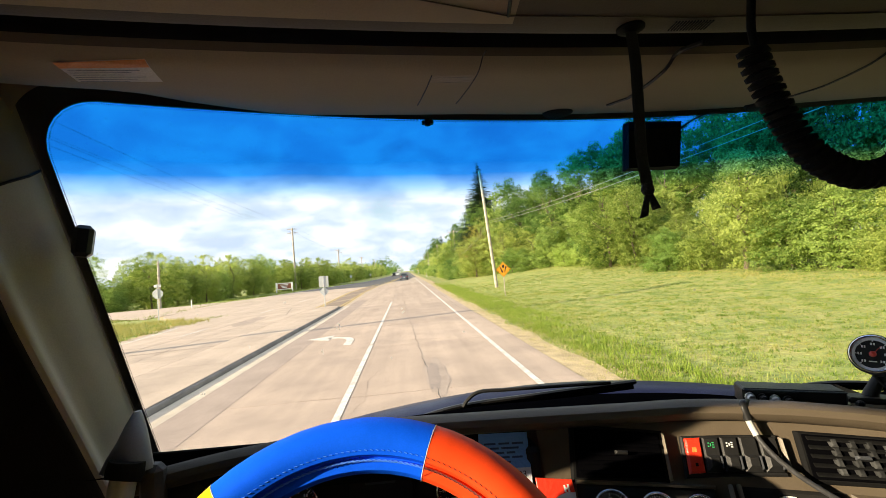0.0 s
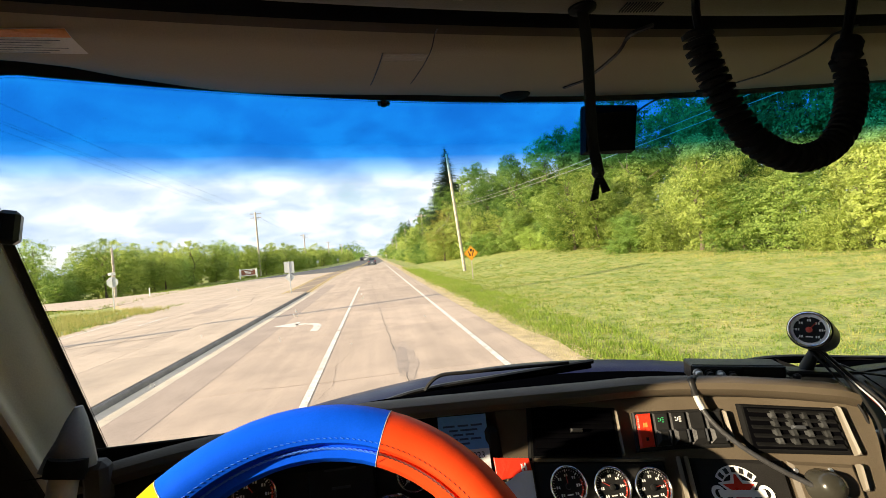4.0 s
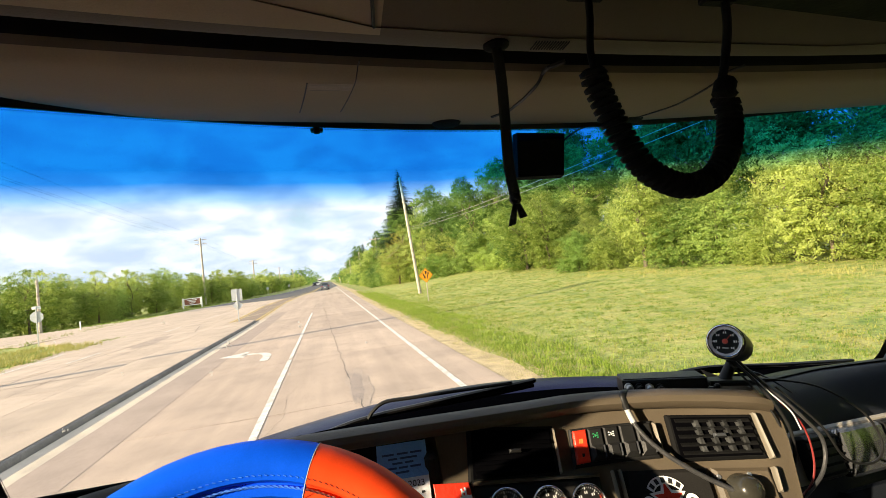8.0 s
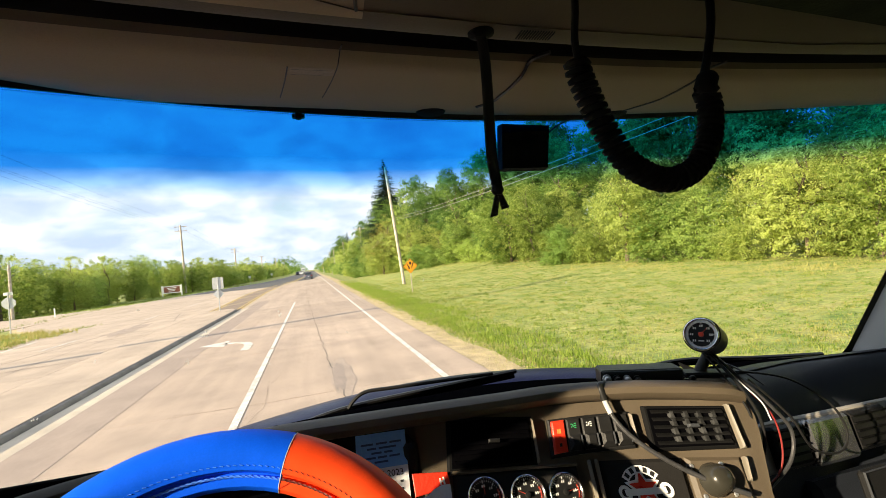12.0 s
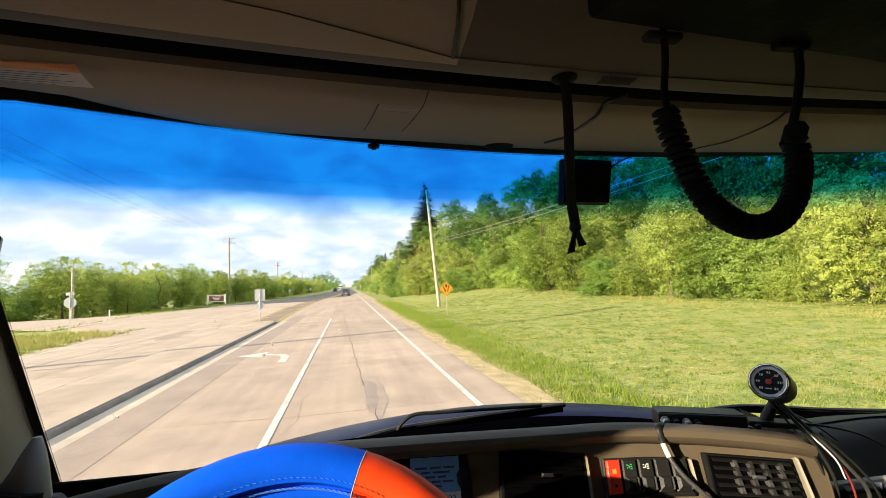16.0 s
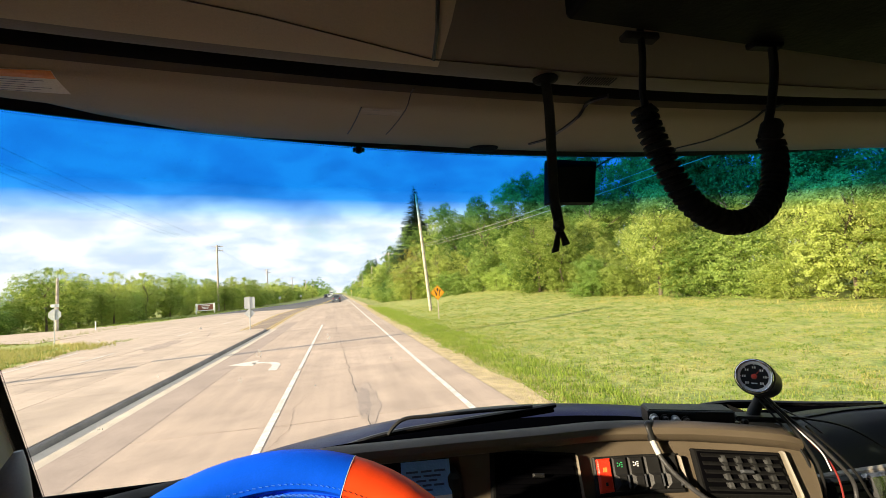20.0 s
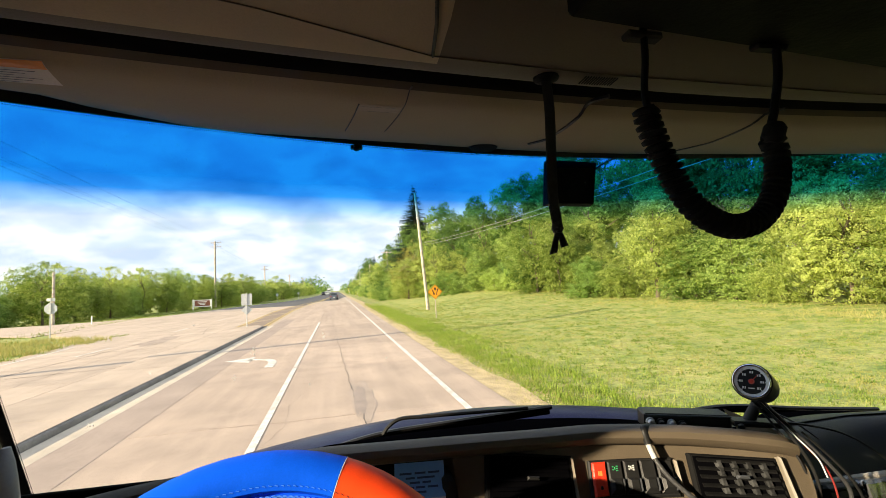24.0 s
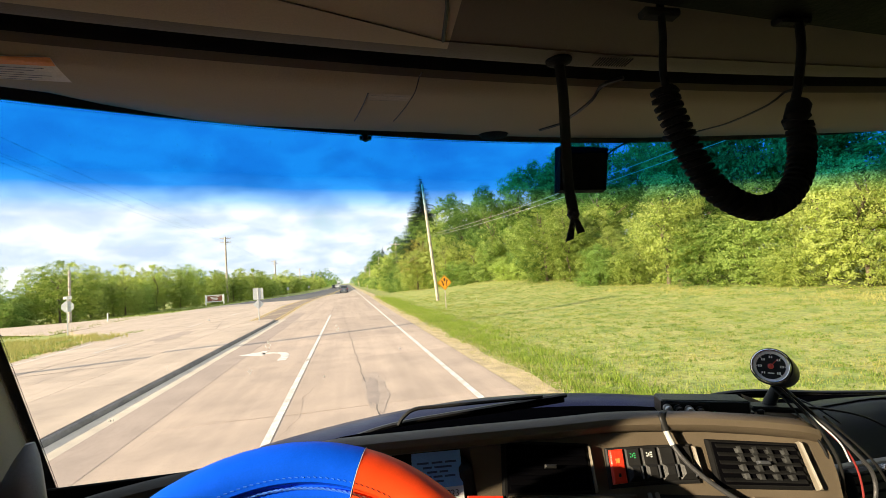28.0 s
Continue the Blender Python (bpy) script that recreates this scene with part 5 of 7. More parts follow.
DARKCAR = material("dark_car_paint", (0.03, 0.033, 0.04), 0.25, 0.3, scale=3, vary=0.08, bump=0.0, coat=0.6)
WHITECAR = material("white_car_paint", (0.72, 0.72, 0.71), 0.3, scale=3, vary=0.04, bump=0.0, coat=0.6)
BLUECAR = material("blue_grey_car_paint", (0.10, 0.12, 0.15), 0.3, 0.3, scale=3, vary=0.05, bump=0.0, coat=0.6)
SILVERCAR = material("silver_car_paint", (0.55, 0.57, 0.58), 0.3, 0.5, scale=3, vary=0.04, bump=0.0, coat=0.6)
SUV_L = [(-2.25, 0.35), (2.2, 0.32), (2.28, 0.6), (2.15, 0.92), (1.0, 1.05), (-2.2, 1.08), (-2.32, 0.8)]
SUV_U = [(-2.15, 1.02), (1.05, 1.0), (0.25, 1.55), (-0.3, 1.66), (-1.6, 1.66)]
PICK_L = [(-2.9, 0.5), (2.85, 0.45), (2.92, 0.8), (2.8, 1.18), (1.2, 1.28), (-2.9, 1.3), (-2.95, 0.9)]
PICK_U = [(-1.0, 1.22), (1.25, 1.24), (0.65, 1.85), (0.2, 1.93), (-0.85, 1.93)]
JEEP_L = [(-1.9, 0.55), (1.85, 0.55), (1.95, 0.8), (1.9, 1.15), (0.6, 1.2), (-1.9, 1.22)]
JEEP_U = [(-1.88, 1.15), (0.62, 1.15), (0.35, 1.78), (-0.2, 1.84), (-1.85, 1.84)]
car(-0.6, 96, 2, BLUECAR, "blue-grey car driving ahead in the lane", "car", SUV_L, SUV_U, 1.85, (-1.4, 1.4), 0.35)
car(-6.0, 205, 182, DARKCAR, "black open-bodied off-road car with large tyres", "off-road car", JEEP_L, JEEP_U, 1.8, (-1.25, 1.3), 0.46)
car(-5.4, 245, 182, WHITECAR, "white pickup truck coming the other way", "pickup truck", PICK_L, PICK_U, 2.0, (-1.85, 1.85), 0.42)
car(-5.4, 276, 182, WHITECAR, "white sedan following the pickup", "car", SUV_L, [(a, 0.95 + (b - 0.95) * 0.72) for a, b in SUV_U], 1.8, (-1.4, 1.4), 0.33)
car(-9.0, -138, 182, SILVERCAR, "silver crossover car on the far lanes", "car", SUV_L, SUV_U, 1.85, (-1.4, 1.4), 0.35)
t = thing("semi_truck", Matrix.Translation((-5.6, 335, 0)) @ pose(0, 0, 0, 0, 0, 182), "white semi truck with a box trailer", "truck")
part("hood", Shape().box((0, 3.2, 1.35), (2.1, 1.8, 1.3), bevel=0.2), WHITECAR, t)
part("cab", Shape().box((0, 1.2, 2.1), (2.4, 2.4, 2.7), bevel=0.25), WHITECAR, t)
part("windscreen", Shape().box((0, 2.41, 2.55), (2.0, 0.04, 0.8), bevel=0.01), CARGLASS, t)
part("trailer", Shape().box((0, -6.8, 2.6), (2.55, 13, 2.8), bevel=0.04), WHITECAR, t)
part("grille", Shape().box((0, 4.1, 1.3), (1.2, 0.06, 0.9), bevel=0.02), CHROME, t)
for wy in (3.4, -1.2, -2.5, -11.0, -12.3):
    for sx in (-1, 1):
        wheel_part(t, sx * 1.05, wy, 0.5, 0.3)

# ---------------------------------------------------------------- the truck's cab
outdoors = {ob.name for ob in bpy.data.objects}
XM = 0.48          # middle of the cab
X0, X1 = -0.43, 1.39


def screen_y(x, z):
    """How far ahead the raked, bowed windshield stands."""
    return 0.86 - 0.58 * (z - 2.3) - 0.22 * (x - 0.52) ** 2


def side_x(z, right=False):
    d = 0.02 * (2.45 - z) / 0.5
    return X1 + d if right else X0 - d


def crease_y(x):
    return 0.018 + 0.452 - 0.11 * (x - 0.55) ** 2


ZT, ZB, RC = 2.489, 1.86, 0.07


def screen_outline(grow=0.0, n=10):
    """The windshield's opening with rounded corners, as (x, z)."""
    pts = []
    zt, zb = ZT + grow, ZB - grow
    for cx, cz, a0 in ((X0 + RC, zt - RC, 180), (X1 - RC, zt - RC, 90), (X1 + 0.02 - RC, zb + RC, 0), (X0 - 0.02 + RC, zb + RC, 270)):
        for i in range(n + 1):
            a = radians(a0 - 90 * i / n)
            x, z = cx + math.cos(a) * (RC + grow), cz + math.sin(a) * RC
            pts.append((x, z))
    out = []
    for i, p in enumerate(pts):   # more points along the straight sides
        q = pts[(i + 1) % len(pts)]
        k = max(1, int(math.hypot(q[0] - p[0], q[1] - p[1]) / 0.06))
        out += [(p[0] + (q[0] - p[0]) * j / k, p[1] + (q[1] - p[1]) * j / k) for j in range(k)]
    return out


# windshield
w1 = thing("window_1", (0, 0, 0), "raked truck windshield with a blue shade band along its top", "windshield", kind="structure")
s = Shape()
s.grid(lambda x, z: (x, screen_y(x, z) + 0.006, z), frange(X0 - 0.06, X1 + 0.06, 30), frange(ZB - 0.05, ZT + 0.05, 14))
pane = part("pane", s, WINDSHIELD, w1, smooth=True)
pane.visible_shadow = False
for g0, g1, nm, mat, off in ((0.0, 0.045, "frit_border", FRIT, 0.002), (0.028, 0.07, "seal", RUBBER, -0.012)):
    a, b = screen_outline(g0), screen_outline(g1)
    s = Shape()
    k = len(a)
    ra = [(x, screen_y(x, z) + off, z) for x, z in a]
    rb = [(x, screen_y(x, z) + off, z) for x, z in b]
    s.add(ra + rb, [(i, (i + 1) % k, k + (i + 1) % k, k + i) for i in range(k)])
    part(nm, s, mat, w1)
# the row of printed dots inside the border
s = Shape()
rows = [(o, i) for o in (screen_outline(-0.0004, 8), screen_outline(-0.0023, 8)) for i in range(len(o))]
for o1, i in rows:
    x, z = o1[i]
    q = o1[(i + 1) % len(o1)]
    d = math.hypot(q[0] - x, q[1] - z)
    for j in range(int(d / 0.0023)):
        px, pz = x + (q[0] - x) * j * 0.0023 / d, z + (q[1] - z) * j * 0.0023 / d
        if pz > 1.95 and (px < 0.6 or pz < 2.4):
            y = screen_y(px, pz) + 0.001
            s.add([(px - 0.0007, y, pz - 0.0007), (px + 0.0007, y, pz - 0.0007), (px + 0.0007, y, pz + 0.0007), (px - 0.0007, y, pz + 0.0007)], [(0, 1, 2, 3)])
part("frit_dots", s, FRIT, w1)

# dried insect marks on the glass
rnd = random.Random(3)
for x, z, r in ((-0.12, 2.155, 0.006), (-0.155, 2.11, 0.004), (-0.36, 2.06, 0.005), (0.0, 2.175, 0.005), (-0.2, 2.21, 0.003), (-0.27, 2.135, 0.003), (0.12, 2.12, 0.003), (0.28, 2.21, 0.0025), (-0.03, 2.08, 0.003), (0.05, 2.24, 0.002), (0.62, 2.17, 0.003), (-0.33, 2.2, 0.0025)):
    s = Shape()
    for k in range(7):
        a, q = rnd.uniform(0, 6.28), r * rnd.uniform(0.3, 1.3)
        px, pz = x + q * math.cos(a) * 0.6, z + q * math.sin(a)
        e = r * rnd.uniform(0.10, 0.28)
        s.add([(px - e, screen_y(px, pz) + 0.003, pz), (px, screen_y(px, pz) + 0.003, pz - e * 1.5), (px + e, screen_y(px, pz) + 0.003, pz), (px, screen_y(px, pz) + 0.003, pz + e * 1.7)], [(0, 1, 2, 3)])
    part("insect_mark", s, CARDWHITE, w1)

# headliner: front panel, groove, upper console, roof lining
PROFILE = [(None, 2.494), (0.20, 2.474), (0.12, 2.4635), (0.07, 2.460), (0.04, 2.4592), (0.027, 2.4596), (0.018, 2.4618), (0.008, 2.4660), (-0.001, 2.4708), (-0.008, 2.4758), (-0.013, 2.483), (-0.016, 2.492), (-0.018, 2.51), (-0.020, 2.545), (-0.024, 2.55), (-0.028, 2.545), (-0.0285, 2.51), (-0.0295, 2.492), (-0.031, 2.479), (-0.035, 2.4695), (-0.0385, 2.4655), (-0.043, 2.4628), (-0.052, 2.4598), (-0.066, 2.4585), (-0.08, 2.459), (-0.13, 2.464), (-0.19, 2.480), (-0.27, 2.51), (-0.36, 2.555), (-0.5, 2.61), (-0.8, 2.66), (-1.25, 2.68)]
s = Shape()


def liner(x, k):
    d, z = PROFILE[k]
    edge = max(0, (X0 + 0.16 - x)) / 0.25 + max(0, (x - X1 + 0.16)) / 0.25
    y = screen_y(x, 2.49) - 0.012 if d is None else crease_y(x) + d
    if d is not None and d > 0.1:
        y = min(y, screen_y(x, 2.49) - 0.02)
    if d is None or d > 0.1:
        z += (0.024 if d is None or d > 0.15 else 0.008) * min(1.0, max(0.0, (-0.13 - x) / 0.19))
    return (x, y, z + (0.0 if d is None else 0.012 * edge ** 2 - (0.05 * edge ** 2 if d < -0.05 else 0)))


s.grid(liner, frange(X0 - 0.17, X1 + 0.17, 44), list(range(len(PROFILE))))
lx = frange(X0 - 0.17, X1 + 0.17, 44)
rows_k = len(PROFILE) - 1
# Groove and lips coloured dark for their shade, right rear console toned down too.
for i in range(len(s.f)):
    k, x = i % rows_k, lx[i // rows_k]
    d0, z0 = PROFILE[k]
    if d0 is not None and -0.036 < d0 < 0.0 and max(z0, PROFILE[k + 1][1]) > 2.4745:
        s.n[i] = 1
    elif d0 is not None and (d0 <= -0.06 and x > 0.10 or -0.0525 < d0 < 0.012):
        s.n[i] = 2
CONSOLESHADE = material("console_and_shade", (0.088, 0.068, 0.043), 0.75, scale=5, vary=0.12, bump=0.12, fine=420)
solo("ceiling", s, [LINER, RUBBER, CONSOLESHADE], "brown moulded headliner with a dark groove across it", "ceiling", kind="structure", smooth=True)


def under(x, y):
    """Height of the headliner's underside at a place ahead of the groove or behind it."""
    c = crease_y(x)
    st = [(p[0], p[1]) for p in PROFILE if p[0] is not None and (p[0] > 0.0 or p[0] < -0.06)]
    return float(np.interp(y - c, [p[0] for p in st[::-1]], [p[1] for p in st[::-1]]))


def seam(pts, r=0.0012, mat=BLACKPL, name="seam", label="dark seam in the headliner"):
    d = []
    for (xa, ya), (xb, yb) in zip(pts, pts[1:]):
        d += [(xa + (xb - xa) * i / 8, ya + (yb - ya) * i / 8) for i in range(8)]
    d.append(pts[-1])
    return solo(name, Shape().sweep([(x, y, under(x, y) - 0.0004) for x, y in d], r, 5), mat, label, "trim", kind="structure")


seam([(-0.38, 0.235), (-0.2, 0.28), (-0.015, 0.325), (0.13, 0.372), (0.313, 0.386), (0.668, 0.394), (1.1, 0.36), (1.45, 0.29)], 0.0007, CONSOLESHADE, name="trim")
seam([(0.13, 0.372), (0.126, 0.33), (0.115, 0.26)], 0.0018, name="trim")
seam([(0.0650, 0.484), (0.0590, 0.525), (0.049, 0.588)], 0.0009, name="trim")
seam([(0.121, 0.443), (0.1165, 0.488), (0.111, 0.525), (0.101, 0.585)], 0.0007, name="trim")
seam([(0.352, 0.440), (0.341, 0.458), (0.342, 0.529), (0.341, 0.588), (0.327, 0.625)], 0.0026, name="trim")
seam([(0.612, 0.450), (0.607, 0.493), (0.615, 0.574), (0.604, 0.650)], 0.0018, name="trim")


def sticker(name, corners, mats, label, rows, lift=0.0006):
    """A label on the headliner, its head in colour, with bars for the print."""
    t = thing(name, (0, 0, 0), label, "sticker")
    (ax, ay), (bx, by), (cx, cy), (dx1, dy1) = corners
    def spot(u, v, k=1):
        x = (ax + (bx - ax) * u) * (1 - v) + (dx1 + (cx - dx1) * u) * v
        y = (ay + (by - ay) * u) * (1 - v) + (dy1 + (cy - dy1) * u) * v
        return (x, y, under(x, y) - lift * k)
    def patch(u0, u1, v0, v1, k):
        return Shape().grid(lambda u, v: spot(u, v, k), frange(u0, u1, 6), frange(v0, v1, 4))
    part("paper", patch(0, 1, 0, 1, 1), mats[0], t)
    if len(mats) > 2:
        part("heading", patch(0, 1, 0, 0.26, 2), mats[1], t)
    for r in range(rows):
        v = (0.36 if len(mats) > 2 else 0.2) + (0.56 if len(mats) > 2 else 0.7) * r / max(1, rows - 1)
        part("writing_bar", patch(0.05, 0.86 - 0.12 * (r % 3), v, v + 0.025, 2), mats[-1], t)
    return t


sticker("warning_label", ((-0.294, 0.420), (-0.2127, 0.425), (-0.2207, 0.4715), (-0.3015, 0.464)), (LABELPAPER, LABELORANGE, BLACKPRINT), "orange-headed paper warning label stuck on the headliner", 6)
sticker("airbag_label", ((0.0668, 0.4844), (0.1136, 0.4866), (0.1135, 0.5055), (0.0644, 0.5035)), (LABELGREY, BLACKPL), "small grey printed label on the headliner", 2)
# sensor at the top of the glass
t = thing("rain_sensor", (0.066, 0.695, 2.478), "small black sensor at the top of the windshield", "sensor")
part("body", Shape().lathe((0, 0.01, 0.008), (0, -0.3, -1), [(0.0, 0.008), (0.005, 0.007), (0.0065, 0.003), (0.006, 0)], 14), BLACKPL, t, smooth=True)
part("foot", Shape().box((0, 0.012, 0.006), (0.019, 0.010, 0.006), bevel=0.0015), BLACKPL, t)
for x, y in ((0.265, 0.66), (0.60, 0.672)):
    solo("visor_clip", Shape().lathe((x, y, under(x, y) + 0.002), (0, 0, -1), [(0.024, 0), (0.021, 0.005), (0.010, 0.007), (0, 0.007)], 18), RUBBER, "dark oval visor clip under the headliner", "clip", "visor clips", smooth=True)
t = thing("speaker_grille", (0.311, 0.395, 2.456), "ribbed speaker grille moulded in the headliner", "speaker")
for k in range(13):
    part("slot", Shape().box((-0.018 + 0.003 * k, 0, -0.0001), (0.0008, 0.016, 0.0012)), DASHDARK, t)

# radio in the overhead shelf, its case widened to stand in for dark cubby
t = thing("cb_radio", (0.52, 0.24, 2.465), "black two-way radio with a wide case filling the dark overhead shelf", "radio")
turned = Euler((0, 0, 0.10)).to_matrix()
part("case", Shape().box((0.13, -0.006, 0.024), (0.84, 0.20, 0.075), m=turned, bevel=0.004), CUBBYBLACK, t)
part("face", Shape().box((0.06, 0.083, 0.018), (0.7, 0.008, 0.05), m=turned, bevel=0.003), DASHDARK, t)
for k in range(4):
    part("button", Shape().box((-0.12 + 0.07 * k, 0.088, 0.012), (0.03, 0.008, 0.012), bevel=0.002), GALV if k == 2 else BLACKPL, t)
for x in (0.30, 0.43):
    part("cord_clip", Shape().box((x - 0.52, 0.066, -0.014), (0.034, 0.012, 0.007), bevel=0.002), DASHDARK if x < 0.4 else RUBBER, t)

# coiled cord hanging in a loop
t = thing("coiled_cord", (0, 0, 0), "thick black coiled microphone cord hanging in a loop", "cord")
LOOP = [(0.294, 2.386), (0.297, 2.372), (0.308, 2.342), (0.319, 2.316), (0.333, 2.297), (0.358, 2.285), (0.386, 2.289), (0.408, 2.308), (0.420, 2.334), (0.421, 2.356), (0.415, 2.367)]


def smooth_path(pts, n):
    """Points at even steps on a smooth curve through pts."""
    out = []
    P = [Vector(p) for p in pts]
    P = [P[0] * 2 - P[1]] + P + [P[-1] * 2 - P[-2]]
    for i in range(1, len(P) - 2):
        for k in range(n):
            u = k / n
            out.append(0.5 * (2 * P[i] + (P[i + 1] - P[i - 1]) * u + (2 * P[i - 1] - 5 * P[i] + 4 * P[i + 1] - P[i + 2]) * u * u + (3 * P[i] - P[i - 1] - 3 * P[i + 1] + P[i + 2]) * u ** 3))
    return out + [P[-2]]


core = smooth_path([(x, 0.30 + 0.004 * math.sin(z * 30), z) for x, z in LOOP], 14)
s = Shape()
ln = [0.0]
for a, b in zip(core, core[1:]):
    ln.append(ln[-1] + (b - a).length)
coil = []
turns = int(ln[-1] / 0.0062)
for i in range(turns * 10 + 1):
    q = ln[-1] * i / (turns * 10)
    k = min(len(core) - 2, int(np.searchsorted(ln, q, "right")) - 1)
    p = core[k].lerp(core[k + 1], (q - ln[k]) / max(1e-6, ln[k + 1] - ln[k]))
    d = (core[k + 1] - core[k]).normalized()
    sx = d.cross(Vector((0, 1, 0))).normalized()
    a = 2 * math.pi * i / 10
    coil.append(p + (sx * math.cos(a) + Vector((0, 1, 0)) * math.sin(a)) * 0.0083)
part("coil", s.sweep(coil, 0.0030, 5), RUBBER, t, smooth=True)
part("core", Shape().sweep(core, 0.0068, 8), RUBBER, t, smooth=True)
part("lead", Shape().sweep(smooth_path([(0.301, 0.305, 2.462), (0.298, 0.302, 2.43), (0.293, 0.30, 2.40), (0.295, 0.30, 2.38)], 6), 0.0030, 8), RUBBER, t, smooth=True)
part("lead", Shape().sweep(smooth_path([(0.437, 0.305, 2.462), (0.432, 0.302, 2.425), (0.421, 0.30, 2.39), (0.413, 0.30, 2.366), (0.417, 0.299, 2.356)], 6), 0.0036, 8), RUBBER, t, smooth=True)
part("strain_relief", Shape().lathe((0.4165, 0.296, 2.375), (-0.25, 0.2, -1), [(0, 0), (0.006, 0), (0.009, 0.004), (0.009, 0.014), (0.005, 0.018), (0, 0.018)], 10), RUBBER, t, smooth=True)

# strap hanging from a button
t = thing("hanging_strap", (0.2545, 0.400, 2.458), "black woven strap with a frayed split end hanging from a button", "strap")
part("button", Shape().lathe((0, 0, 0.004), (0, 0, -1), [(0.014, 0), (0.013, 0.005), (0.008, 0.007), (0.0, 0.008)], 18), RUBBER, t, smooth=True)
part("webbing", Shape().sweep(smooth_path([(0, 0, 0), (0.0015, 0, -0.036), (0.0, 0.001, -0.09), (-0.001, 0.001, -0.125), (0.001, 0, -0.152)], 6), [0.0058] * 25, 8, flat=0.35, up=(0, 1, 0)), STRAP, t)
part("knot", Shape().lathe((0.001, 0, -0.150), (0, 0, -1), [(0, 0), (0.005, 0.002), (0.0062, 0.008), (0.004, 0.012), (0, 0.013)], 10), STRAP, t, smooth=True)
for dx1, ln1 in ((-0.0055, 0.182), (0.0075, 0.175)):
    part("tail", Shape().slab([(-0.001, -0.002, -0.157), (0.003, -0.002, -0.157), (dx1 + 0.004, -0.001, -ln1), (dx1 - 0.004, -0.001, -ln1 - 0.002)], (0, 0.0016, 0)), STRAP, t)

# camera unit on the glass
t = thing("dash_camera", (0.471, 0.795, 2.445), "black dashboard camera stuck to the windshield", "camera")
s = Shape()
s.loft([[(-0.050, 0, -0.040), (0.040, 0, -0.041), (0.052, 0, 0.038), (-0.042, 0, 0.042)], [(-0.054, -0.012, -0.043), (0.043, -0.012, -0.044), (0.056, -0.012, 0.041), (-0.046, -0.012, 0.045)], [(-0.052, -0.03, -0.041), (0.041, -0.03, -0.042), (0.053, -0.03, 0.039), (-0.044, -0.03, 0.043)]][::-1])
part("case", s, RUBBER, t)
part("mount", Shape().box((0.0, 0.008, 0.02), (0.05, 0.024, 0.04), m=Euler((-0.5, 0, 0)).to_matrix(), bevel=0.004), BLACKPL, t)
part("cable", Shape().sweep(smooth_path([(0.052, -0.012, 0.024), (0.066, -0.03, 0.036), (0.086, -0.05, 0.043), (0.12, -0.052, 0.044)], 6), 0.0016, 6), WIRE, t)

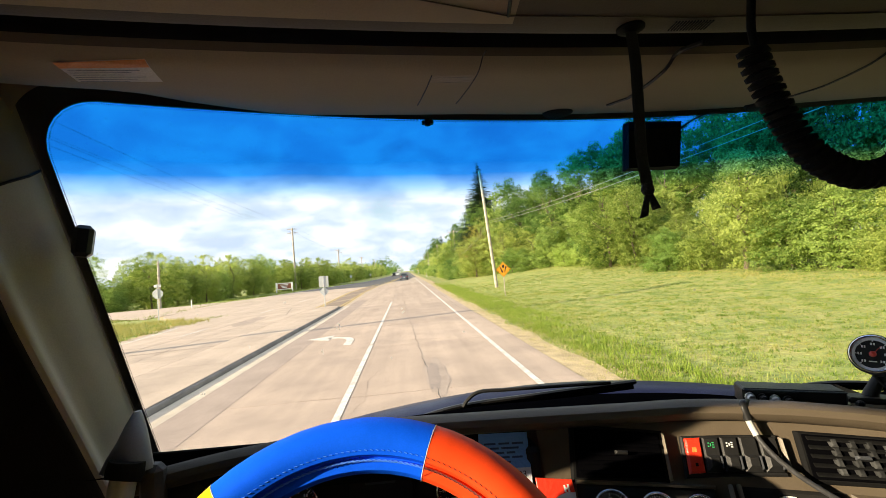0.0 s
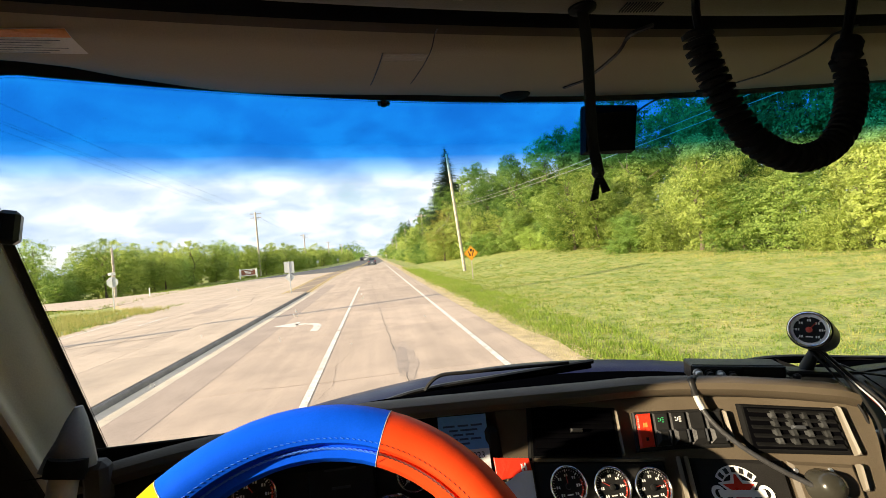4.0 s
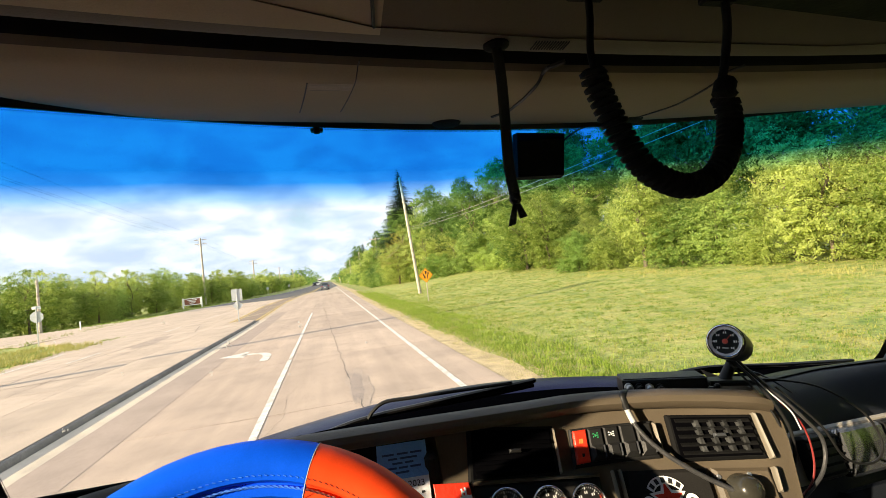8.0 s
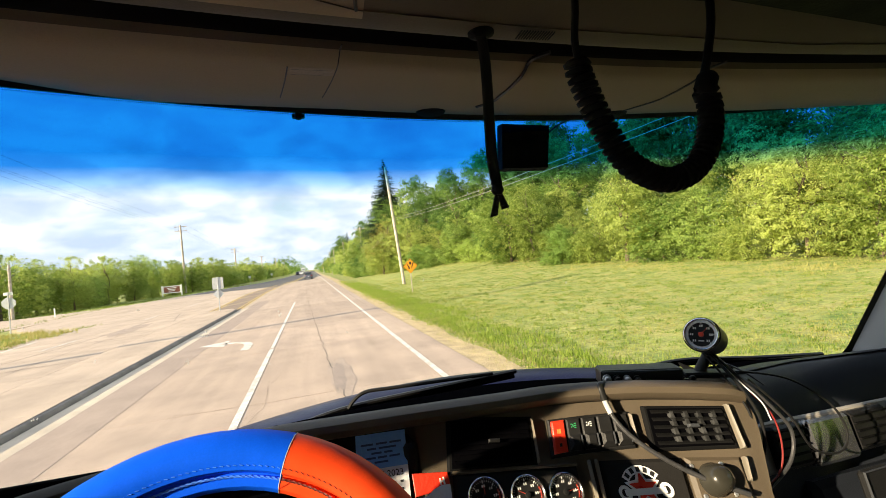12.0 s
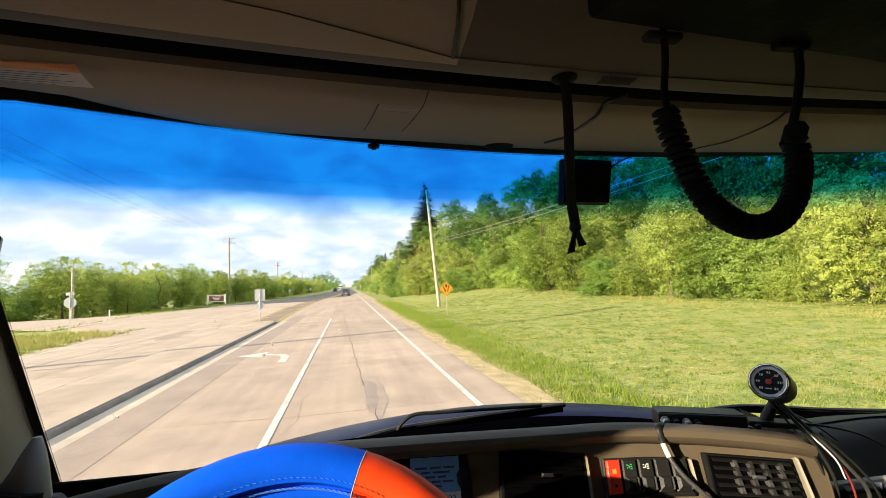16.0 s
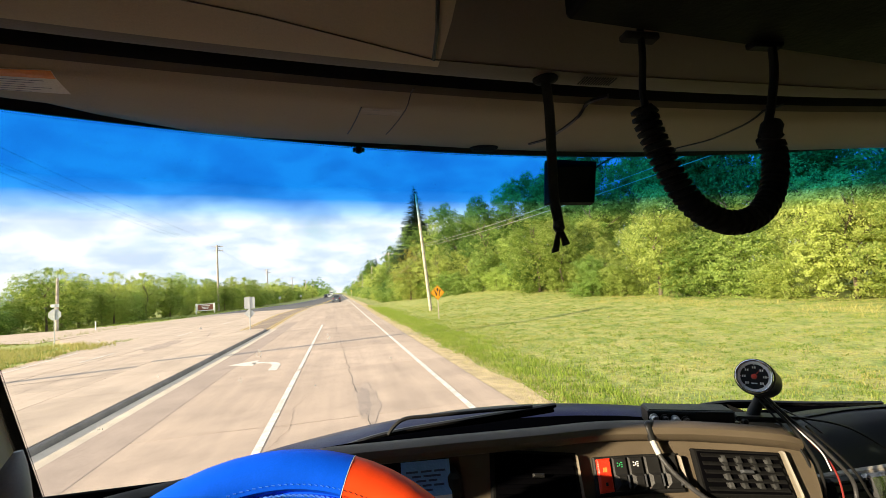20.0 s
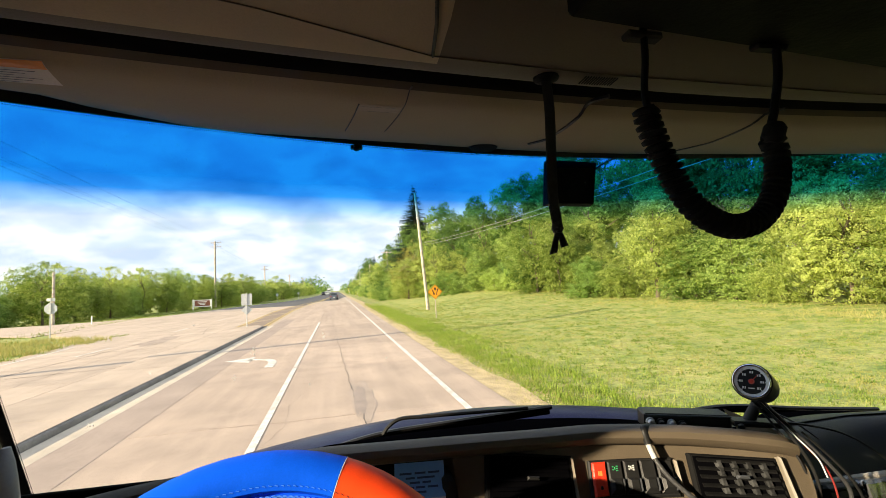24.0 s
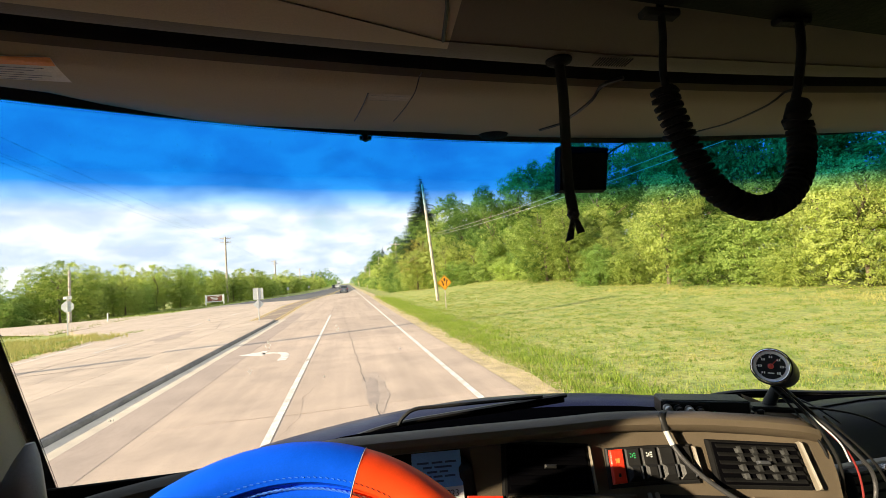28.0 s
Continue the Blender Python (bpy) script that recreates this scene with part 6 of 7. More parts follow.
# pillars, doors and the rest of the shell
for right in (False, True):
    sg = 1 if right else -1
    s = Shape()

    def trim(z, k, right=right, sg=sg):
        e = side_x(z, right)
        y = screen_y(e, z)
        w = between(z, [(1.9, 0.010), (2.05, 0.016), (2.2, 0.024), (2.5, 0.022)])
        o, d = [(0.010, -0.006), (0.0095, -0.03), (0.0115 + 0.2 * w, -0.055), (0.014 + 0.45 * w, -0.075), (0.0155 + 0.65 * w, -0.088), (0.0125 + 0.78 * w, -0.097),
                (0.0075 + 0.87 * w, -0.104), (0.005 + 0.94 * w, -0.110), (0.0055 + w, -0.1145), (0.012 + w, -0.118)][k]
        return (e + sg * o, y + d, z)

    def joint_z(k):
        return 2.336 + 0.070 * (1 - k / 9) ** 1.5

    s.grid(lambda v, k: trim(1.84 + (joint_z(k) - 1.84) * v, k), frange(0, 1, 12), list(range(10)))
    upper_trim = Shape().grid(lambda v, k: trim(joint_z(k) + (2.50 - joint_z(k)) * v, k), frange(0, 1, 5), list(range(10)))
    pl = thing("pillar_trim", (0, 0, 0), "pale grey moulded trim on the windshield pillar", "trim", kind="structure")
    # Right side: a paler copy of the trim, skylight put into its colour.
    part("moulding", s, LITTRIM if right else PILLAR, pl, smooth=True)
    part("upper_moulding", upper_trim, PILLARCOVER, pl, "dark upper pillar cover", smooth=True)
    part("joint", Shape().sweep([tuple(Vector(trim(joint_z(k), k)) - Vector((0.0008 * sg, 0.001, 0))) for k in range(9)], 0.0019, 6), BLACKPL, pl)
    # the cover carries on round the upper corner of the glass
    ring = [(x, z) for x, z in screen_outline(0.017, 14) if z > 2.36]
    ring = [(x if not right else X0 + X1 - x, z) for x, z in ring if x < X0 + 0.24]
    ring.sort(key=lambda p: math.atan2(p[1] - ZT + RC, sg * (p[0] - (X1 - RC if right else X0 + RC))))
    s = Shape()
    def corner(i, k):
        x, z = ring[i]
        ox, oz = max(0.0, sg * (x - (X1 - RC if right else X0 + RC))), max(0.0, z - ZT + RC)
        ln = math.hypot(ox, oz) or 1.0
        g = (0.0, 0.006, 0.03, 0.075)[k]
        x, z = x + sg * ox / ln * g, z + oz / ln * g
        return (x, screen_y(x, z) - (0.013, 0.018, 0.024, 0.030)[k], z)
    s.grid(corner, list(range(len(ring))), list(range(4)))
    part("corner_cover", s, PILLARCOVER, pl, smooth=True)
    # door rubber and door with its window opening
    s = Shape()

    def surround(z, k, right=right, sg=sg):
        x, y, _ = trim(z, 9)
        o = [(0.0, 0.004), (0.004, -0.006), (0.010, -0.008), (0.016, 0.0), (0.05, -0.02), (0.062, -0.035), (0.07, -0.02), (0.10, -0.05), (0.12, -0.13)][k]
        return (x + sg * o[0], y + o[1], z)

    s.grid(surround, frange(1.70, 2.52, 14), list(range(9)))
    part("door_seal", s, RUBBER, pl, smooth=True)
    xw = side_x(2.2, right) + sg * 0.105
    door = thing("door_2" if right else "door_1", (0, 0, 0), "dark truck door with a rounded window", "door", kind="structure")
    outer = [(-0.62, 0.6), (0.62, 0.6), (0.66, 1.3), (0.60, 1.95), (0.50, 2.2), (0.36, 2.44), (0.2, 2.52), (-0.62, 2.52)]
    inner = [(-0.52, 1.72), (0.44, 1.84), (0.49, 1.92), (0.48, 1.98), (0.42, 2.14), (0.30, 2.34), (0.16, 2.43), (-0.52, 2.43)]
    s = Shape()
    k = 8
    for dd in (0, 1):
        x = xw + sg * 0.045 * dd
        s.add([(x, a, b) for a, b in outer] + [(x, a, b) for a, b in inner], [(i, (i + 1) % k, k + (i + 1) % k, k + i) for i in range(k)])
    s.add([(xw + sg * 0.045 * d, a, b) for d in (0, 1) for a, b in inner], [(i, (i + 1) % k, k + (i + 1) % k, k + i) for i in range(k)])
    s.add([(xw + sg * 0.045 * d, a, b) for d in (0, 1) for a, b in outer], [(i, (i + 1) % k, k + (i + 1) % k, k + i) for i in range(k)])
    part("door_panel", s, RUBBER, door)
    rim = [(xw - sg * 0.004, a, b) for a, b in inner]
    part("window_seal", Shape().sweep(rim + rim[:1], 0.010, 6), RUBBER, door)
    g = part("window_pane", Shape().slab([(xw + sg * 0.02, a, b) for a, b in inner], (sg * 0.005, 0, 0)), SIDEGLASS, door)
    g.visible_shadow = False

XA, XB = side_x(2.2) - 0.12, side_x(2.2, True) + 0.12
s = Shape().box((XM, -1.27, 1.65), (XB - XA + 0.14, 0.06, 2.1))
solo("wall_back", s, DASHDARK, "plain dark rear wall of the cab", "wall", kind="structure")
for sg, x in ((-1, XA - 0.03), (1, XB + 0.03)):
    s = Shape().box((x, -0.94, 1.65), (0.05, 0.62, 2.1))
    solo("wall_left" if sg < 0 else "wall_right", s, DASHDARK, "plain dark side wall behind the door", "wall", kind="structure")
solo("wall_back", Shape().box((XM, -1.304, 1.65), (XB - XA + 0.14, 0.006, 2.1)), TRUCKPAINT, "dark blue painted back of the cab", "wall", kind="structure")
for sg, x in ((-1, XA - 0.059), (1, XB + 0.059)):
    solo("wall_left" if sg < 0 else "wall_right", Shape().box((x, -0.94, 1.65), (0.006, 0.72, 2.1)), TRUCKPAINT, "dark blue painted side of the cab", "wall", kind="structure")
solo("floor", Shape().box((XM, -0.2, 0.62), (XB - XA + 0.1, 2.1, 0.05)), RUBBER, "dark rubber floor of the cab", "floor", kind="structure")
s = Shape()
s.grid(lambda x, k: (x, [screen_y(x, 2.53) + 0.03, 0.42, 0.1, -0.5, -1.32][k], [2.555, 2.62, 2.69, 2.74, 2.745][k]), frange(XA - 0.07, XB + 0.07, 16), list(range(5)))
solo("roof", s, TRUCKPAINT, "dark blue painted cab roof", "roof", kind="structure", smooth=True)
s = Shape()
s.add([(XA - 0.07, 0.62, 2.5), (XA - 0.07, -1.3, 2.5), (XA - 0.07, -1.3, 2.745), (XA - 0.07, -0.5, 2.74), (XA - 0.07, 0.42, 2.62), (XA - 0.07, 0.6, 2.55)], [(0, 1, 2, 3, 4, 5)])
s.add([(XB + 0.07, 0.62, 2.5), (XB + 0.07, -1.3, 2.5), (XB + 0.07, -1.3, 2.745), (XB + 0.07, -0.5, 2.74), (XB + 0.07, 0.42, 2.62), (XB + 0.07, 0.6, 2.55)], [(0, 1, 2, 3, 4, 5)])
solo("roof_side", s, TRUCKPAINT, "dark blue side of the cab roof", "roof", kind="structure")

# clip on the pillar, grab handle
solo("pillar_clip", Shape().box((-0.412, 0.625, 2.315), (0.022, 0.03, 0.042), m=Euler((0, 0.12, 0.5)).to_matrix(), bevel=0.005), BLACKPL, "black plastic clip on the windshield pillar", "clip")
t = thing("grab_handle", (0, 0, 0), "dark grab handle bolted to the pillar with a grey end cap", "handle")
part("grip", Shape().sweep(smooth_path([(-0.380, 0.655, 2.008), (-0.383, 0.648, 1.983), (-0.388, 0.640, 1.935), (-0.394, 0.63, 1.86), (-0.40, 0.62, 1.76)], 6), 0.0165, 14), GRIP, t, smooth=True)
part("collar", Shape().sweep([(-0.380, 0.657, 2.012), (-0.382, 0.655, 2.000), (-0.384, 0.650, 1.988)], [0.0225, 0.0245, 0.0225], 16), RUBBER, t, smooth=True)
s = Shape()
s.loft([[(cx + rx * math.cos(a), cy + ry * math.sin(a), z) for a in frange(0, 2 * math.pi * 13 / 14, 13)] for cx, rx, cy, ry, z in ((-0.389, 0.036, 0.668, 0.020, 1.996), (-0.387, 0.0295, 0.670, 0.020, 2.013), (-0.384, 0.020, 0.675, 0.018, 2.034), (-0.385, 0.0125, 0.683, 0.013, 2.054), (-0.386, 0.0045, 0.690, 0.006, 2.070))])
part("mount", Shape().box((-0.362, 0.682, 1.925), (0.034, 0.026, 0.15), m=Euler((0.1, 0.06, 0)).to_matrix(), bevel=0.008), DASHGREY, t, "dark moulded base of the handle")
part("end_cap", s, CAPGREY, t, "grey-blue wedge-shaped cap", smooth=True)

# outside mirror behind the door glass
t = thing("side_mirror", (-0.83, 0.36, 1.95), "tall grey ribbed mirror housing outside the door", "mirror")
part("housing", Shape().box((0, 0, 0.10), (0.24, 0.09, 0.62), bevel=0.04), DASHGREY, t)
for k in range(15):
    part("rib", Shape().box((0, -0.046, -0.13 + 0.033 * k), (0.2, 0.008, 0.010), bevel=0.003), GALV, t)
part("bracket", Shape().rod((0.1, 0, 0.28), (0.26, 0.02, 0.30), 0.012), BLACKPL, t)
part("bracket", Shape().rod((0.1, 0, -0.1), (0.26, 0.02, -0.12), 0.012), BLACKPL, t)

# ---------------------------------------------------------------- dashboard
dash = thing("dashboard", (0, 0, 0), "brown vinyl truck dashboard with dark top, vents, gauges and switches", "dashboard")


def brow_z(x):
    return between(x, [(-0.45, 1.982), (-0.36, 1.986), (-0.25, 2.0), (-0.1, 2.014), (0.0, 2.023), (0.2, 2.019), (0.35, 2.015), (0.5, 2.013), (0.58, 2.010), (0.66, 2.003), (0.72, 1.995), (0.745, 1.986), (0.80, 1.970), (0.9, 1.958), (1.1, 1.945), (1.45, 1.935)])


def wrap(x):
    """How far the panel swings round towards the driver."""
    d = min(max(0.0, x - 0.42), 0.35)
    return 0.34 * d * d / (d + 0.06)


def brow_y(x):
    return between(x, [(-0.45, 0.665), (-0.3, 0.69), (-0.1, 0.70), (0.42, 0.70)]) - wrap(x) + between(x, [(0.72, 0.0), (0.742, 0.004), (0.752, 0.03), (0.80, 0.12), (0.9, 0.15), (1.1, 0.20), (1.45, 0.18)])


BROW = [(0.34, None), (0.20, -0.050), (0.085, -0.026), (0.040, -0.010), (0.016, -0.001), (0.006, -0.002), (-0.004, -0.008), (-0.007, -0.017), (-0.003, -0.026), (0.008, -0.032), (0.035, -0.036)]
s = Shape()
s.grid(lambda x, k: (x, min(brow_y(x) + BROW[k][0], screen_y(x, 1.9) + 0.01), brow_z(x) + (BROW[k][1] if BROW[k][1] is not None else -0.105)), frange(-0.12, 0.758, 56), list(range(4, len(BROW))))
part("brow", s, DASH, dash, "rounded brown padded ridge", smooth=True)
# Left end of the ridge, its shade put in as a darker vinyl colour.
s = Shape()
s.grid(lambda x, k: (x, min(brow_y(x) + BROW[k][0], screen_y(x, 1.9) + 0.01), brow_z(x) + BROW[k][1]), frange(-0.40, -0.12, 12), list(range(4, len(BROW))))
part("brow_end", s, material("dash_end_shaded", (0.045, 0.042, 0.036), 0.6, scale=7, vary=0.15, bump=0.15, fine=430, spec=0.2), dash, "end of the padded ridge beside the pillar, darkened as shade", smooth=True)
s = Shape()
s.grid(lambda x, k: (x, min(brow_y(x) + BROW[k][0], screen_y(x, 1.9) + 0.01), brow_z(x) + (BROW[k][1] if k > 1 else between(x, [(-0.45, -0.15), (-0.1, -0.12), (0.15, -0.085), (0.4, -0.070), (1.4, -0.080)]) * (1.0 if k == 0 else 0.5))), frange(-0.46, 1.46, 50), [0, 1, 2, 3, 4])
part("dash_top", s, DASHTOP, dash, "black dash top below the windshield", smooth=True)
NP = Vector((0, -1, 0.6)).normalized()


def pan(x, z, off=0.0):
    """A place on the sloping, curved instrument panel."""
    return Vector((x, 0.705 + 0.6 * (z - 1.97) - wrap(x), z)) + NP * off


def lerp4(q, u, v):
    """A place inside four corners (top left, top right, bottom right, bottom left)."""
    a, b, c, d = q
    return ((a[0] * (1 - u) + b[0] * u) * (1 - v) + (d[0] * (1 - u) + c[0] * u) * v, (a[1] * (1 - u) + b[1] * u) * (1 - v) + (d[1] * (1 - u) + c[1] * u) * v)


def plate4(q, o0, o1, c=0.003):
    """A plate with a chamfered rim on the panel, over four corners."""
    w = max(0.004, abs(q[1][0] - q[0][0]))
    h = max(0.004, abs(q[0][1] - q[3][1]))
    cu, cv = min(0.45, c / w), min(0.45, c / h)
    ring = [(0, 0), (0.5, 0), (1, 0), (1, 1), (0.5, 1), (0, 1)]
    inner = [(cu, cv), (0.5, cv), (1 - cu, cv), (1 - cu, 1 - cv), (0.5, 1 - cv), (cu, 1 - cv)]
    return Shape().loft([[pan(*lerp4(q, u, v), o) for u, v in r] for r, o in ((ring, o0), (ring, o1 - c), (inner, o1))])


def inside(q, u0, u1, v0, v1):
    return [lerp4(q, u0, v0), lerp4(q, u1, v0), lerp4(q, u1, v1), lerp4(q, u0, v1)]


def panel_right(z):
    return between(z, [(1.70, 0.690), (1.80, 0.706), (1.844, 0.715), (1.887, 0.731), (1.936, 0.750), (1.965, 0.750), (1.985, 0.742)])


s = Shape()
s.grid(lambda u, z: tuple(pan(0.185 + (panel_right(z) - 0.185) * min(u, 1), z, -0.004 - 0.03 * max(0, (0.03 - u) / 0.03) ** 2) + Vector((0.012, 0.05, 0)) * max(0, u - 1) * 10 + Vector((0, 0.004, 0)) * (1 if 0.97 < u <= 1 else 0)), frange(0, 0.96, 28) + [0.985, 1.0, 1.02, 1.06, 1.2, 1.35], frange(1.70, 1.992, 12))
part("panel", s, DASH, dash, "brown vinyl instrument panel", smooth=True)
# behind the wheel: recessed cluster
s = Shape()
s.box((-0.06, 0.785, 1.82), (0.52, 0.02, 0.26), bevel=0.004)
part("instrument_binnacle", s, DASHDARK, dash, "black instrument binnacle behind the wheel")
part("binnacle_side", Shape().box((0.19, 0.74, 1.84), (0.02, 0.12, 0.26), bevel=0.006), DASHDARK, dash)
part("lower_left_panel", Shape().box((-0.36, 0.73, 1.83), (0.14, 0.10, 0.26), bevel=0.02), DASHDARK, dash)
part("lower_panel", Shape().box((0.48, 0.62, 1.42), (1.9, 0.10, 0.6), bevel=0.02), DASHDARK, dash)
d = part("display", Shape().box((-0.048, 0.772, 1.89), (0.108, 0.008, 0.09), bevel=0.003), BLACKPL, dash, "dark information screen")
for k, (w, z) in enumerate(((0.06, 1.915), (0.05, 1.905), (0.03, 1.875))):
    part("writing_bar", Shape().box((-0.05, 0.7675, z), (w, 0.001, 0.004)), DASHGREY, d)


def gauge(parent, c, way, r, marks=True, needle=0.6):
    """A round dial: bezel, black face, ticks and a red needle."""
    c, way = Vector(c), Vector(way).normalized()
    g = part("gauge", Shape().lathe(c, way, [(r * 0.99, -0.004)] + [(r * (0.925 + 0.075 * math.cos(math.pi * q / 8)), 0.002 + r * 0.16 * math.sin(math.pi * q / 8)) for q in range(9)], 40), CHROME, parent, "round dial with a chrome bezel", smooth=True)
    part("face", Shape().lathe(c, way, [(r * 0.86, 0.0012), (0, 0.0012)], 28), BLACKPL, g)
    sx = way.cross(Vector((0, 0, 1))).normalized() * -1
    up = sx.cross(way) * -1
    if up.z < 0:
        up = -up
    if marks:
        s = Shape()
        for i in range(31):
            a = radians(225 - 270 * i / 30)
            dv = sx * math.cos(a) + up * math.sin(a)
            pv = sx * -math.sin(a) + up * math.cos(a)
            r0, w = (0.66, 0.026) if i % 5 == 0 else (0.73, 0.011)
            o = c + way * 0.0018
            s.add([o + dv * r * r0 - pv * r * w, o + dv * r * r0 + pv * r * w, o + dv * r * 0.8 + pv * r * w, o + dv * r * 0.8 - pv * r * w], [(0, 1, 2, 3)])
        part("ticks", s, DIALWHITE, g)
        s = Shape()
        for i in range(7):
            a = radians(225 - 45 * i)
            o = c + way * 0.0018 + (sx * math.cos(a) + up * math.sin(a)) * r * 0.53
            for k in (-0.055, 0.055):
                q = o + sx * r * k
                s.add([q - sx * r * 0.035 - up * r * 0.065, q + sx * r * 0.035 - up * r * 0.065, q + sx * r * 0.035 + up * r * 0.065, q - sx * r * 0.035 + up * r * 0.065], [(0, 1, 2, 3)])
        s.add([c + way * 0.0018 + sx * r * x + up * r * z for x, z in ((-0.16, -0.42), (0.16, -0.42), (0.16, -0.36), (-0.16, -0.36))], [(0, 1, 2, 3)])
        part("numeral_marks", s, DIALWHITE, g)
        s = Shape()
        for i in range(5):
            a0, a1 = radians(20 - 13 * i), radians(20 - 13 * (i + 0.8))
            q = [c + way * 0.0020 + (sx * math.cos(a) + up * math.sin(a)) * r * k for a, k in ((a0, 0.72), (a1, 0.72), (a1, 0.8), (a0, 0.8))]
            s.add(q, [(0, 1, 2, 3)])
        part("red_arc", s, NEEDLERED, g)
    a = needle
    dv = sx * math.cos(a) + up * math.sin(a)
    part("needle", Shape().rod(c + way * 0.003 - dv * r * 0.12, c + way * 0.003 + dv * r * 0.55, r * 0.03, r * 0.012, 5), NEEDLERED, g)
    part("hub", Shape().lathe(c + way * 0.002, way, [(r * 0.16, 0), (r * 0.14, 0.003), (0, 0.004)], 12), NEEDLERED if parent.name.startswith("gauge_pod") else BLACKPL, g)
    return g


CL = Vector((0, -1, 0.15))
for x, z, r, nd in ((-0.185, 1.882, 0.036, 2.2), (0.07, 1.882, 0.030, 0.5), (0.03, 1.80, 0.055, 1.6), (-0.14, 1.80, 0.055, 2.4), (0.135, 1.825, 0.034, 1.6)):
    gauge(dash, (x, 0.768, z), CL, r, True, nd)
part("gauge_plate", plate4([(0.249, 1.917), (0.448, 1.897), (0.430, 1.74), (0.225, 1.76)], -0.004, 0.003, 0.004), DASHDARK, dash, "dark plate holding three round gauges")
part("gauge_plate_lip", plate4([(0.246, 1.921), (0.449, 1.901), (0.4485, 1.8965), (0.2455, 1.9165)], -0.004, 0.005, 0.002), DASH, dash)
for x, z, nd in ((0.290, 1.883, 1.57), (0.355, 1.875, 2.6), (0.416, 1.868, 0.1)):
    gauge(dash, pan(x, z, 0.004), NP, 0.0285, True, nd)
# the two vents of the panel
def vent(q, open_):
    big = inside(q, -0.05, 1.05, -0.08, 1.08)
    fr = part("air_vent", plate4(big, -0.004, 0.003, 0.003), RUBBER, dash, "black louvred air vent")
    # Well coloured near-black for its depth; left vent's slats blackened as if shaded.
    part("well", plate4(q, 0.0, 0.0038, 0.0005), DASHTOP, fr)
    for k in range(5):
        v = (k + 0.5) / 5
        a, b = pan(*lerp4(q, 0.03, v), 0.0065), pan(*lerp4(q, 0.97, v), 0.0065)
        m = pan(*lerp4(q, 0.5, v), 0.0065)
        s = Shape()
        s.sweep([a, m, b], 0.0042, 6, flat=0.3, up=(0, -0.5, 1))
        part("slat", s, RUBBER if open_ else DASHTOP, fr)
    for k in range(4 if open_ else 0):
        for j in range(4):
            u, v = 0.245 + 0.178 * k + 0.008 * ((k + j) % 2), (0.18, 0.38, 0.61, 0.81)[j]
            h = 0.088 + 0.008 * ((k * 3 + j) % 3)
            s = plate4([lerp4(q, u, v - h), lerp4(q, u + 0.080, v - h - 0.008), lerp4(q, u + 0.092, v + h), lerp4(q, u + 0.016, v + h + 0.006)], 0.004, 0.0095, 0.0022)
            part("fin", s, FIN, fr)
    part("thumb_tab", plate4(inside(q, 0.44, 0.58, 0.46, 0.54), 0.010, 0.017, 0.002), DASHGREY if open_ else BLACKPL, fr)
    return fr


vent([(0.262, 1.983), (0.392, 1.966), (0.381, 1.912), (0.249, 1.923)], False)
vent([(0.587, 1.963), (0.700, 1.956), (0.691, 1.907), (0.576, 1.910)], True)


def trim_strip(q):
    part("trim_strip", plate4(q, -0.002, 0.009, 0.0028), SATIN, dash, "satin silver strip")


trim_strip([(0.396, 1.966), (0.399, 1.965), (0.390, 1.909), (0.3868, 1.909)])
trim_strip([(0.7065, 1.961), (0.7105, 1.960), (0.7035, 1.902), (0.6992, 1.902)])
trim_strip([(0.5555, 1.958), (0.560, 1.957), (0.554, 1.917), (0.549, 1.918)])
# switches
BANK = [(0.427, 1.958), (0.553, 1.959), (0.546, 1.915), (0.416, 1.913)]
part("switch_frame", plate4(inside(BANK, -0.02, 1.02, -0.06, 1.06), -0.004, 0.003, 0.002), BLACKPL, dash, "row of rocker switches, one red")
for k in range(5):
    q = inside(BANK, 0.01 + 0.198 * k, 0.185 + 0.198 * k, 0.03, 0.97)
    sw = part("rocker_switch", plate4(q, 0.002, 0.009, 0.002), REDPL if k == 0 else BLACKPL, dash, "red rocker switch" if k == 0 else "black rocker switch")
    if k:
        part("rocker_edge", plate4(inside(q, 0.08, 0.92, 0.52, 0.95), 0.008, 0.013, 0.004), BLACKPL, sw)
        part("rocker_rim", plate4(inside(q, 0.86, 0.93, 0.56, 0.94), 0.009, 0.0136, 0.0004), DASHGREY, sw)
    if k in (1, 2):
        for u, v, w, h in ((0.28, 0.16, 0.08, 0.035), (0.28, 0.25, 0.08, 0.035), (0.42, 0.18, 0.06, 0.09), (0.54, 0.15, 0.13, 0.03), (0.54, 0.215, 0.13, 0.03), (0.54, 0.28, 0.13, 0.03)):
            part("symbol", plate4(inside(q, u, u + w, v, v + h), 0.0088, 0.0095, 0.0002), GREENLED if k == 1 else DIALWHITE, sw)
    if k == 0:
        part("symbol", plate4(inside(q, 0.35, 0.65, 0.28, 0.42), 0.0088, 0.0095, 0.0002), LABELORANGE, sw)
        part("lock_hole", plate4(inside(q, 0.42, 0.6, 0.72, 0.82), 0.0088, 0.0095, 0.0002), BLACKPL, sw)
# badge plate with a star
bp = part("badge_plate", plate4([(0.486, 1.900), (0.606, 1.896), (0.580, 1.745), (0.456, 1.745)], -0.003, 0.004, 0.005), DASHDARK, dash, "dark plate with a red star emblem")
trim_strip([(0.468, 1.902), (0.470, 1.902), (0.448, 1.76), (0.446, 1.76)])
trim_strip([(0.479, 1.902), (0.481, 1.902), (0.459, 1.76), (0.457, 1.76)])
sc = (0.534, 1.862)


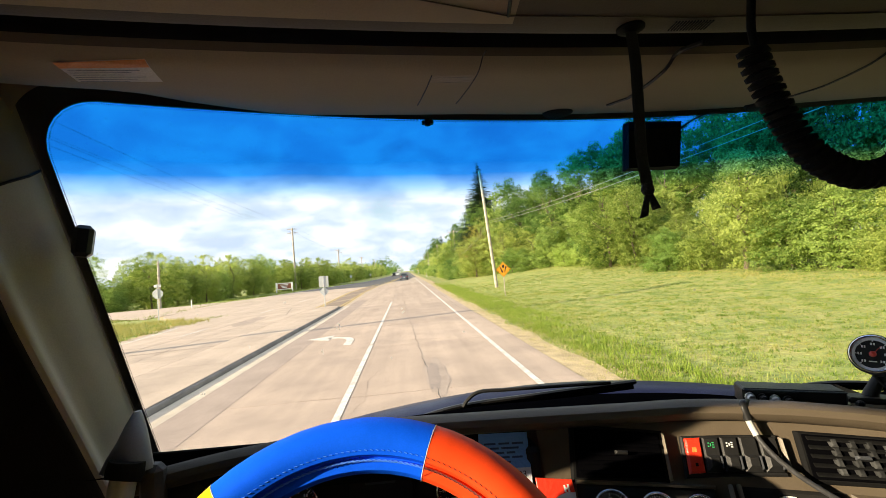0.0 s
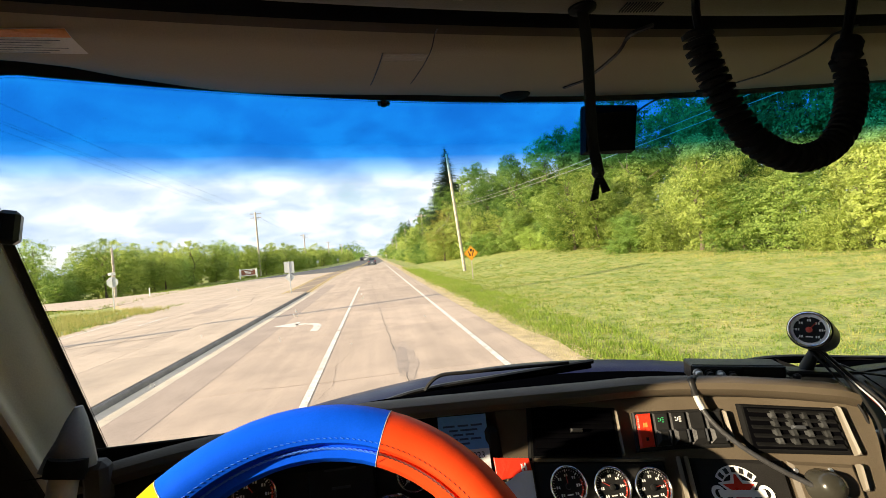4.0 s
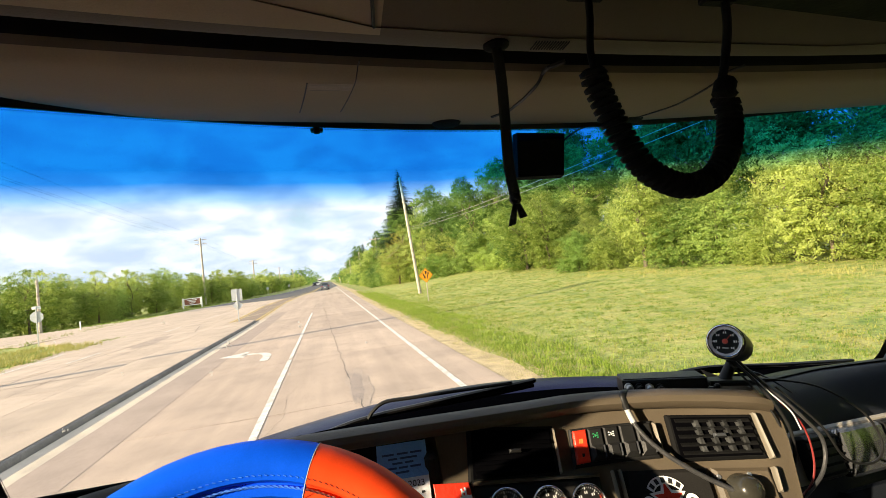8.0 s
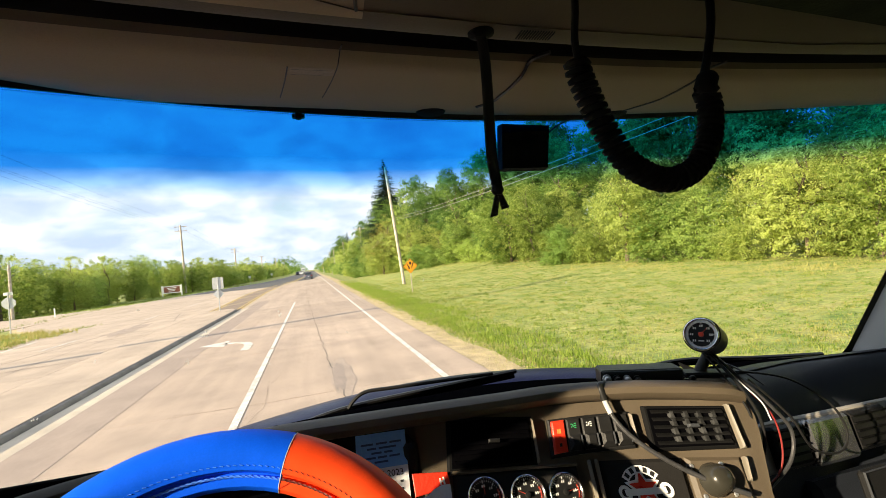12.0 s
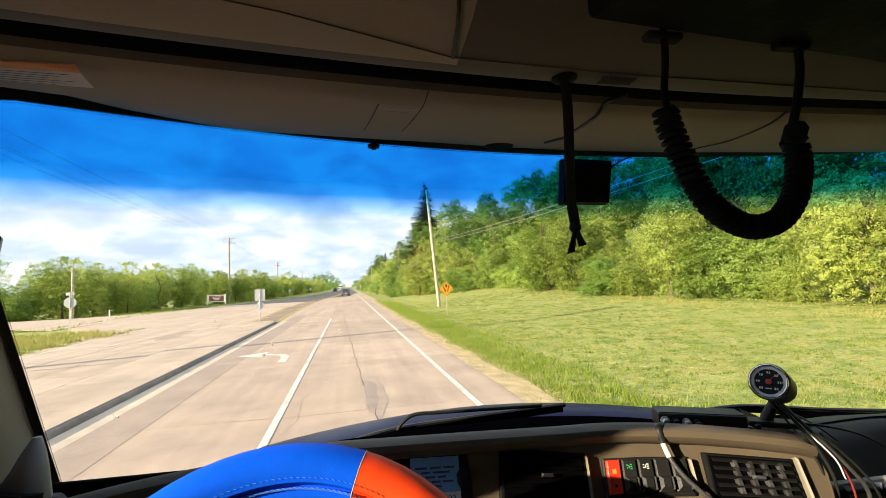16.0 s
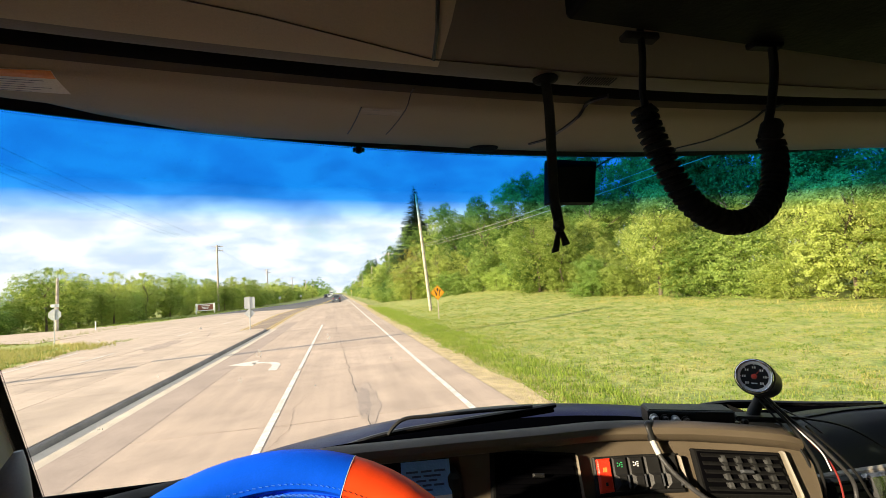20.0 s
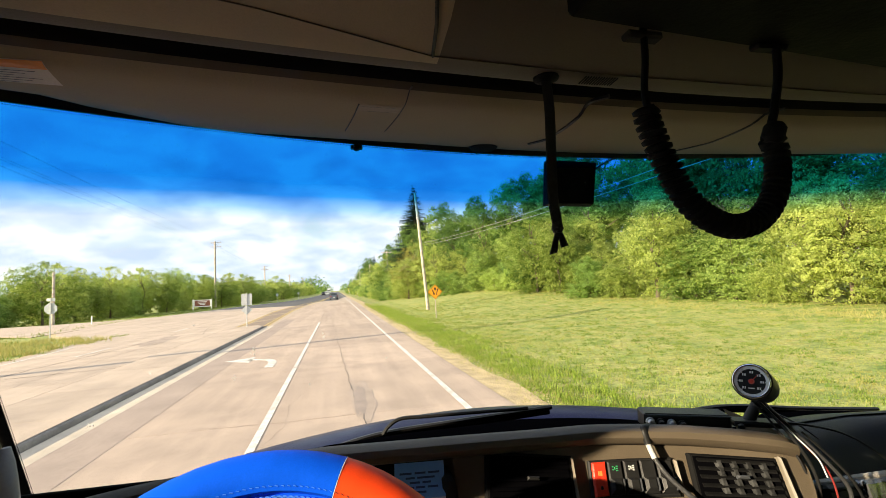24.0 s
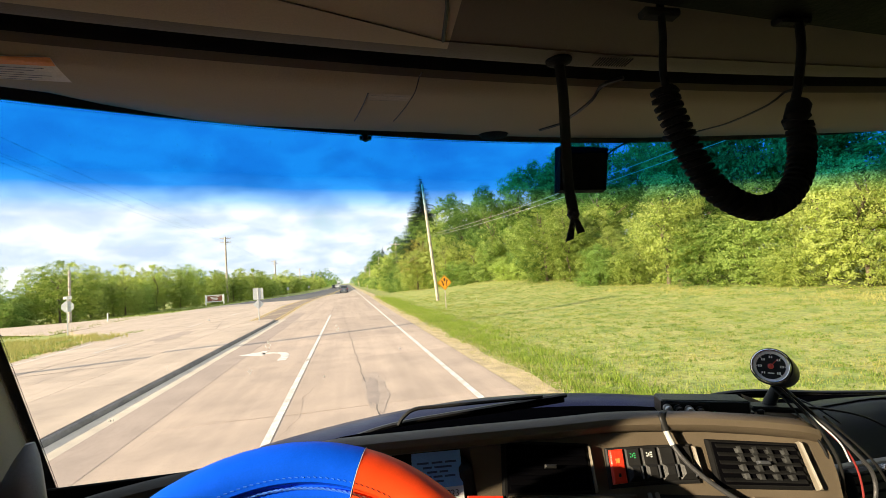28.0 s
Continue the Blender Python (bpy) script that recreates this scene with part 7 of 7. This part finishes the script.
def star(r, k=0.42, n=5):
    return [(sc[0] + (r if i % 2 == 0 else r * k) * math.sin(math.pi * i / n), sc[1] + (r if i % 2 == 0 else r * k) * math.cos(math.pi * i / n)) for i in range(2 * n)]


part("emblem_outline", Shape().slab([pan(x, z, 0.0042) for x, z in star(0.027, 0.5)], NP * 0.0005), DIALWHITE, bp)
part("emblem_star", Shape().slab([pan(x, z, 0.0050) for x, z in star(0.021)], NP * 0.0005), REDPL, bp)
ARC = [radians(a) for a in frange(38, 142, 14)]
BAN = (sc[0], sc[1] - 0.006)
part("emblem_banner", Shape().slab([pan(BAN[0] + 0.034 * math.cos(a), BAN[1] + 0.034 * math.sin(a), 0.0055) for a in ARC] + [pan(BAN[0] + 0.0240 * math.cos(a), BAN[1] + 0.0240 * math.sin(a), 0.0055) for a in ARC[::-1]], NP * 0.0005), DIALWHITE, bp)
for k in range(5):
    a = radians(130 - 20 * k)
    c_, d_ = Vector((math.cos(a), math.sin(a))), Vector((-math.sin(a), math.cos(a)))
    part("writing_bar", Shape().slab([pan(BAN[0] + c_.x * r_ + d_.x * w_, BAN[1] + c_.y * r_ + d_.y * w_, 0.0061) for r_, w_ in ((0.0258, -0.0027), (0.0258, 0.0027), (0.0322, 0.0027), (0.0322, -0.0027))], NP * 0.0003), BLACKPRINT, bp)
part("emblem_bar", Shape().slab([pan(sc[0] + x, sc[1] + z - 0.003, 0.0058) for x, z in ((-0.030, -0.005), (0.030, -0.005), (0.030, 0.003), (-0.030, 0.003))], NP * 0.0004), DIALWHITE, bp)
for sx_ in (-1, 1):
    s = Shape()
    ring_ = [(sc[0] + sx_ * 0.030 + r_ * math.cos(a), sc[1] - 0.004 + r_ * math.sin(a)) for r_ in (0.0095, 0.0050) for a in frange(0, 2 * math.pi * 17 / 18, 17)]
    s.add([pan(x, z, 0.0063) for x, z in ring_], [(k, (k + 1) % 18, 18 + (k + 1) % 18, 18 + k) for k in range(18)])
    part("emblem_ring", s, DIALWHITE, bp)
# round valve knob plate
kn = part("valve_plate", plate4([(0.612, 1.896), (0.690, 1.892), (0.672, 1.76), (0.590, 1.76)], -0.003, 0.004, 0.005), DASH, dash)
trim_strip([(0.694, 1.892), (0.697, 1.891), (0.688, 1.862), (0.685, 1.863)])
part("valve_knob", Shape().lathe(pan(0.636, 1.866, 0.003), NP, [(0.024, 0), (0.024, 0.006), (0.021, 0.012), (0.020, 0.020), (0.016, 0.028), (0.009, 0.032), (0, 0.033)], 28), KNOB, kn, "round olive-grey glossy knob", smooth=True)
for k in range(4):
    a = 0.8 + k * math.pi / 2
    part("screw", Shape().lathe(pan(0.636 + 0.030 * math.cos(a), 1.866 + 0.026 * math.sin(a), 0.004), NP, [(0.004, 0), (0.003, 0.002), (0, 0.002)], 8), GALV, kn)

# passenger side of the dash
s = Shape()
s.grid(lambda x, k: (x, brow_y(x) + [0.10, 0.03, 0.0, -0.02, -0.035, -0.06, -0.09][k], brow_z(x) + [-0.02, -0.002, -0.008, -0.03, -0.05, -0.12, -0.30][k]), frange(0.79, 1.45, 18), list(range(7)))
part("passenger_side", s, DASHNAVY, dash, "dark grey padded dash before the passenger seat", smooth=True)
tb = Euler((-0.28, 0.06, 0.10)).to_matrix()
part("trim_band", Shape().box((1.10, 0.700, 1.828), (0.56, 0.012, 0.086), m=tb, bevel=0.004), PILLAR, dash, "grey trim band across the passenger side")
for x0, w in ((0.890, 0.085), (1.125, 0.12), (1.30, 0.13)):
    y0, z0 = 0.682 + 0.10 * (x0 - 1.0), 1.829 - 0.06 * (x0 - 1.1)
    v = part("side_vent", Shape().box((x0, y0, z0), (w, 0.03, 0.074), m=tb, bevel=0.005), BLACKPL, dash, "black louvred side vent")
    for k in range(5):
        part("slat", Shape().box(Vector((x0, y0, z0)) + tb @ Vector((0, -0.017, -0.028 + 0.014 * k)), (w - 0.01, 0.006, 0.003), m=tb), RUBBER, v)
part("trim_plate", Shape().box((0.998, 0.675, 1.834), (0.124, 0.026, 0.080), m=tb, bevel=0.006), GLOSSPLATE, dash, "satin pale plate between the side vents")
part("glovebox", Shape().box((1.14, 0.66, 1.69), (0.42, 0.04, 0.15), m=Euler((-0.25, 0, 0)).to_matrix(), bevel=0.012), DASHNAVY, dash)

lt = part("latch", Shape().box((1.048, 0.634, 1.757), (0.085, 0.012, 0.055), m=Euler((-0.25, 0.05, 0.1)).to_matrix(), bevel=0.006), BLACKPL, dash, "black glovebox latch")
part("latch_rim", Shape().sweep([Vector((1.048, 0.626, 1.759)) + Euler((-0.25, 0.05, 0.1)).to_matrix() @ Vector(q) for q in ((-0.038, 0, -0.024), (0.038, 0, -0.024), (0.038, 0, 0.024), (-0.038, 0, 0.024), (-0.038, 0, -0.024))], 0.0022, 5), DASHGREY, lt)

# Added black plate: blocks light leaking through the gap under the brow.
part("cluster_shade", Shape().box((-0.12, 0.742, 1.955), (0.66, 0.006, 0.075), bevel=0.002), RUBBER, dash, "black filler plate closing the gap above the dials")

# card tucked into the panel
t = thing("calendar_card", (0, 0, 0), "pale blue and white calendar card tucked beside the dials", "card")
C0 = Vector((0.111, 0.708, 1.988))
cu, cv = Vector((0.0755, -0.002, -0.002)), Vector((-0.006, -0.050, -0.086))
cn = cu.cross(cv).normalized()
if cn.y > 0:
    cn = -cn


def card(u0, u1, v0, v1, k):
    return Shape().slab([C0 + cu * u + cv * v + cn * 0.0004 * k for u, v in ((u0, v0), (u1, v0), (u1, v1), (u0, v1))], cn * 0.0004)


part("sheet", card(0, 1, 0, 1, 0), CARDWHITE, t)
part("blue_half", card(0, 1, 0, 0.5, 1), CARDBLUE, t)
for r, row in enumerate(((0.10, 0.34, 0.40, 0.62, 0.67, 0.90), (0.22, 0.40, 0.45, 0.80), (0.30, 0.50, 0.55, 0.72), (0.18, 0.38, 0.42, 0.60, 0.65, 0.86), (0.35, 0.62))):
    for u0, u1 in zip(row[::2], row[1::2]):
        part("writing_bar", card(u0, u1, 0.14 + 0.065 * r, 0.168 + 0.065 * r, 2), INK, t)
tx = Matrix.Translation(C0 + cu * 0.55 + cv * 0.59 + cn * 0.0008) @ Matrix((cu.normalized(), -cv.normalized(), cn)).transposed().to_4x4()
words("JULY 2023", 0.0125, BLACKPRINT, t, tx, depth=0.0001)
for r in range(3):
    for k in range(6):
        part("day_mark", card(0.1 + 0.145 * k, 0.16 + 0.145 * k, 0.70 + 0.1 * r, 0.73 + 0.1 * r, 2), BLACKPRINT, t)
t = thing("red_tag", (0, 0, 0), "red card and torn white slip stuck in the dash", "tag")
TAG = [(0.187, 1.927), (0.240, 1.921), (0.241, 1.903), (0.187, 1.900)]
part("tag", plate4(TAG, 0.006, 0.009, 0.001), REDPL, t)
for u, v, w, h in ((0.72, 0.35, 0.05, 0.4), (0.82, 0.3, 0.05, 0.45), (0.76, 0.5, 0.1, 0.1)):
    part("writing_bar", plate4(inside(TAG, u, u + w, v, v + h), 0.009, 0.0095, 0.0001), DIALWHITE, t)
part("slip", Shape().slab([pan(x, z, 0.012) for x, z in ((0.192, 1.896), (0.206, 1.899), (0.215, 1.904), (0.228, 1.907), (0.240, 1.906), (0.236, 1.85), (0.19, 1.85))], NP * 0.0006), CARDWHITE, t)

# black control box on the dash
t = thing("control_box", Matrix.Translation((0.620, 0.713, 2.001)) @ pose(0, 0, 0, 0, 2, -21), "flat black electronic box on the dash top with a cable", "electronic box")
part("case", Shape().box((0, 0, 0.004), (0.140, 0.05, 0.029), bevel=0.003), BLACKPL, t)
part("front", Shape().box((-0.030, -0.027, 0.003), (0.074, 0.006, 0.025), bevel=0.002), DASHDARK, t)
part("lid_edge", Shape().box((0.0, -0.0265, 0.0165), (0.138, 0.003, 0.002), bevel=0.0008), DASHGREY, t)
for k in range(4):
    x = -0.062 + 0.017 * k
    part("connector", Shape().lathe((x, -0.030, 0.006 - 0.001 * k), (0, -1, 0), [(0.0075, 0), (0.0075, 0.004), (0.0055, 0.005), (0.0055, 0.014), (0.003, 0.015), (0, 0.015)], 12), GALV if k in (0, 2) else BLACKPL, t)
part("indicator", Shape().rod((0.012, -0.030, 0.0), (0.012, -0.0315, 0.0), 0.0018), GREENLED, t)
t = thing("grey_cable", (0, 0, 0), "dark grey cable with a pale sleeve drooping across the dash", "cable")
CABLE = [(0.535, 0.690, 2.006), (0.520, 0.680, 2.006), (0.521, 0.673, 1.985), (0.522, 0.660, 1.966), (0.532, 0.645, 1.944), (0.546, 0.629, 1.926), (0.565, 0.614, 1.909), (0.587, 0.597, 1.893), (0.609, 0.582, 1.880), (0.636, 0.565, 1.867), (0.667, 0.548, 1.854)]
part("sheath", Shape().sweep(smooth_path(CABLE[1:], 8), 0.0038, 10), DARKCABLE, t, smooth=True)
part("sleeve", Shape().sweep(smooth_path(CABLE[1:4], 8), 0.0048, 10), PALESLEEVE, t, smooth=True)
part("elbow", Shape().sweep(smooth_path(CABLE[:3], 6), 0.0062, 10), BLACKPL, t, smooth=True)

# gauge in its pod
t = thing("gauge_pod", (0.702, 0.64, 2.0), "single round gauge in a black cup on a dash bracket", "gauge")
ga = Vector((-0.82, -0.52, 0.32)).normalized()
gc = Vector((0, 0, 0.0745))
part("cup", Shape().lathe(gc, ga, [(0.0, -0.070), (0.020, -0.069), (0.026, -0.056), (0.0285, -0.02), (0.0295, 0.003), (0.0295, 0.007), (0.0275, 0.007), (0.0268, 0.0)], 32), BLACKPL, t, smooth=True)
gd = gauge(t, gc + ga * 0.006, ga, 0.0280, True, 0.9)
part("inner_ring", Shape().lathe(gc + ga * 0.0075, ga, [(0.0238, 0.0), (0.0236, 0.0018), (0.0205, 0.0015), (0.0203, 0.0)], 32), BEZEL, gd)
part("foot", Shape().sweep([gc - ga * 0.035 + Vector((0, 0, -0.02)), (0.018, 0.03, 0.012), (0.014, 0.03, 0.0)], [0.008, 0.010, 0.012], 10), BLACKPL, t, smooth=True)
part("base", Shape().box((0.020, 0.024, 0.002), (0.085, 0.036, 0.009), m=Euler((0, 0.06, -0.35)).to_matrix(), bevel=0.003), BLACKPL, t)
for k in range(2):
    part("nut", Shape().lathe((-0.016 + 0.05 * k, 0.016, -0.002), (0, 0, 1), [(0.006, 0), (0.006, 0.005), (0.003, 0.007), (0, 0.007)], 6), BLACKPL, t)
WIRES = [([(0.72, 0.66, 2.045), (0.735, 0.62, 2.0), (0.755, 0.60, 1.945), (0.757, 0.595, 1.90), (0.735, 0.59, 1.86), (0.705, 0.588, 1.835)], 0.0026, BLACKPL, "black"),
         ([(0.722, 0.66, 2.05), (0.75, 0.625, 2.0), (0.79, 0.60, 1.945), (0.812, 0.592, 1.905), (0.795, 0.588, 1.86), (0.735, 0.585, 1.825)], 0.0030, DARKCABLE, "dark grey"),
         ([(0.724, 0.66, 2.05), (0.752, 0.622, 1.99), (0.782, 0.60, 1.94), (0.788, 0.592, 1.89), (0.772, 0.588, 1.85), (0.725, 0.585, 1.828)], 0.0016, REDWIRE, "red"),
         ([(0.72, 0.66, 2.048), (0.745, 0.62, 1.995), (0.768, 0.602, 1.96), (0.778, 0.597, 1.93)], 0.0013, WHITEWIRE, "white"),
         ([(0.735, 0.67, 2.0), (0.80, 0.65, 1.995), (0.87, 0.63, 1.975), (0.935, 0.615, 1.925), (0.95, 0.605, 1.875), (0.92, 0.60, 1.85), (0.86, 0.598, 1.868), (0.82, 0.60, 1.93), (0.765, 0.62, 1.995)], 0.0020, BLACKPL, "black"),
         ([(0.716, 0.66, 2.04), (0.728, 0.63, 2.0), (0.742, 0.605, 1.95), (0.748, 0.60, 1.90), (0.738, 0.59, 1.85)], 0.0018, BLACKPL, "black"),
         ([(0.76, 0.70, 2.02), (0.79, 0.66, 2.0), (0.81, 0.63, 1.975)], 0.0016, DARKCABLE, "dark grey"),
         ([(0.70, 0.585, 1.84), (0.72, 0.585, 1.85), (0.745, 0.586, 1.845)], 0.0016, REDWIRE, "red")]
for pts, r, m, col in WIRES:
    solo("gauge_wire", Shape().sweep(smooth_path(pts, 8), r, 7), m, "thin %s gauge wire looping down the dash" % col, "wire", "wires at the gauge", smooth=True)

# ---------------------------------------------------------------- steering wheel
WC, WT = Vector((-0.039, 0.391, 1.881)), 0.577
wu, wn = Vector((0, math.sin(WT), math.cos(WT))), Vector((0, -math.cos(WT), math.sin(WT)))
RW, RR = 0.2085, 0.0265
t = thing("steering_wheel", WC, "steering wheel in a stitched blue, red, yellow and black cover", "steering wheel")


def rim_point(a, b, r=RR, ex=0.0):
    o = Vector((math.sin(a), 0, 0)) + wu * math.cos(a)
    k = 1 + 0.10 * math.cos(2 * b)
    return o * (RW + r * k * math.cos(b)) + wn * (r * math.sin(b)) + wn * ex


A0 = 0.36
for a0, a1, m, lab in ((A0, A0 + 1.08, REDLEATHER, "red leather"), (A0 - 1.06, A0, BLUELEATHER, "blue leather"), (A0 - 2.08, A0 - 1.06, YELLOWLEATHER, "yellow leather"), (A0 + 1.08, A0 + 2.10, BLACKLEATHER, "black leather"), (A0 + 2.10, A0 + 3.15, BLUELEATHER, "blue leather"), (A0 + 3.15, A0 + 4.2032, REDLEATHER, "red leather")):
    s = Shape()
    nb = 20

    def tuck(a, k):
        b = 2 * math.pi * k / nb
        # groove of the stitched seam on the inner face
        g = math.exp(-((b - 2.55) / 0.13) ** 2)
        return rim_point(a, b, RR * (1 - 0.33 * g) * (1 + 0.004 * math.sin(a * 60)))

    s.grid(tuck, frange(a0 + 0.003, a1 - 0.003, 36), list(range(nb + 1)))
    seg = part("cover", s, m, t, lab + " cover", smooth=True)
    s = Shape()
    k = int((a1 - a0) * RW / 0.0062)
    for i in range(k):
        a = a0 + (a1 - a0) * (i + 0.5) / k
        p, q = rim_point(a - 0.010, 2.02, RR * 1.003), rim_point(a + 0.005, 2.05, RR * 1.003)
        s.rod(p, q, 0.00045, n=4)
    part("stitching", s, BLUETHREAD if m is BLUELEATHER else DARKTHREAD, seg)
    s = Shape()
    for o in (0.0, math.pi):
        s.sweep([rim_point(a0 + (a1 - a0) * i / (k * 2), 2.53 + 0.035 * math.sin(i * 1.6 + o), RR * (0.845 + 0.02 * math.cos(i * 1.6 + o))) for i in range(k * 2 + 1)], 0.0008, 4)
    part("lacing", s, BLUETHREAD if m is BLUELEATHER else DARKTHREAD, seg)
    part("joint", Shape().sweep([rim_point(a1, 2 * math.pi * i / 24, RR * 1.003) for i in range(25)], 0.00042, 5), WHITEWIRE, seg)
part("hub", Shape().lathe(wn * -0.09, wn, [(0.0, 0.05), (0.05, 0.05), (0.085, 0.04), (0.09, 0.02), (0.085, 0.0), (0.0, 0.0)], 28), BLACKPL, t, smooth=True)
for a in (1.75, -1.75, 2.6, -2.6):
    part("spoke", Shape().sweep([wn * -0.07 + rim_point(a, 0, 0) * 0.3, wn * -0.05 + rim_point(a, 0, 0) * 0.65, rim_point(a, 0, 0) * 0.97], [0.022, 0.016, 0.014], 8, flat=0.5, up=tuple(wn)), BLACKPL, t, smooth=True)
part("column", Shape().rod(wn * -0.08, wn * -0.36, 0.045, 0.055, 14), BLACKPL, t, smooth=True)

# ---------------------------------------------------------------- wipers, cowl, hood and the running gear
def wiper(pts, label):
    t = thing("wiper", (0, 0, 0), label, "wiper")
    part("arm", Shape().sweep(smooth_path(pts, 6), [0.011] * (6 * (len(pts) - 1) + 1), 8, flat=0.5, up=(0, 0.3, 1)), BLACKPL, t)
    q = [Vector(p) + Vector((0, 0.012, -0.012)) for p in pts]
    part("blade", Shape().sweep(smooth_path(q, 6), 0.007, 6), RUBBER, t)
    return t


near_wiper = wiper([(-0.03, 0.985, 1.928), (0.10, 1.0, 1.952), (0.28, 1.005, 1.962), (0.50, 1.0, 1.974)], "black wiper arm lying along the bottom of the windshield")
wiper([(0.86, 1.03, 1.922), (1.0, 1.03, 1.925), (1.2, 1.0, 1.908), (1.40, 0.97, 1.895)], "black wiper blade resting low on the glass")
part("arm_rod", Shape().sweep(smooth_path([(0.112, 0.985, 1.955), (0.124, 0.985, 1.970), (0.150, 0.985, 1.984), (0.205, 0.985, 1.984), (0.330, 0.986, 1.982), (0.440, 0.99, 1.979)], 5), 0.0042, 7), BLACKPL, near_wiper, smooth=True)
t = thing("hood", (0, 0, 0), "long dark blue truck hood sloping away below the windshield", "hood")
s = Shape()


def hood_at(y, u):
    x = XM + u * (0.98 - 0.10 * (y - 0.9) / 1.5)
    drop = 0.14 * abs(u + 0.10) ** 1.9 + 0.30 * max(0, abs(u) - 0.82) / 0.18
    crown = between(y, [(0.9, 1.865), (1.05, 1.905), (1.2, 1.931), (1.35, 1.903), (1.7, 1.765), (2.2, 1.55), (2.45, 1.40)])
    return (x, max(y, screen_y(x, 1.88) + 0.02), crown - drop)


s.grid(hood_at, [0.9, 0.98, 1.05, 1.15, 1.25, 1.35, 1.5, 1.7, 1.95, 2.2, 2.35, 2.45], frange(-1, 1, 24))
part("panel", s, TRUCKPAINT, t, smooth=True)
s = Shape()
for sg in (-1, 1):
    s.grid(lambda y, k, sg=sg: (XM + sg * (0.98 - 0.10 * (y - 0.9) / 1.5), y, [hood_at(y, sg)[2], 1.2, 0.75][k]), [0.62, 0.9, 1.35, 1.95, 2.45], [0, 1, 2])
part("flank", s, TRUCKPAINT, t, smooth=True)
part("nose", Shape().box((XM, 2.46, 0.98), (1.60, 0.08, 0.72), bevel=0.03), TRUCKPAINT, t)
gr = part("grille", Shape().box((XM, 2.51, 1.0), (0.95, 0.03, 0.62), bevel=0.02), CHROME, t)
for k in range(9):
    part("bar", Shape().box((XM, 2.53, 0.74 + 0.065 * k), (0.9, 0.02, 0.02), bevel=0.004), BLACKPL, gr)
for sg in (-1, 1):
    part("headlight", Shape().box((XM + sg * 0.65, 2.5, 0.9), (0.28, 0.06, 0.2), bevel=0.03), HEADLAMP, t)
t = thing("truck_chassis", (0, 0, 0), "dark steel chassis of the truck on its wheels", "chassis")
for sg in (-1, 1):
    part("rail", Shape().box((XM + sg * 0.42, 0.3, 0.66), (0.09, 4.6, 0.26), bevel=0.01), BLACKPL, t)
    wheel_part(t, XM + sg * 1.02, 1.55, 0.5, 0.3)
    wheel_part(t, XM + sg * 0.98, -1.5, 0.5, 0.55)
part("bumper", Shape().box((XM, 2.62, 0.55), (2.3, 0.16, 0.36), bevel=0.05), CHROME, t)
part("cowl", Shape().box((XM, 0.96, 1.30), (1.95, 0.06, 1.10), bevel=0.01), BLACKPL, t)
part("axle", Shape().rod((XM - 1.0, 1.55, 0.5), (XM + 1.0, 1.55, 0.5), 0.06), BLACKPL, t)
part("axle", Shape().rod((XM - 0.9, -1.5, 0.5), (XM + 0.9, -1.5, 0.5), 0.08), BLACKPL, t)

# set the whole truck down on the road
for ob in list(bpy.data.objects):
    if ob.name not in outdoors and ob.parent is None:
        ob.matrix_basis = TRUCK @ ob.matrix_basis
